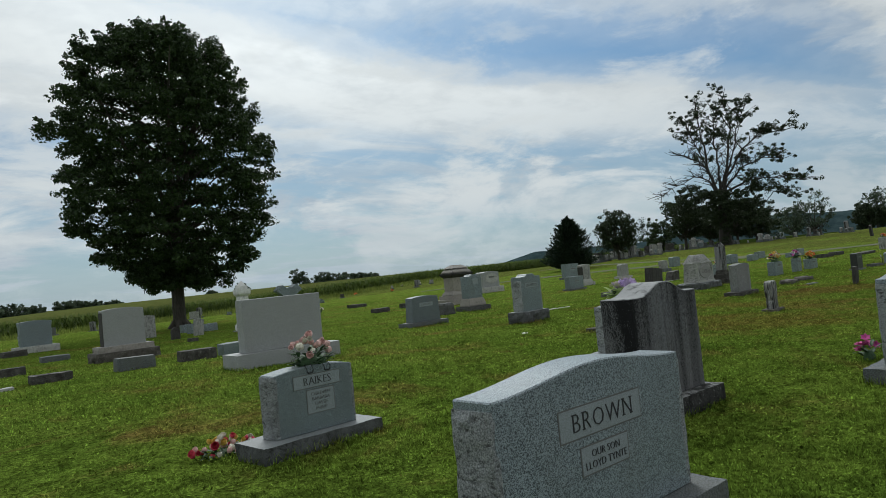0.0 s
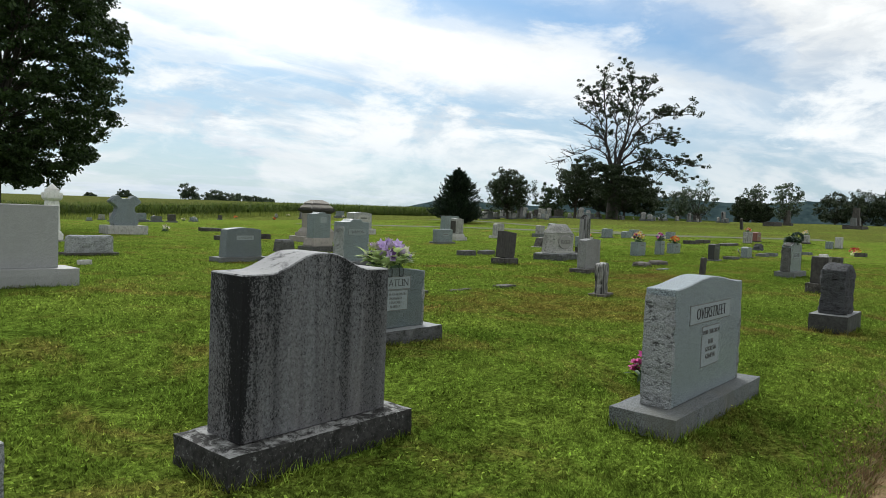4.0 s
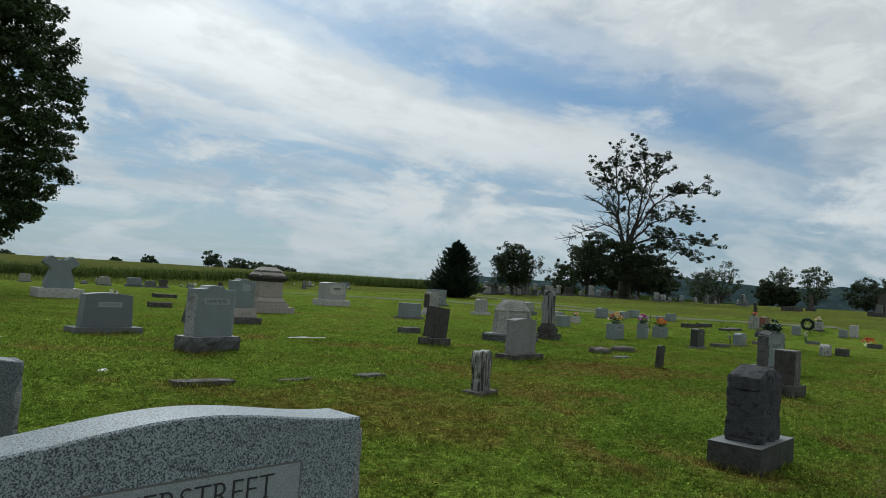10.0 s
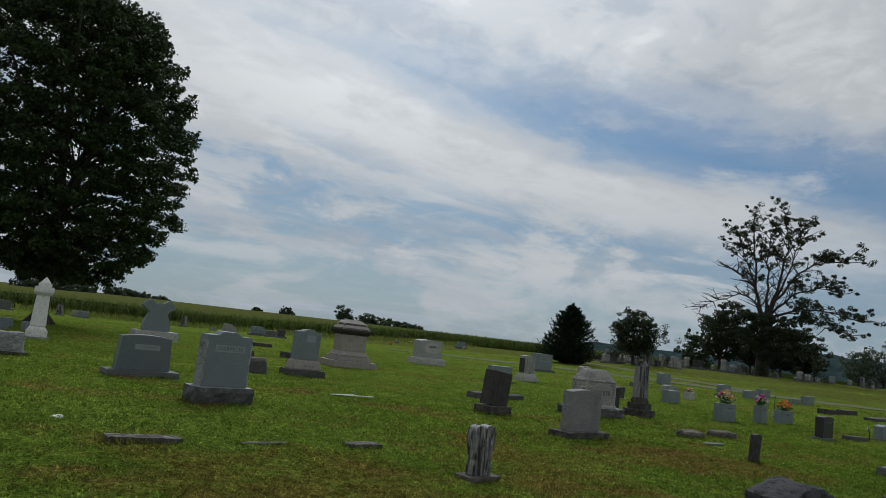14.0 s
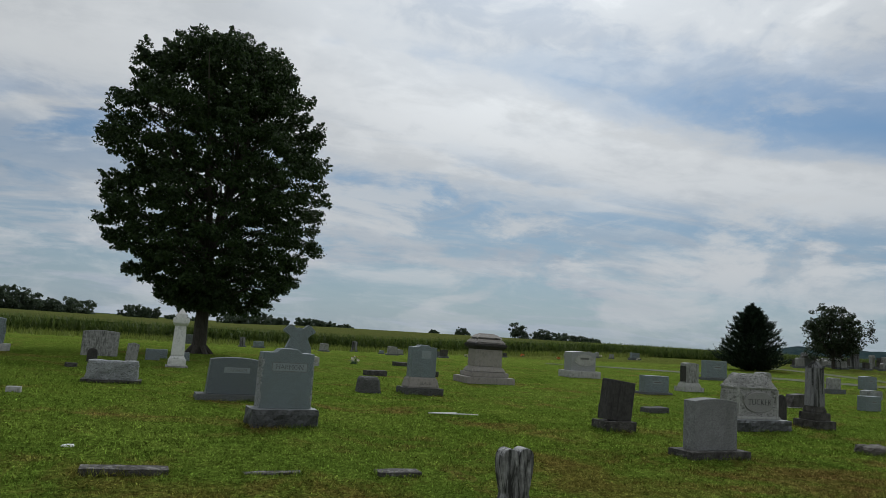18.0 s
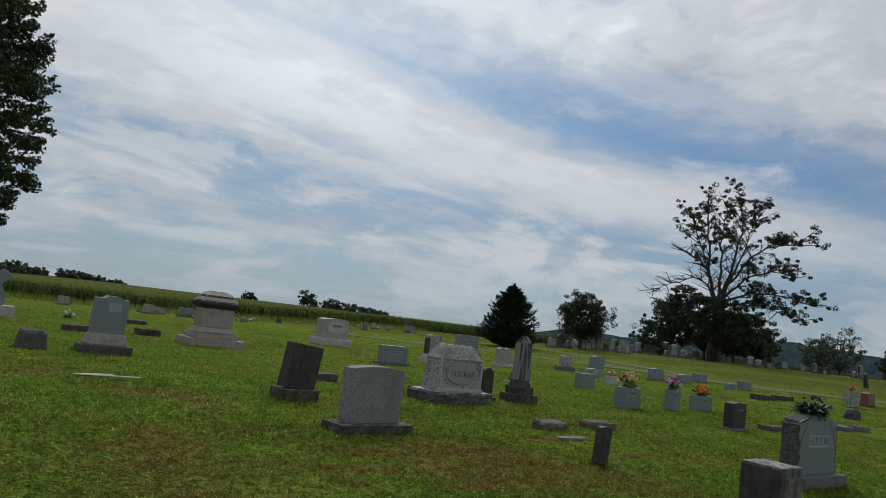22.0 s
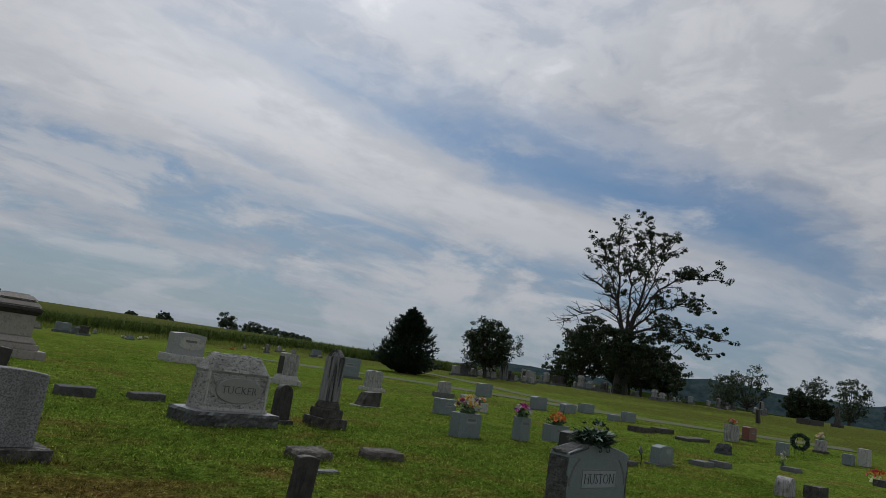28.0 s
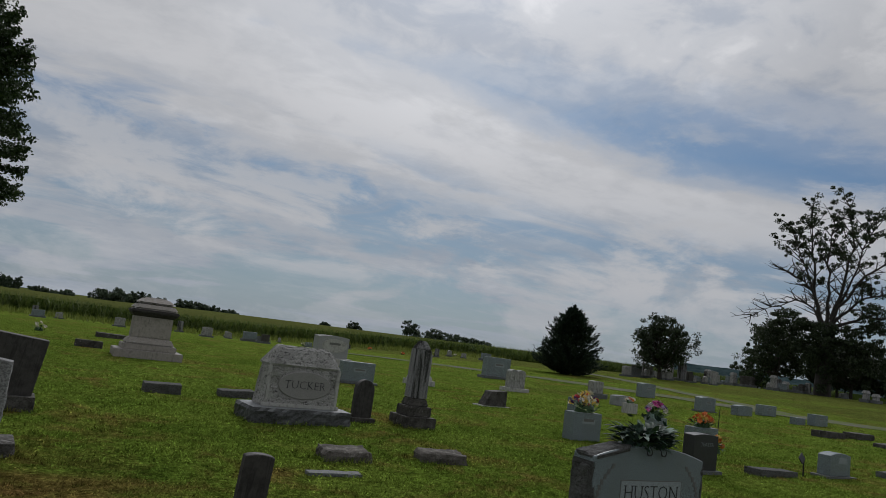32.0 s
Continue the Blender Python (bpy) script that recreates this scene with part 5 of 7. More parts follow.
for x, y, w, h, t, k, m, b, bm_, lab in (
    (26.55, 20.5, 1.05, 0.63, 0.3, "flat", GRANITE_COOL, (1.25, 0.5, 0.07), BASE_GREY, "low wide blue-grey granite headstone"),
    (37.65, 29.3, 1.38, 1.01, 0.4, "flat", GRANITE_COOL, (1.65, 0.7, 0.12), BASE_GREY, "wide blue-grey granite headstone"),
    (37.8, 22.4, 0.55, 0.68, 0.3, "low", MARBLE_OLD, (0.85, 0.55, 0.2), BASE_GREY, "grey headstone on a rough base"),
    (42.87, 24.55, 0.88, 0.65, 0.35, "low", GRANITE_COOL, None, BASE_GREY, "low wide grey granite headstone"),
    (36.9, 20.0, 0.85, 0.37, 0.35, "low", ROCK, None, BASE_GREY, "low rough-faced grey granite marker"),
    (31.6, 16.2, 0.72, 0.47, 0.3, "flat", GRANITE_COOL, None, BASE_GREY, "small square granite headstone"),
    (40.9, 19.6, 0.85, 0.57, 0.3, "low", GRANITE_COOL, (1.0, 0.4, 0.06), BASE_GREY, "small plain grey granite headstone"),
    (42.3, 19.0, 0.9, 0.40, 0.3, "low", GRANITE_COOL, None, BASE_GREY, "low wide grey granite headstone"),
    (44.5, 19.5, 0.95, 0.42, 0.3, "flat", GRANITE_COOL, None, BASE_GREY, "low wide grey granite headstone"),
    (42.8, 17.0, 0.5, 0.26, 0.3, "flat", GRANITE_COOL, None, BASE_GREY, "small square grey granite marker"),
    (43.7, 16.8, 0.8, 0.42, 0.3, "flat", GRANITE_COOL, None, BASE_GREY, "small plain grey granite headstone"),
    (43.7, 12.3, 0.75, 0.64, 0.3, "flat", MARBLE_OLD, None, BASE_GREY, "pale granite headstone with orange flowers on top"),
    (45.7, 12.4, 0.78, 0.57, 0.3, "low", RED_GRANITE, (0.9, 0.4, 0.06), BASE_DARK, "polished red granite headstone on dark base"),
    (41.7, 9.7, 0.50, 0.42, 0.3, "flat", GRANITE_COOL, None, BASE_GREY, "small grey granite headstone beside a dark wreath"),
    (46.4, 9.9, 0.55, 0.50, 0.3, "low", MARBLE_OLD, (0.8, 0.4, 0.08), BASE_DARK, "pale headstone with cream flowers on top"),
    (42.9, 8.0, 0.42, 0.36, 0.3, "flat", GRANITE_COOL, None, BASE_GREY, "small square grey granite marker"),
    (43.6, 7.7, 0.55, 0.58, 0.3, "flat", CONCRETE, None, BASE_GREY, "tall square grey marker"),
    (30.4, 5.75, 0.34, 0.36, 0.28, "round", MARBLE_OLD, None, BASE_GREY, "pale round-topped leaning marble tablet"),
    (33.3, 3.9, 0.46, 0.69, 0.24, "flat", GRANITE_COOL, (0.8, 0.5, 0.10), CONCRETE, "upright square granite headstone near the road"),
):
    root, die, bh = marker(x, y, w, h, t, k, m, lab, b, bm_)
    if m in (GRANITE_COOL, RED_GRANITE) and h > 0.4:
        p = panel(die, 0.04, -t / 2, h * 0.68, w * 0.38, h * 0.16, False)
        bars(p, 0.04, -t / 2 - 0.0035, h * 0.70, w * 0.32, 1, h * 0.14, INK_SOFT)

root = thing("headstone", 37.6, 10.0, "low dark rough boulder marker", "headstone", STONES, sink=0.03)
part("die", block(0.62, 0.42, 0.34, 0, 0.03, 0.06, 0.10, wear=0.03, seed=7), ROCK_DARK, root)
# slanted marker, stones with moulded bases
root = thing("headstone", 29.0, 16.8, "dark slanted granite marker with a sloping back", "headstone", STONES, sink=0.03)
line = [(-0.38, 0.0), (-0.15, 0.44), (0.36, 0.48), (0.36, 0.0)]
part("die", slab(1, 1, 0.34, outline=line, bevel=0.012), BASE_DARK, root)
part("foot", block(0.95, 0.45, 0.06, 0), CONCRETE, root)
root = thing("headstone", 29.6, 22.15, "weathered pale headstone with a black end on a moulded base", "headstone", STONES, sink=0.03)
part("base", block(0.92, 0.62, 0.20, 0, 0.01, 0.1), CONCRETE, root)
part("step", block(0.80, 0.50, 0.16, 0.2, top_in=0.05, bevel=0.02), CONCRETE, root)
die = part("die", slab(0.62, 0.77, 0.33, "low", 0, 0.36), MARBLE_OLD, root)
part("stained_end", block(0.012, 0.33, 0.6, 0.40, 0.004, 0.08, x0=-0.313), MARBLE_DARK, die, "black-stained end face")
root = thing("headstone", 34.1, 22.8, "old pale twin-topped marble headstone on a broad base", "headstone", STONES, sink=0.03)
part("base", block(0.95, 0.6, 0.16, 0, 0.01, 0.1), CONCRETE, root)
part("die", slab(0.70, 0.68, 0.3, "twin", 0, 0.16), MARBLE_OLD, root)
root, die, bh = marker(30.88, 8.55, 0.62, 0.45, 0.24, "arc", GRANITE_COOL, "small grey granite headstone beside a dark plaque on a stake", (0.85, 0.36, 0.05))
part("name_panel", block(0.24, 0.006, 0.10, 0.30, bevel=0.002, y0=-0.121, x0=0.06), PANEL, die)


# ---- trees ----
def tube(bm, pts, radii, sides=7):
    """A tapered limb along a line of points."""
    rings = []
    for i, p in enumerate(pts):
        a = pts[max(i - 1, 0)]
        b = pts[min(i + 1, len(pts) - 1)]
        d = (b - a).normalized()
        u = d.orthogonal().normalized()
        w = d.cross(u)
        rings.append([bm.verts.new(p + (u * math.cos(2 * math.pi * k / sides) + w * math.sin(2 * math.pi * k / sides)) * radii[i]) for k in range(sides)])
    for r, s in zip(rings, rings[1:]):
        best = min(range(sides), key=lambda o: sum((r[k].co - s[(k + o) % sides].co).length for k in range(sides)))
        for k in range(sides):
            j = (k + 1) % sides
            bm.faces.new((r[k], r[j], s[(j + best) % sides], s[(k + best) % sides]))


def limb(bm, start, direction, length, r0, r1, rnd, bend=0.25, lift=0.0, n=6, sides=6):
    pts, radii = [start.copy()], [r0]
    d = direction.normalized()
    for i in range(n):
        d = (d + Vector((rnd.uniform(-bend, bend), rnd.uniform(-bend, bend), rnd.uniform(-bend, bend) + lift)) * 0.6).normalized()
        pts.append(pts[-1] + d * length / n)
        radii.append(r0 + (r1 - r0) * (i + 1) / n)
    tube(bm, pts, radii, sides)
    return pts, d


def leaf_mesh(name, centres, sizes, per, leaf, material, flat=0.75, seed=1):
    """A crown: clumps of small four-cornered leaves round the given centres."""
    g = np.random.default_rng(seed)
    c = np.repeat(np.asarray(centres, float), per, axis=0)
    s = np.repeat(np.asarray(sizes, float), per)
    n = len(c)
    d = g.normal(size=(n, 3))
    d /= np.linalg.norm(d, axis=1)[:, None]
    r = g.uniform(0.25, 1.0, n) ** 0.6
    p = c + d * (s * r)[:, None] * np.array([1, 1, flat])
    nrm = d * 0.6 + g.normal(size=(n, 3)) * 0.7 + np.array([0, 0, 0.5])
    nrm /= np.linalg.norm(nrm, axis=1)[:, None]
    u = np.cross(nrm, g.normal(size=(n, 3)))
    u /= np.linalg.norm(u, axis=1)[:, None]
    w = np.cross(nrm, u)
    l = leaf * g.uniform(0.6, 1.35, n)[:, None]
    droop = np.array([0, 0, -0.25])
    q = np.stack([p - u * l * 0.55, p - w * l * 0.36 + droop * l * 0.2, p + u * l * 0.6 + droop * l, p + w * l * 0.36 + droop * l * 0.2], 1).reshape(-1, 3)
    return mesh_np(name, q, np.arange(4 * n).reshape(-1, 4), material)


def maple(x, y, height):
    """A maple whose boughs lie in tiers, with sky between them towards the outside."""
    rnd = random.Random(4)
    root = thing("maple_tree", x, y, "tall full-crowned maple tree, dark against the sky", "tree", sink=0.1)
    # reach of the crown to the west and to the east, from its foot to its top
    west = (0.7, 2.1, 3.4, 3.9, 4.6, 4.5, 4.3, 4.8, 4.5, 3.9, 3.6, 3.4, 1.5)
    east = (1.7, 3.3, 3.9, 4.3, 4.4, 4.3, 4.6, 4.4, 4.1, 3.7, 3.2, 2.5, 1.0)

    def reach(f, a):
        q = min(max(f, 0.0), 1.0) * 12
        i = min(int(q), 11)
        lw, le = (r[i] + (r[i + 1] - r[i]) * (q - i) for r in (west, east))
        k = 0.5 - 0.5 * math.cos(a)
        return le + (lw - le) * k

    foot, top = 1.95, height - 0.25
    bm = bmesh.new()
    pts, _ = limb(bm, Vector((0, 0, 0)), Vector((0.02, 0, 1)), height * 0.30, 0.30, 0.23, rnd, 0.05, 0, 6, 10)
    head = pts[-1]
    spines = [limb(bm, head, Vector((math.cos(a) * s, math.sin(a) * s, 1)), height * 0.62, 0.15, 0.02, rnd, 0.12, 0.03, 8)[0] for a, s in ((0.3, 0.10), (1.7, 0.34), (3.0, 0.38), (4.3, 0.34), (5.6, 0.40))]
    spines.append(pts + [head])
    for k in range(6):
        a = k * 1.05
        limb(bm, Vector((0.1 * math.cos(a), 0.1 * math.sin(a), 0.5)), Vector((math.cos(a), math.sin(a), -1.1)), 0.75, 0.16, 0.10, rnd, 0.05, 0, 3)
    cs, ss, co, so = [], [], [], []
    lobes = [(rnd.uniform(0, 2 * math.pi), rnd.random(), rnd.uniform(0.80, 1.05)) for _ in range(46)]
    n = 560
    for i in range(n):
        f = (i + rnd.random()) / n
        a = i * 2.39996 + rnd.uniform(-0.3, 0.3)
        k = 1.0
        for la, lf, lk in lobes:
            if abs((a - la + math.pi) % (2 * math.pi) - math.pi) < 0.30 and abs(f - lf) < 0.045:
                k = lk
        far = reach(f, a) * k
        r = far * (rnd.uniform(0.80, 0.97) if i % 5 < 3 else rnd.uniform(0.2, 0.8))
        z = foot + (top - foot) * f + rnd.uniform(-0.12, 0.12)
        c = Vector((r * math.cos(a), r * math.sin(a), z))
        if i % 3 == 0:
            start = Vector((0, 0, max(foot + 0.3, z - r * (0.15 + 0.5 * f) - 0.4)))
            line = min((p for sp in spines for p in sp), key=lambda p: (p - start).length + 0.3 * (p - c).length)
            mid = line.lerp(c, 0.55) + Vector((0, 0, 0.08 * r))
            tube(bm, [line, mid, c], [0.05, 0.03, 0.006], 5)
        out = Vector((math.cos(a), math.sin(a), 0))
        side = Vector((-math.sin(a), math.cos(a), 0))
        big = rnd.uniform(0.75, 1.2)
        # a flat spray of leaf clumps that droops a little outwards
        for _ in range(7):
            u, v = rnd.uniform(-0.55, 0.45) * big, rnd.uniform(-0.75, 0.75) * big
            cs.append(tuple(c + out * u + side * v + Vector((0, 0, rnd.uniform(-0.10, 0.12) - 0.16 * u))))
            ss.append(rnd.uniform(0.24, 0.40))
        if i % 5 < 3:
            for _ in range(3):
                d = (out + side * rnd.uniform(-0.9, 0.9) + Vector((0, 0, rnd.uniform(-0.25, 0.5) + 0.7 * f))).normalized()
                for q in range(3):
                    co.append(tuple(c + d * (0.30 + 0.15 * q)))
                    so.append(0.19 - 0.04 * q)
    part("trunk", bm, BARK_DARK, root)
    part("crown", leaf_mesh("crown", cs, ss, 36, 0.125, MAPLE_LEAF, 0.55, 3), MAPLE_LEAF, root)["kind"] = "stuff"
    part("outer_foliage", leaf_mesh("outer_foliage", co, so, 12, 0.11, MAPLE_LEAF, 0.8, 13), MAPLE_LEAF, root)["kind"] = "stuff"


def thin_tree(x, y, height):
    """An old tree with a bare forked top, sparse tufts and a thick skirt of creeper."""
    rnd = random.Random(9)
    root = thing("old_tree", x, y, "old half-bare tree with sparse dark tufts and pale dead limbs", "tree", sink=0.2)
    bm = bmesh.new()
    tips = []
    side, deep = Vector((0.454, -0.891, 0)), Vector((0.891, 0.454, 0))
    limb(bm, Vector((0, 0, 0)), Vector((0.0, 0, 1)), height * 0.36, 0.75, 0.5, rnd, 0.03, 0, 6, 10)
    # main limbs: reach to the side and height at three points, thickness, bare share of the length
    stems = (
        ((-0.6, 7.3), (-1.1, 10.0), (-1.4, 13.2), (-1.7, 16.6), 0.32, 0.45),
        ((-0.5, 7.6), (-1.6, 10.6), (-2.5, 13.0), (-3.0, 15.2), 0.18, 0.55),
        ((0.1, 7.6), (0.1, 10.4), (-0.2, 12.9), (0.3, 15.8), 0.24, 0.5),
        ((0.5, 7.2), (1.2, 10.2), (1.8, 13.8), (1.4, 17.6), 0.30, 0.5),
        ((1.2, 9.2), (2.2, 12.2), (2.8, 14.6), (3.4, 16.4), 0.16, 0.6),
        ((0.9, 8.2), (2.9, 11.2), (4.9, 12.8), (7.0, 12.7), 0.22, 0.50),
        ((1.0, 7.6), (2.8, 9.2), (4.8, 10.0), (6.9, 9.6), 0.20, 0.40),
        ((1.2, 6.7), (3.2, 7.4), (5.8, 7.5), (8.3, 6.8), 0.22, 0.35),
        ((-1.1, 8.2), (-2.8, 8.8), (-4.7, 8.0), (-6.7, 7.2), 0.14, 1.0),
        ((-1.2, 9.6), (-2.0, 10.5), (-2.9, 11.1), (-3.9, 11.7), 0.15, 1.0),
        ((1.4, 6.2), (3.4, 6.3), (5.0, 6.0), (7.0, 5.2), 0.15, 0.3),
    )
    for *line, r, bare in stems:
        off, way = 0.0, rnd.uniform(-0.35, 0.35)
        line = [(0.2 * line[0][0], 6.2)] + line
        pts = []
        for k in range(4):
            for f in (0.0, 0.34, 0.67):
                s0, z0 = line[k]
                s1, z1 = line[k + 1]
                off += way * 0.5
                pts.append(side * (s0 + (s1 - s0) * f + rnd.uniform(-0.12, 0.12)) + deep * off + Vector((0, 0, z0 + (z1 - z0) * f + rnd.uniform(-0.12, 0.12))))
        pts.append(side * line[4][0] + deep * off + Vector((0, 0, line[4][1])))
        n = len(pts)
        tube(bm, pts, [r * 0.9 * (1 - 0.9 * (i / (n - 1)) ** 0.8) for i in range(n)], 7)
        for i in range(3, n):
            for _ in range(3):
                a = rnd.uniform(0, 2 * math.pi)
                q, _d = limb(bm, pts[i], (pts[i] - pts[i - 1]).normalized() * 0.8 + Vector((math.cos(a), math.sin(a), rnd.uniform(-0.2, 0.7))), rnd.uniform(0.9, 2.4), 0.06, 0.015, rnd, 0.3, 0.0, 4, 5)
                if i / n > bare:
                    tips.append((q[-1], i))
                for m in (2, 3):
                    b = rnd.uniform(0, 2 * math.pi)
                    q2, _d = limb(bm, q[m], Vector((math.cos(b), math.sin(b), 0.3)), rnd.uniform(0.5, 1.1), 0.028, 0.01, rnd, 0.3, 0, 3, 4)
                    if i / n > bare:
                        tips.append((q2[-1], i))
    part("trunk", bm, BARK_GREY, root, "pale grey trunk and dead limbs")
    cs, ss = [], []
    for t, i in tips:
        for _ in range(2):
            if rnd.random() < 0.50:
                cs.append(tuple(t + Vector((rnd.uniform(-0.4, 0.4), rnd.uniform(-0.4, 0.4), rnd.uniform(-0.3, 0.4)))))
                ss.append(rnd.uniform(0.14, 0.46))
    part("leafage", leaf_mesh("leafage", cs, ss, 58, 0.15, SNAG_LEAF, 0.75, 5), SNAG_LEAF, root)["kind"] = "stuff"
    cs, ss = [], []
    # a ragged skirt, higher on one side of the trunk, with gaps near the ground
    for s0, z0, z1, n in ((-5.4, 3.2, 6.4, 12), (-4.4, 3.6, 7.4, 20), (-3.2, 3.8, 7.7, 22), (-2.0, 3.4, 7.2, 24), (-1.0, 2.6, 6.6, 20), (0.6, 2.2, 6.8, 20), (1.8, 1.8, 6.4, 24), (3.0, 1.6, 5.9, 22), (4.2, 1.2, 5.2, 18), (5.4, 1.0, 4.2, 12)):
        for _ in range(n):
            p = side * (s0 + rnd.gauss(0, 0.45)) + deep * rnd.uniform(-1.6, 1.6)
            cs.append((p.x, p.y, z0 + (z1 - z0) * rnd.random() ** 0.8 + rnd.gauss(0, 0.2)))
            ss.append(rnd.uniform(0.25, 0.85))
    for _ in range(44):
        p = side * rnd.uniform(-2.4, 2.6) + deep * rnd.uniform(-2.4, -0.9)
        cs.append((p.x, p.y, rnd.uniform(3.2, 6.6)))
        ss.append(rnd.uniform(0.3, 0.8))
    for _ in range(26):
        a, f = rnd.uniform(0, 2 * math.pi), rnd.random()
        cs.append((0.8 * math.cos(a), 0.8 * math.sin(a), 0.5 + 6.5 * f))
        ss.append(rnd.uniform(0.4, 0.8))
    part("creeper", leaf_mesh("creeper", cs, ss, 85, 0.19, SNAG_LEAF, 0.5, 6), SNAG_LEAF, root, "thick dark creeper round the trunk")["kind"] = "stuff"


def conifer(x, y, height, width):
    rnd = random.Random(2)
    root = thing("conifer_tree", x, y, "dense dark green cone-shaped spruce tree", "tree", sink=0.05)
    bm = bmesh.new()
    limb(bm, Vector((0, 0, 0)), Vector((0, 0, 1)), height * 0.96, 0.14, 0.02, rnd, 0.01)
    g = np.random.default_rng(8)
    base, way = [], []
    for i in range(620):
        # drooping boughs that turn up at their tips
        f = rnd.random() ** 1.3
        z = height * (0.02 + 0.92 * f)
        a = rnd.uniform(0, 2 * math.pi)
        rr = width / 2 * (1 - f) ** 0.60 * rnd.uniform(0.72, 1.08) * (1 + 0.10 * math.sin(3 * a + 9 * f) + 0.06 * math.sin(7 * a)) + 0.05
        if i % 4 == 0:
            limb(bm, Vector((0, 0, z)), Vector((math.cos(a), math.sin(a), 0.15)), rr, 0.02, 0.006, rnd, 0.05, 0.05, 3, 4)
        for k in range(44):
            q = rnd.uniform(0.15, 1.0)
            fan = rnd.uniform(-1, 1)
            b = a + fan * 0.26 * (1.1 - q)
            base.append((rr * q * math.cos(b), rr * q * math.sin(b), z + 0.32 * rr * q * q + rnd.uniform(-0.14, 0.08)))
            way.append((math.cos(b + 0.8 * fan), math.sin(b + 0.8 * fan), 0.20 + 0.6 * q + rnd.uniform(-0.5, 0.5)))
    for k in range(160):
        a = rnd.uniform(0, 2 * math.pi)
        base.append((rnd.gauss(0, 0.05), rnd.gauss(0, 0.05), height * rnd.uniform(0.88, 0.99)))
        way.append((0.6 * math.cos(a), 0.6 * math.sin(a), 1.0))
    base, way = np.array(base), np.array(way)
    n = len(base)
    way /= np.linalg.norm(way, axis=1)[:, None]
    across = np.cross(way, g.normal(size=(n, 3)))
    across /= np.linalg.norm(across, axis=1)[:, None]
    length = g.uniform(0.10, 0.24, n)[:, None]
    q = np.stack([base - across * 0.04, base + way * length, base + across * 0.04, base - way * length * 0.3], 1).reshape(-1, 3)
    part("trunk", bm, BARK_DARK, root)
    part("crown", mesh_np("crown", q, np.arange(4 * n).reshape(-1, 4), NEEDLE), NEEDLE, root)["kind"] = "stuff"


def broad_tree(x, y, height, width, material, label, seed, foot=0.25, lobes=16, per=70, leaf=0.2, tight=0.15, reach=0.98):
    """A broad-leaved tree: limbs fan out to uneven lobes of leaf clumps, with gaps between them."""
    rnd = random.Random(seed)
    root = thing("tree", x, y, label, "tree", "", sink=0.1)
    bm = bmesh.new()
    fork = height * max(0.10, foot * 0.95)
    limb(bm, Vector((0, 0, 0)), Vector((rnd.uniform(-0.08, 0.08), rnd.uniform(-0.08, 0.08), 1)), fork * 1.1, height * 0.030, height * 0.022, rnd, 0.08, 0, 4, 7)
    cs, ss = [], []
    mid = height * (1 + foot) / 2
    for i in range(lobes):
        a = 2.4 * i + rnd.uniform(-0.5, 0.5)
        c = -0.92 + 1.84 * (i + 0.5) / lobes + rnd.uniform(-0.12, 0.12)
        r = rnd.uniform(0.50, reach)
        flat = math.sqrt(max(0.08, 1 - c * c)) if c > 0 else max(0.72, math.sqrt(max(0.0, 1 - c * c)))
        end = Vector((r * flat * width / 2 * math.cos(a), r * flat * width / 2 * math.sin(a), mid + (height - mid) * c * rnd.uniform(0.80, 1.04)))
        start = Vector((0, 0, min(fork + rnd.uniform(0, 0.25) * (end.z - fork), end.z)))
        pts = [start + (end - start) * f + Vector((0, 0, -0.10 * height * math.sin(math.pi * f))) * (1 if end.z > fork * 1.5 else 0.2) + Vector((rnd.gauss(0, 0.012), rnd.gauss(0, 0.012), 0)) * height for f in (0.0, 0.3, 0.6, 0.85, 1.0)]
        tube(bm, pts, [height * q for q in (0.013, 0.010, 0.007, 0.004, 0.002)], 5)
        big = width * tight * rnd.uniform(0.7, 1.25)
        for k in range(9):
            d = Vector((rnd.uniform(-1.5, 1.5), rnd.uniform(-1.5, 1.5), rnd.uniform(-1.0, 1.0)))
            back = rnd.random() ** 2 * 0.5
            cs.append(tuple(end + (pts[1] - end) * back + d * big * 0.62))
            ss.append(big * rnd.uniform(0.28, 0.62))
    part("trunk", bm, BARK_DARK, root)
    part("crown", leaf_mesh("crown", cs, ss, per, leaf, material, 0.8, seed), material, root)["kind"] = "stuff"


def bare_shrub(x, y, height):
    """A leafless shrub: thin grey stems fanning up from the ground, with fine twigs."""
    rnd = random.Random(41)
    root = thing("shrub", x, y, "leafless grey shrub of thin upright stems", "shrub", sink=0.05)
    for k in range(10):
        bm = bmesh.new()
        a = 2.4 * k
        out = rnd.uniform(0.10, 0.42)
        pts, d = limb(bm, Vector((0.06 * math.cos(a), 0.06 * math.sin(a), 0)), Vector((out * math.cos(a), out * math.sin(a), 1)), height * rnd.uniform(0.7, 1.0), 0.020, 0.004, rnd, 0.10, 0.08, 9, 5)
        for i in range(2, 9):
            for _ in range(2):
                b = rnd.uniform(0, 2 * math.pi)
                limb(bm, pts[i], Vector((0.5 * math.cos(b), 0.5 * math.sin(b), 1)), height * rnd.uniform(0.10, 0.26), 0.006, 0.0025, rnd, 0.15, 0.08, 4, 4)
        part("stem", bm, BARK_GREY, root)


def at_az(az, dist, ox=5.3, oy=0.0):
    return ox + dist * math.cos(radians(az)), oy + dist * math.sin(radians(az))


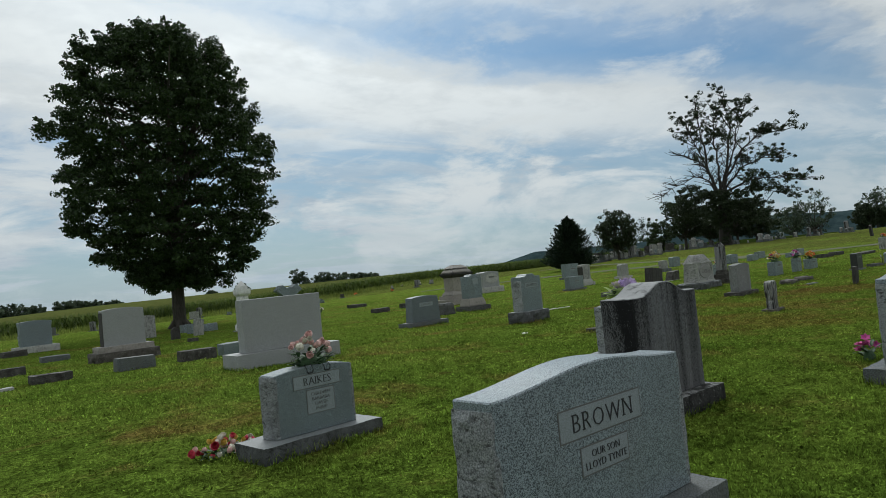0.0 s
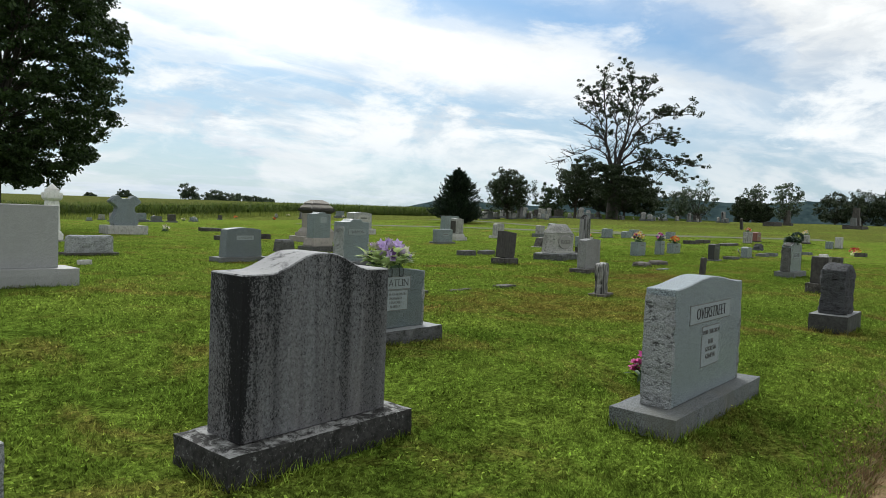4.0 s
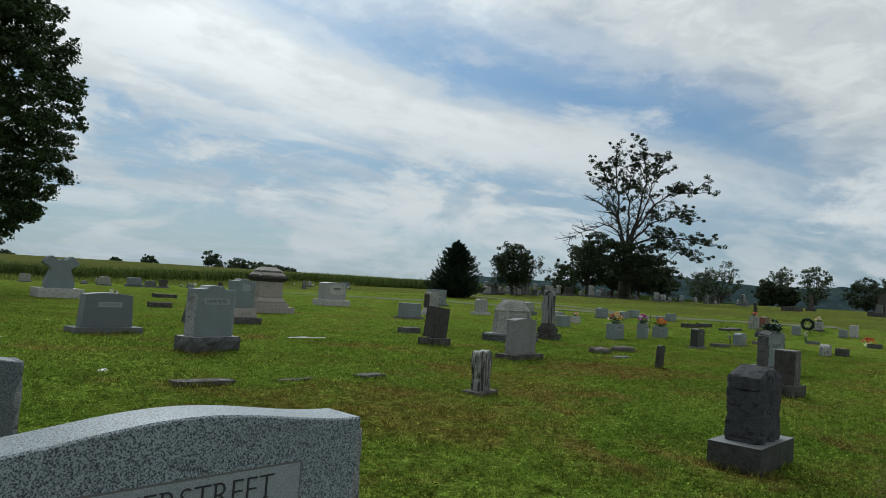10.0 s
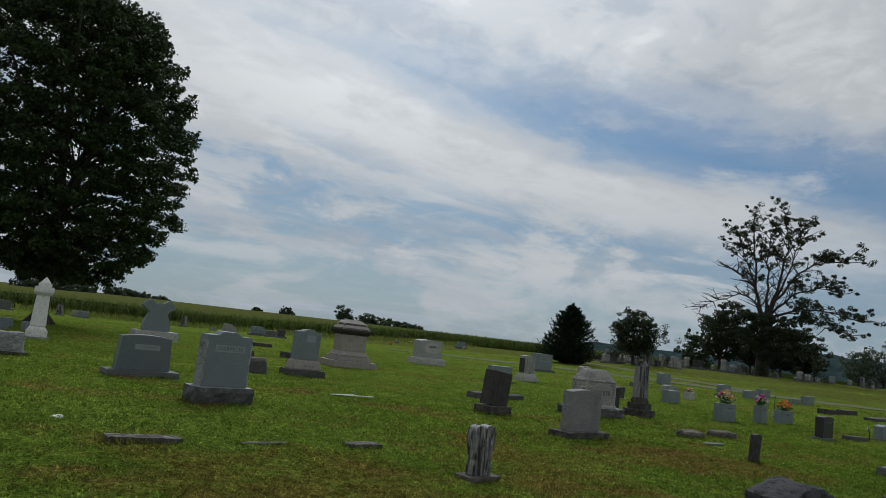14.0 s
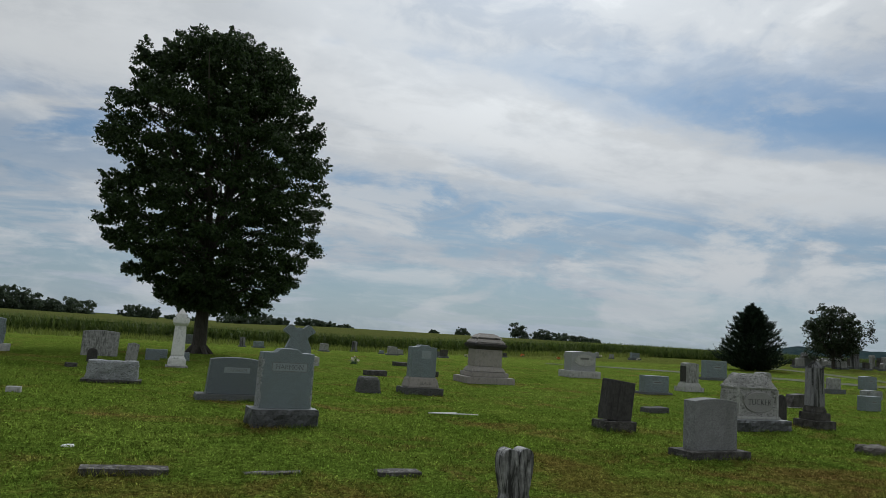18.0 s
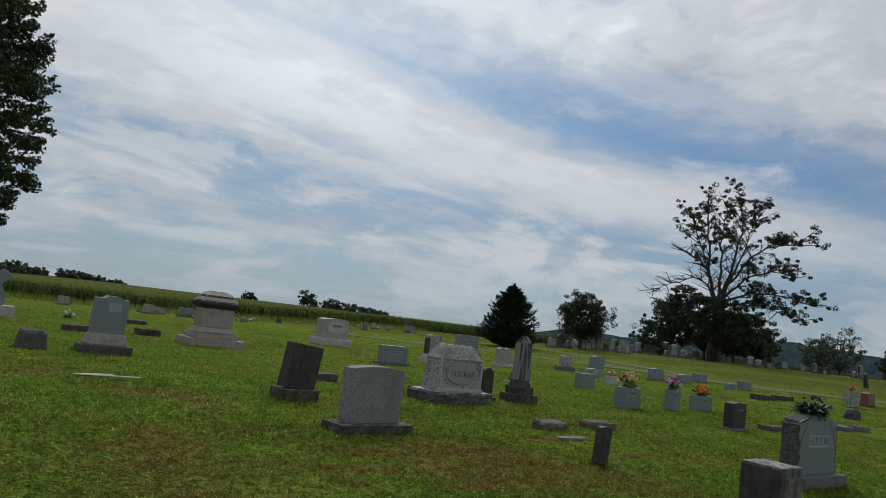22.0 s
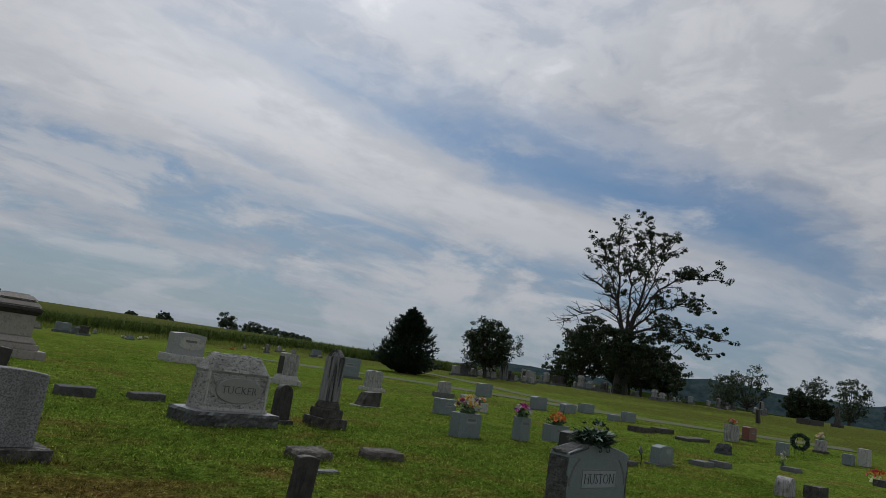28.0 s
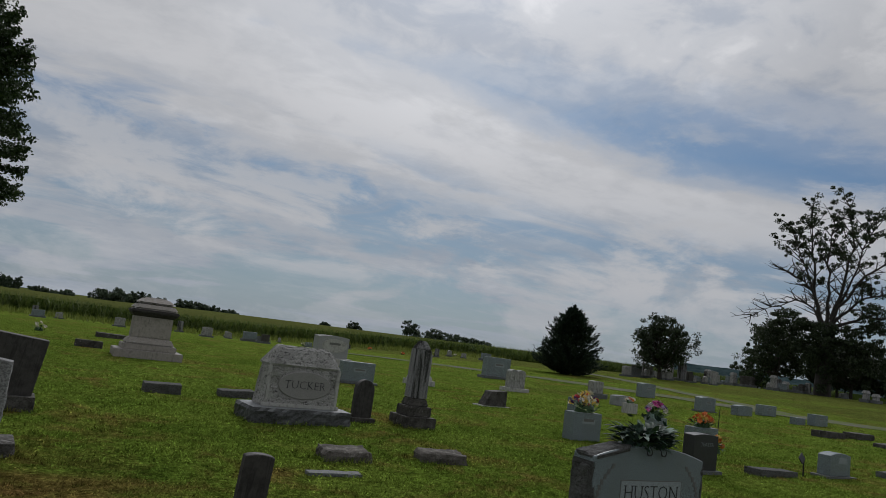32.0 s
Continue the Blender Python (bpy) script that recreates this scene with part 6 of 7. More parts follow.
maple(11.9, 31.4, 13.75)
thin_tree(79.7, 38.7, 19.0)
conifer(50.4, 39.0, 4.9, 5.2)
bare_shrub(0.88, 17.3, 2.4)
broad_tree(63.1, 42.45, 5.4, 5.4, SNAG_LEAF, "small round-headed young maple tree beside the lane", 21, 0.22, 40, 44, 0.15, 0.15, 0.84)
x, y = at_az(32.3, 106)
broad_tree(x, y, 5.5, 5.2, MAPLE_LEAF, "small dark bushy tree beside an old tree", 23, 0.12, 20, 70, 0.17, 0.16)
for i, (az, d, h, w) in enumerate(((30.4, 90, 7.6, 5.2), (28.4, 99, 6.4, 6.4), (26.4, 95, 6.4, 6.5), (25.0, 97, 5.0, 6.0), (27.4, 103, 6.0, 7.0))):
    x, y = at_az(az, d)
    broad_tree(x, y, h, w, DARK_LEAF, "dark spreading cedar in the grove round the old tree", 30 + i, 0.24, 26, 52, 0.20, 0.15)
for i, (az, d, h, w, f) in enumerate(((21.9, 175, 8.6, 7.5, 0.16), (20.4, 178, 10.4, 8.5, 0.13), (17.2, 150, 5.4, 5.0, 0.06), (16.4, 178, 9.8, 7.0, 0.14), (15.8, 150, 4.6, 4.2, 0.06), (14.2, 170, 9.4, 7.2, 0.14), (10.9, 185, 8.0, 9.0, 0.05), (9.2, 180, 8.0, 9.0, 0.05), (7.4, 178, 8.8, 8.0, 0.1), (5.0, 180, 7.5, 8.5, 0.1), (2.0, 175, 8.5, 8.0, 0.1), (-3, 170, 8, 8.5, 0.1))):
    x, y = at_az(az, d)
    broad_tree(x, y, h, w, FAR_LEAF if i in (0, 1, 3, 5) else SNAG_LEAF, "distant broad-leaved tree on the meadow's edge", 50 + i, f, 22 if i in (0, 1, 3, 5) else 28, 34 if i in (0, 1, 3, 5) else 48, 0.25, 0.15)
# trees beyond the corn
CORN_TREES = [(94.4 + 1.15 * i, 262, (6.0, 5.0, 5.6, 7.6, 9.4, 11.4, 12.0, 9.0, 4.0, 3.4, 3.0, 3.0)[i], 11.5) for i in range(12)]
CORN_TREES += [(90.6, 268, 5.6, 9), (89.4, 268, 4.6, 8), (87.6, 280, 2.6, 10), (86, 285, 2.6, 10), (83.6, 285, 5.0, 10), (82.3, 285, 5.6, 11), (81.0, 288, 5.2, 11), (79.8, 288, 3.8, 8), (78.0, 290, 4.0, 8), (77.0, 290, 3.6, 9), (75.8, 292, 2.6, 9), (74.6, 295, 2.2, 9), (67.6, 330, 2.2, 6), (65.3, 330, 4.4, 8), (60.7, 330, 8.6, 12), (58.9, 330, 5.2, 12), (57.4, 335, 4.8, 13), (56.0, 340, 4.0, 12), (54.9, 340, 3.2, 10)]
for i, (az, d, h, w) in enumerate(CORN_TREES):
    x, y = at_az(az, d)
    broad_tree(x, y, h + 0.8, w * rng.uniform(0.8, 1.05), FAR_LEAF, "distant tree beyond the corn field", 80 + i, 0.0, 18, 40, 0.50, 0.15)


# ---- flowers ----
def blossom_mesh(name, size, material, petals=6, cup=0.5):
    """A silk flower: two whorls of cupped petals."""
    bm = bmesh.new()
    for ring, (rr, up) in enumerate(((1.0, cup), (0.62, cup * 1.7))):
        for k in range(petals):
            a = 2 * math.pi * (k + 0.5 * ring) / petals
            d, s = Vector((math.cos(a), math.sin(a), 0)), Vector((-math.sin(a), math.cos(a), 0))
            l = size * rr
            p = [Vector((0, 0, 0)), d * l * 0.55 + s * l * 0.34 + Vector((0, 0, l * up * 0.5)), d * l + Vector((0, 0, l * up * 0.8)), d * l * 0.55 - s * l * 0.34 + Vector((0, 0, l * up * 0.5))]
            bm.faces.new([bm.verts.new(q) for q in p])
    me = bpy.data.meshes.new(name)
    bm.to_mesh(me)
    bm.free()
    me.materials.append(material)
    return me


def rosebud_mesh(name, size, material):
    """A half-open rose: a cup of overlapping petals round a tight heart."""
    bm = bmesh.new()
    for ring, (rr, top) in enumerate(((1.0, 1.25), (0.72, 1.5), (0.42, 1.6))):
        for k in range(5):
            a0 = 2 * math.pi * (k + 0.37 * ring) / 5
            rows = []
            for j, (r, z) in enumerate(((0.35, 0.0), (0.95, 0.45), (0.92, 0.95), (1.05 - 0.1 * ring, 1.0))):
                row = []
                for i in range(4):
                    a = a0 + (i / 3 - 0.5) * 1.75
                    lip = 1 - 0.16 * (abs(i / 3 - 0.5) * 2) ** 2
                    row.append(bm.verts.new((size * rr * r * math.cos(a), size * rr * r * math.sin(a), size * top * z * lip)))
                rows.append(row)
            for p, q in zip(rows, rows[1:]):
                for i in range(3):
                    bm.faces.new((p[i], p[i + 1], q[i + 1], q[i]))
    me = bpy.data.meshes.new(name)
    bm.to_mesh(me)
    bm.free()
    me.materials.append(material)
    return me


def leaf_blade(name, length, width, material):
    bm = bmesh.new()
    rows = []
    for i in range(5):
        f = i / 4
        w = width * math.sin(math.pi * (0.12 + 0.86 * f)) * 0.5
        z = length * (0.35 * f - 0.55 * f * f)
        rows.append((bm.verts.new((length * f, -w, z)), bm.verts.new((length * f, 0, z - w * 0.3)), bm.verts.new((length * f, w, z))))
    for r, s in zip(rows, rows[1:]):
        bm.faces.new((r[0], s[0], s[1], r[1]))
        bm.faces.new((r[1], s[1], s[2], r[2]))
    me = bpy.data.meshes.new(name)
    bm.to_mesh(me)
    bm.free()
    me.materials.append(material)
    return me


FLOWERS = {}


def bouquet(x, y, z, label, cols, leaves, n, spread, size, seed, up=0.6, nleaf=None, name="flower_arrangement", wires=False, lens=0.14, deep=0.6, rose=False, drop=0.03):
    """Silk blossoms and leaves massed on a foam saddle."""
    rnd = random.Random(seed)
    root = thing(name, x, y, label, "flowers", "grave flowers", z=z)
    for i in range(n):
        a, f = rnd.uniform(0, 2 * math.pi), math.sqrt(rnd.random())
        col = cols[i % len(cols)]
        key = (col.name, round(size, 3), rose)
        if key not in FLOWERS:
            FLOWERS[key] = rosebud_mesh("blossom", size, col) if rose else blossom_mesh("blossom", size, col)
        ob = part("blossom", FLOWERS[key], col, root)
        h = spread * up * (1.12 - 0.62 * f * f) + rnd.uniform(-0.02, 0.03)
        ob.matrix_basis = pose(spread * f * math.cos(a), spread * deep * f * math.sin(a), h, -50 * f * math.sin(a) + 38, 55 * f * math.cos(a), rnd.uniform(0, 360)) @ Matrix.Scale(rnd.uniform(0.75, 1.2), 4)
    for i in range(nleaf or n):
        a = rnd.uniform(0, 2 * math.pi)
        mat = leaves[i % len(leaves)]
        key = (mat.name, lens)
        if key not in FLOWERS:
            FLOWERS[key] = leaf_blade("leaf", lens, lens * (0.62 if mat is LEAF_PALE else 0.40), mat)
        ob = part("leaf", FLOWERS[key], mat, root)
        r = spread * rnd.uniform(0.1, 0.85)
        ob.matrix_basis = pose(r * math.cos(a), r * deep * math.sin(a), spread * up * rnd.uniform(0.05, 0.62), 0, -rnd.uniform(0, 50), math.degrees(a) + rnd.uniform(-40, 40))
    bm = bmesh.new()
    bmesh.ops.create_icosphere(bm, subdivisions=2, radius=1)
    for v in bm.verts:
        v.co = Vector((v.co.x * spread * 0.75, v.co.y * spread * deep * 0.6, max(0.0, v.co.z) * spread * up * 0.55))
        v.co *= 1 + 0.15 * bump_noise(v.co, 30)
    part("foam_saddle", bm, leaves[0], root)
    if wires:
        for s in (-0.075, 0.07):
            bm = bmesh.new()
            y = -wires - 0.013
            pts = [Vector((s + 0.026, -wires + 0.02, 0.03)), Vector((s + 0.026, y, 0.0)), Vector((s + 0.025, y, 0.012 - drop)), Vector((s + 0.014, y, -drop)), Vector((s - 0.014, y, -drop)), Vector((s - 0.025, y, 0.012 - drop)), Vector((s - 0.026, y, 0.0)), Vector((s - 0.026, -wires + 0.02, 0.03))]
            tube(bm, pts, [0.003] * 8, 5)
            leg = part("wire_leg", bm, WIRE, root, "bent black wire leg")
            bm = bmesh.new()
            tube(bm, [p + Vector((0, -0.001, 0)) for p in pts[2:6]], [0.0055] * 4, 6)
            part("rubber_sleeve", bm, INK, leg)
    return root


def gz(x, y, h):
    return ground_z(x, y) + h


bouquet(2.68, 4.58, gz(2.7, 4.58, 0.585), "bouquet of pale pink silk roses on top of a headstone", (PINK, PINK, PINK, CREAM), (LEAF_SILK,), 20, 0.18, 0.026, 1, 1.0, 70, wires=0.10, lens=0.085, rose=True)
bouquet(2.16, 4.98, gz(2.1, 4.98, -0.02), "red, pink and yellow silk flowers lying by a headstone's base", (ROSE, PINK, CREAM, ROSE, PINK, CREAM, YELLOW), (LEAF_SILK,), 56, 0.25, 0.024, 2, 0.50, 60, lens=0.08, rose=True)
bouquet(6.96, 4.66, gz(6.96, 4.66, 0.665), "purple lilies with pale leaves on top of a headstone", (PURPLE, CREAM, PURPLE, CREAM, PURPLE, VIOLET), (LEAF_SILK, LEAF_PALE, LEAF_PALE, LEAF_PALE), 46, 0.25, 0.055, 3, 0.80, 120, wires=0.116, lens=0.135, drop=0.068)
bouquet(7.40, 2.32, gz(7.2, 2.2, 0.0), "magenta silk flowers behind a headstone", (MAGENTA,), (LEAF_SILK,), 12, 0.13, 0.05, 4, 1.3, 10)
bouquet(22.15, 4.85, gz(22.1, 4.85, 0.87), "dark green artificial pine spray over a headstone", (PINE_SILK, PINE_GREY, PINE_SILK, PINE_SILK), (PINE_SILK, PINE_SILK, LEAF_SILK, PINE_GREY), 12, 0.29, 0.035, 5, 0.72, 300, wires=0.122, lens=0.115)
bouquet(27.55, 11.53, gz(27.6, 11.53, 0.52), "yellow and dark red flowers on a low headstone", (YELLOW, CREAM, YELLOW, ROSE, CREAM, YELLOW, VIOLET), (LEAF_SILK, LEAF_SILK, LEAF_PALE), 58, 0.33, 0.060, 6, 1.0, 60)
bouquet(29.5, 11.5, gz(29.5, 11.5, 0.54), "purple and pink flowers on a narrow headstone", (MAGENTA, MAGENTA, VIOLET, PURPLE, CREAM), (LEAF_SILK,), 50, 0.27, 0.057, 7, 1.0, 50)
bouquet(30.86, 11.46, gz(30.86, 11.46, 0.41), "orange flowers on a low headstone", (ORANGE, ORANGE, YELLOW), (LEAF_SILK,), 50, 0.32, 0.060, 8, 0.75, 50)
bouquet(27.85, 8.7, gz(27.85, 8.7, 0.30), "yellow flowers beside a black headstone", (YELLOW, ORANGE), (LEAF_SILK,), 16, 0.14, 0.055, 9, 1.7, 14)
bouquet(43.7, 12.3, gz(43.7, 12.3, 0.62), "orange and pink flowers on a pale headstone", (ORANGE, PINK), (LEAF_SILK,), 20, 0.26, 0.07, 10, 0.8, 14)
bouquet(46.4, 9.9, gz(46.4, 9.9, 0.48), "cream flowers on a pale headstone", (CREAM, CREAM, YELLOW), (LEAF_SILK,), 20, 0.28, 0.08, 11, 0.8, 12)
bouquet(36.8, 8.0, gz(36.8, 8.0, 0.0), "white flowers in a low dark vase", (CREAM,), (LEAF_SILK,), 12, 0.12, 0.06, 12, 3.2, 8)
bouquet(38.3, 6.1, gz(38.3, 6.1, 0.0), "yellow and orange flowers on the grass", (ORANGE, YELLOW, ROSE), (LEAF_PALE,), 26, 0.40, 0.08, 13, 0.7, 14)
bouquet(34.9, 17.6, gz(34.9, 17.6, 0.30), "cream and orange flowers on a small marker", (CREAM, ORANGE), (LEAF_SILK,), 14, 0.2, 0.07, 14, 0.8, 10)
root = thing("flat_marker", 34.9, 17.6, "small pale marker block under flowers", "grave marker", "low grave markers")
part("slab", block(0.4, 0.3, 0.32, 0, 0.006, 0.1), CONCRETE, root)
bouquet(18.15, 29.7, gz(18.15, 29.7, 0.0), "white flowers on the grass", (CREAM,), (LEAF_SILK,), 12, 0.2, 0.06, 15, 1.3, 14)

# wreath on its stand
root = thing("wreath", 42.75, 9.5, "dark round wreath on a thin wire stand", "wreath", "grave flowers", rz=-70)
cs = [(0.24 * math.cos(a), 0, 0.50 + 0.24 * math.sin(a)) for a in np.linspace(0, 2 * math.pi, 26)]
part("ring", leaf_mesh("ring", cs, [0.08] * 26, 40, 0.06, PINE_SILK, 1.0, 4), PINE_SILK, root)
for s in (-1, 1):
    bm = bmesh.new()
    tube(bm, [Vector((0.08 * s, 0.05, 0.6)), Vector((0.16 * s, 0.08, 0.0))], [0.008, 0.008], 5)
    part("stand_leg", bm, WIRE, root)

# small plaque on a stake
root = thing("grave_plaque", 29.98, 8.55, "small dark plaque tilted on a black stake", "plaque")
bm = bmesh.new()
tube(bm, [Vector((0, 0, -0.05)), Vector((0, 0, 0.28))], [0.012, 0.012], 6)
part("stake", bm, WIRE, root)
ob = part("plate", block(0.20, 0.015, 0.13, 0.0, bevel=0.004), WIRE, root)
ob.matrix_basis = pose(0, 0, 0.26, -25, -25, 20)

# bent piece of white plastic lying in the grass
root = thing("plastic_strip", 15.45, 12.7, "bent white plastic strip lying on the lawn", "litter")
for r, l in ((-7, 0.98), (9, 0.62)):
    bm = block(l, 0.036, 0.016, 0.01, bevel=0.005, x0=l / 2)
    ob = part("strip_arm", bm, WHITE_PLASTIC, root)
    ob.matrix_basis = pose(-0.45, 0, 0.01, 0, 0, r)
root = thing("paper_scrap", 9.44, 8.52, "crumpled scrap of white paper on the lawn", "litter")
part("sheet", block(0.12, 0.08, 0.03, 0, 0.008, 0.02, wear=0.012), WHITE_PLASTIC, root)

# grave cross rod with a vase near the lane
root = thing("grave_stake", 33.6, 13.2, "thin dark metal stake with a small vase", "stake")
bm = bmesh.new()
tube(bm, [Vector((0, 0, 0)), Vector((0.03, 0, 0.75))], [0.015, 0.008], 6)
part("rod", bm, WIRE, root)
part("vase", block(0.07, 0.07, 0.16, 0.0, top_in=-0.01, bevel=0.01, x0=-0.08), CONCRETE, root)

# family monument far down the meadow
root = thing("monument", 77.5, 12.6, "distant dark family monument with a central column", "monument", sink=0.05)
part("base", block(3.2, 1.6, 0.35, 0, 0.02, 0.3), BASE_DARK, root)
part("column", block(0.62, 0.62, 1.7, 0.35, top_in=0.05), BASE_DARK, root)
for s in (-1, 1):
    part("side_stone", block(0.8, 0.5, 0.75, 0.35, top_in=0.05, x0=s * 1.05), BASE_GREY, root)
root = thing("foot_post", 62.0, 18.2, "thin leaning dark post", "post", tilt=(0, -14))
part("post", block(0.34, 0.2, 0.9, 0, top_in=0.03), MARBLE_DARK, root)
root = thing("obelisk", 90.0, 21.5, "distant small dark obelisk", "monument")
part("base", block(0.9, 0.9, 0.3, 0), BASE_DARK, root)
part("shaft", block(0.5, 0.5, 1.5, 0.3, top_in=0.15), BASE_DARK, root)

# ---- the crowded far part of the cemetery ----
FAR = []
for k, m, w, h in (("round", MARBLE_OLD, 0.50, 0.80), ("flat", GRANITE_COOL, 1.0, 0.7), ("low", MARBLE_OLD, 0.9, 0.9), ("gable", MARBLE_STREAK, 0.6, 1.2), ("flat", BASE_DARK, 0.7, 0.8), ("low", BASE_GREY, 1.1, 0.65)):
    root, die, bh = marker(96 + len(FAR) * 2.2, 52 + len(FAR), w, h, 0.3, k, m, "distant old headstone among many in the far rows", (w + 0.3, 0.5, 0.18), BASE_GREY)
    FAR.append(root)
rnd = random.Random(17)
spots = []
for i in range(115):
    if i < 70:
        az, d = rnd.uniform(29.5, 43), rnd.uniform(74, 125)
        if 40.2 < az < 43:
            az -= 3
    elif i < 95:
        az, d = rnd.uniform(19, 30), rnd.uniform(82, 110)
    else:
        az, d = rnd.uniform(33.2, 41), rnd.uniform(68, 76)
    spots.append(at_az(az, d, 8, 0))
spots = spots[:62] + spots[70:]
for i in range(14):
    xx = rnd.uniform(30, 66)
    spots.append((xx, field_y(xx) - rnd.uniform(4, 16)))
for i in range(9):
    xx = rnd.uniform(12, 40)
    spots.append((xx, field_y(xx) - rnd.uniform(6, 22)))
for x, y in spots:
    copy_thing(FAR[rnd.randrange(len(FAR))], pose(x, y, ground_z(x, y) - 0.03, 0, rnd.uniform(-3, 3), rnd.uniform(-6, 6)) @ Matrix.Scale(rnd.choice((0.5, 0.65, 0.8, 0.95, 1.25)), 4))
# taller monuments in the shade of the old tree
for i, (az, d, h) in enumerate(((32.6, 84, 1.9), (31.6, 86, 1.6), (30.0, 80, 2.0), (29.4, 82, 1.4), (28.6, 84, 1.3), (25.0, 80, 1.5), (24.5, 80, 1.2), (20.9, 95, 1.3), (34.5, 90, 2.2), (36.6, 80, 1.5))):
    x, y = at_az(az, d)
    h *= 0.68
    root = thing("monument", x, y, "distant weathered marble monument in the tree's shade", "monument", "far monuments", sink=0.05)
    m = MARBLE_OLD if i % 3 != 1 else BASE_DARK
    part("base", block(0.8, 0.7, 0.3, 0, 0.01, 0.2), BASE_GREY, root)
    part("shaft", block(0.46, 0.42, h - 0.55, 0.3, top_in=0.04), m, root)
    part("cap", block(0.56, 0.52, 0.25, h - 0.25, top_in=0.10), m, root)
for i in range(8):
    xx = rnd.uniform(36, 66)
    yy = field_y(xx) - rnd.uniform(4, 14)
    bouquet(xx, yy, ground_z(xx, yy) - 0.02, "distant pale flowers on the grass", ((CREAM, CREAM, ORANGE, CREAM)[i % 4],), (LEAF_SILK,), 7, 0.24, 0.13, 40 + i, 1.0, 3, lens=0.2)


# ---- grass ----
def lawn_blades():
    """Blades thin out with the distance from the walk; they grow in tufts."""
    for n, x0, x1, far, near, h, w in ((560000, 0.5, 17, 3.0, 0.0, 0.024, 0.0068), (260000, 16, 32, 4.5, 0.0, 0.026, 0.009), (260000, 2, 32, 6.0, 3.0, 0.030, 0.012), (190000, -2, 46, 11.0, 7.0, 0.038, 0.022)):
        x = nrg.uniform(x0, x1, n)
        y = road_edge(x) + near + nrg.exponential(far, n) - 0.10
        keep = (y < 40) & (y > road_edge(x) - 0.02 + 0.09 * np.sin(x * 3.1) * np.sin(x * 1.3) + 0.05 * np.sin(x * 17.0))
        x, y = x[keep], y[keep]
        t = np.array([noise.noise(Vector((a * 2.3, b * 2.3, 0.0))) + 0.6 * noise.noise(Vector((a * 7.0, b * 7.0, 3.0))) for a, b in zip(x, y)])
        keep = nrg.uniform(-0.9, 0.7, len(x)) < t + 0.25
        blade_field("grass", x[keep], y[keep], h * (1 + 0.55 * t[keep]), w, 1.2, BLADES, "short mown green grass blades with clover", "grass", lawn_z)


def clover():
    """Small level leaves of clover and plantain among the blades."""
    n = 230000
    x = nrg.uniform(0.5, 26, n)
    y = road_edge(x) + 0.05 + nrg.exponential(4.2, n)
    t = np.array([noise.noise(Vector((a * 1.6, b * 1.6, 9.0))) + 0.7 * noise.noise(Vector((a * 5.0, b * 5.0, 2.0))) for a, b in zip(x, y)])
    keep = (t > nrg.uniform(-0.35, 0.65, n)) & (y < 26)
    x, y, t = x[keep], y[keep], t[keep]
    n = len(x)
    z = np.array([lawn_z(a, b) for a, b in zip(x, y)]) + nrg.uniform(0.008, 0.036, n)
    a = nrg.uniform(0, 2 * np.pi, n)
    s = nrg.uniform(0.0055, 0.0105, n) * (1 + 0.06 * (y - 1))
    tx, ty = nrg.normal(0, 0.45, n), nrg.normal(0, 0.45, n)
    q = []
    for k, r in ((0, 1.3), (1, 0.8), (2, 1.3), (3, 0.8)):
        dx, dy = np.cos(a + k * np.pi / 2) * s * r, np.sin(a + k * np.pi / 2) * s * r
        q.append(np.stack([x + dx, y + dy, z + dx * tx + dy * ty], -1))
    v = np.stack(q, 1).reshape(-1, 3)
    tagged(new("clover", mesh_np("clover", v, np.arange(4 * n).reshape(-1, 4), BLADES)), "small green clover leaves in the mown lawn", "clover", kind="stuff")


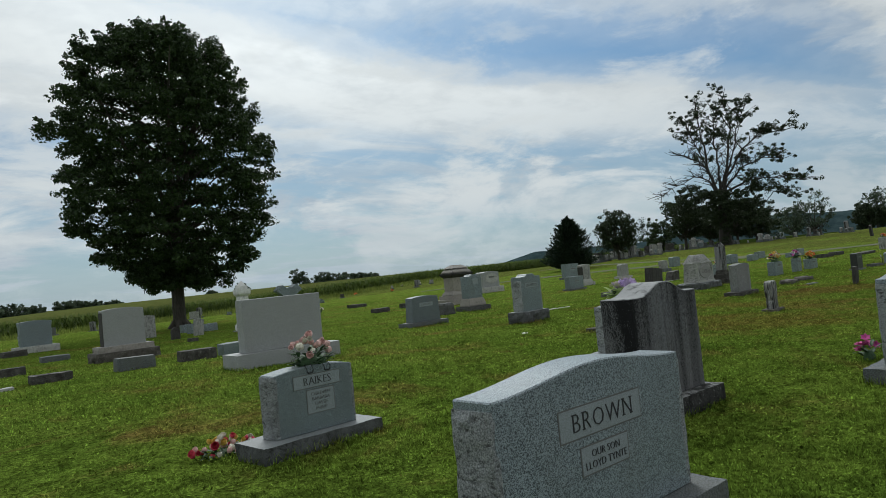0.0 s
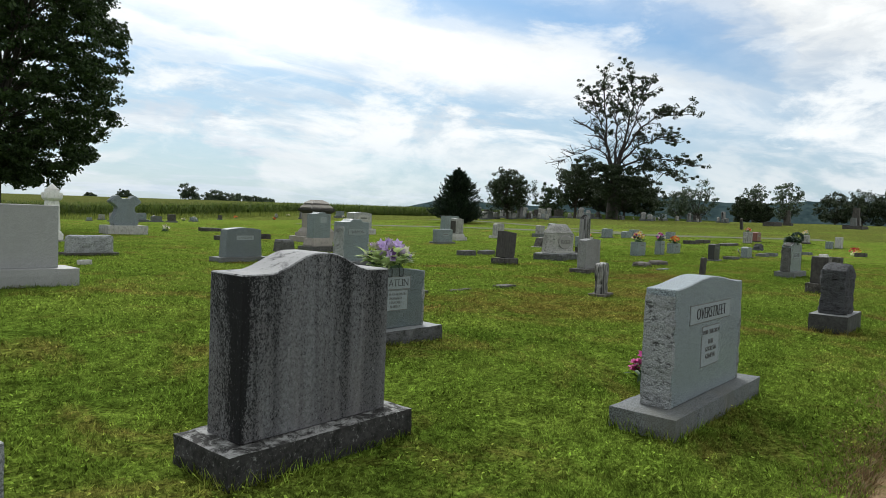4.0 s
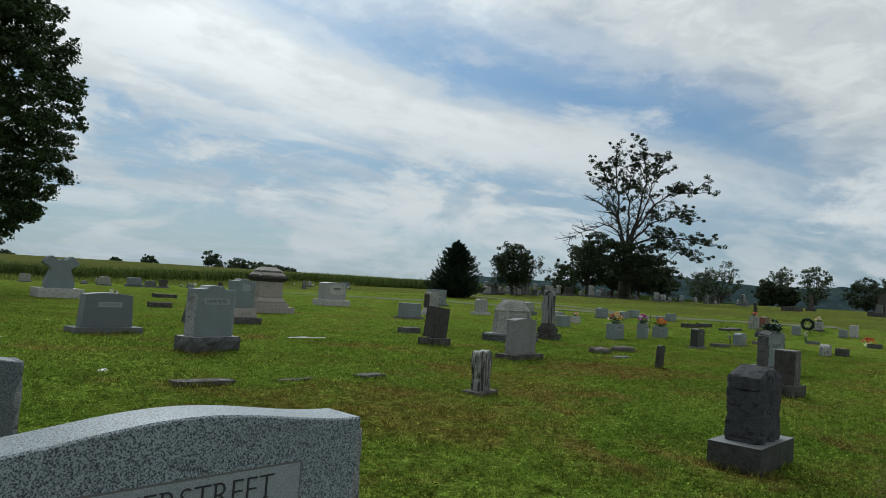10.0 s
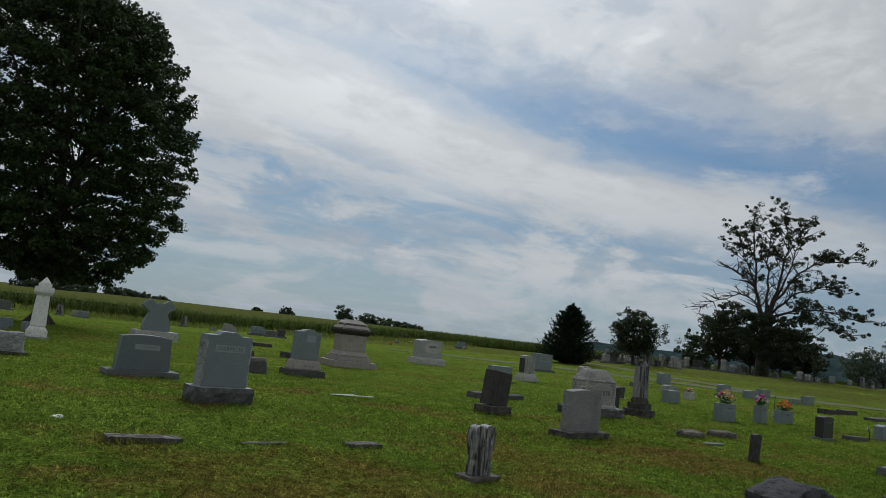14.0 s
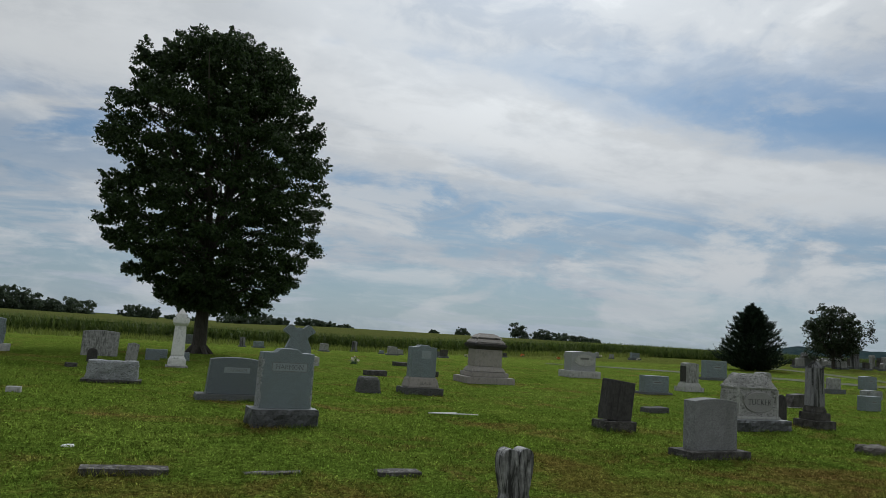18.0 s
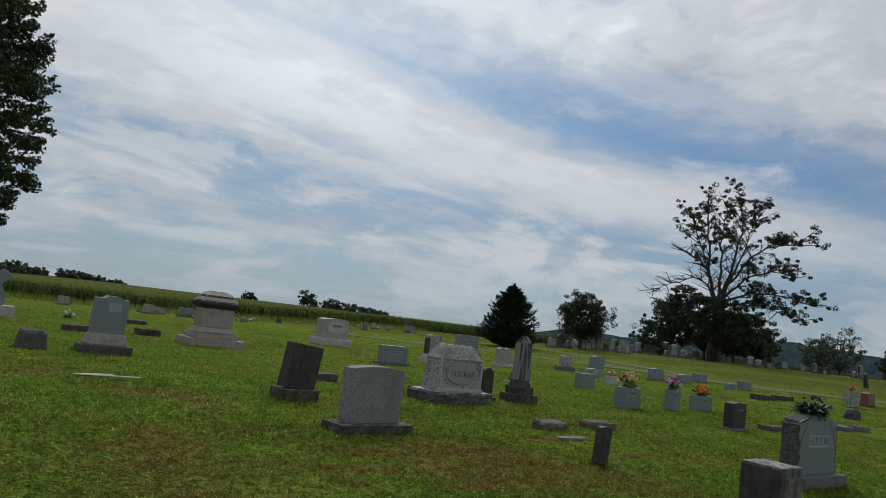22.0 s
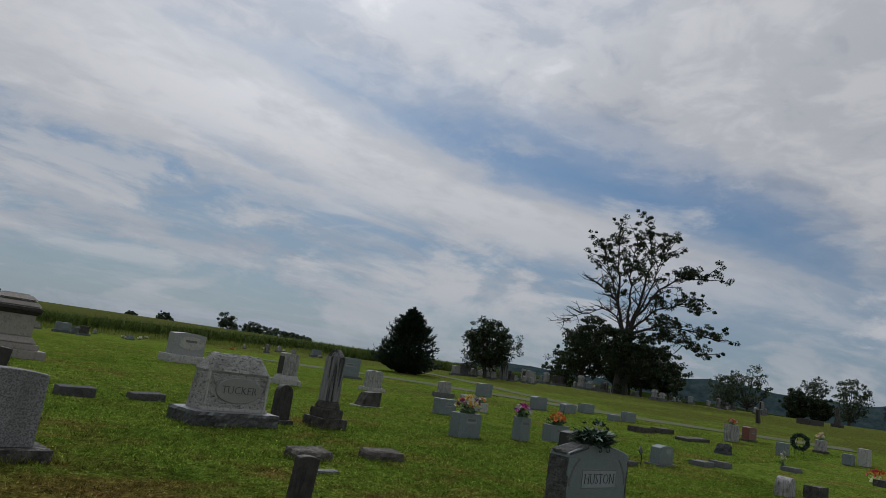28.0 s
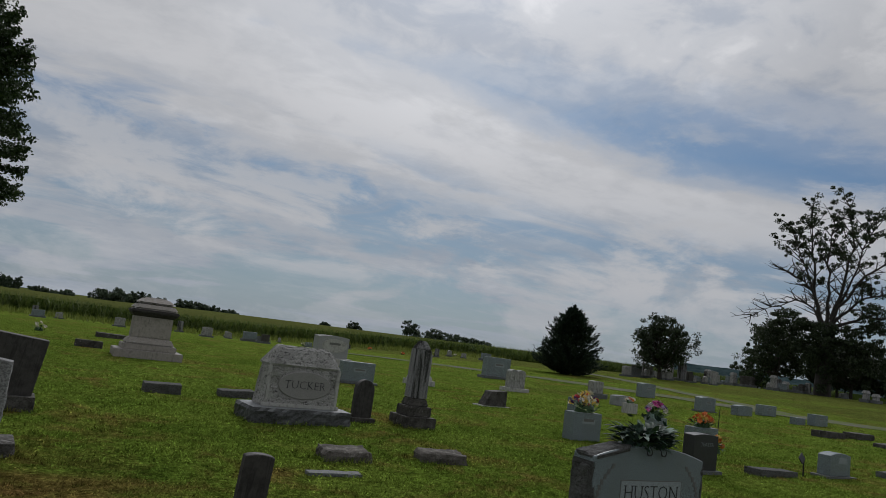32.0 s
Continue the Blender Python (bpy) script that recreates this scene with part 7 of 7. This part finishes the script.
def fringe_grass():
    """Taller untrimmed grass round the feet of the nearer stones."""
    g = np.random.default_rng(21)
    xs_, ys_ = [], []
    for cx, cy, w, d in ((2.30, 1.82, 1.50, 0.42), (2.64, 4.58, 1.03, 0.40), (4.61, 2.88, 1.12, 0.46), (6.93, 4.66, 1.19, 0.42), (6.92, 1.79, 1.56, 0.40), (12.17, 1.95, 0.86, 0.42), (12.95, 5.55, 0.38, 0.26), (17.68, 3.25, 0.46, 0.44), (10.02, 7.22, 0.72, 0.22), (12.54, 7.22, 0.46, 0.20), (11.30, 7.25, 0.55, 0.12), (11.92, 10.57, 0.94, 0.48), (5.60, 10.42, 1.81, 0.60), (17.54, 8.26, 1.12, 0.46), (17.90, 10.98, 0.64, 0.46), (21.74, 11.63, 1.60, 0.84), (24.0, 11.92, 0.60, 0.60), (22.13, 4.85, 1.24, 0.48), (19.66, 6.27, 0.225, 0.09), (21.38, 8.60, 0.60, 0.38), (22.72, 8.70, 0.62, 0.38), (11.58, 13.91, 1.31, 0.50), (16.46, 17.07, 1.02, 0.66), (9.41, 16.7, 1.15, 0.50)):
        n = int(620 * (w + d))
        side = g.uniform(0, 2 * (w + d), n)
        out = g.exponential(0.028, n) - 0.006
        x = np.where(side < w, side - w / 2, np.where(side < w + d, w / 2 + out, np.where(side < 2 * w + d, side - w - d - w / 2, -w / 2 - out)))
        y = np.where(side < w, -d / 2 - out, np.where(side < w + d, side - w - d / 2, np.where(side < 2 * w + d, d / 2 + out, side - 2 * w - d - d / 2)))
        keep = np.sin(x * 9 + cx) + np.sin(y * 13 + cy) + g.uniform(-1.2, 1.2, n) > -0.9
        xs_.append(cx + x[keep])
        ys_.append(cy + y[keep])
    x, y = np.concatenate(xs_), np.concatenate(ys_)
    blade_field("fringe_grass", x, y, 0.062 + 0.02 * np.sin(x * 3.3), 0.008, 0.7, BLADES, "taller untrimmed grass round the headstones' feet", "grass", lawn_z)


def straw():
    """Dead straw-coloured grass thinning out over the soil beside the road."""
    g = np.random.default_rng(33)
    n = 60000
    x = g.uniform(2, 34, n)
    y = road_edge(x) + g.normal(0.02, 0.11, n)
    keep = (y > road_edge(x) - 0.19) & (np.sin(x * 7.3) + np.sin(x * 2.9 + 1) + g.uniform(-2, 2, n) > -1.6)
    blade_field("dead_grass", x[keep], y[keep], 0.028, 0.009, 1.6, STRAW, "dead straw-coloured grass along the road", "grass", lawn_z)


lawn_blades()
straw()
clover()
fringe_grass()
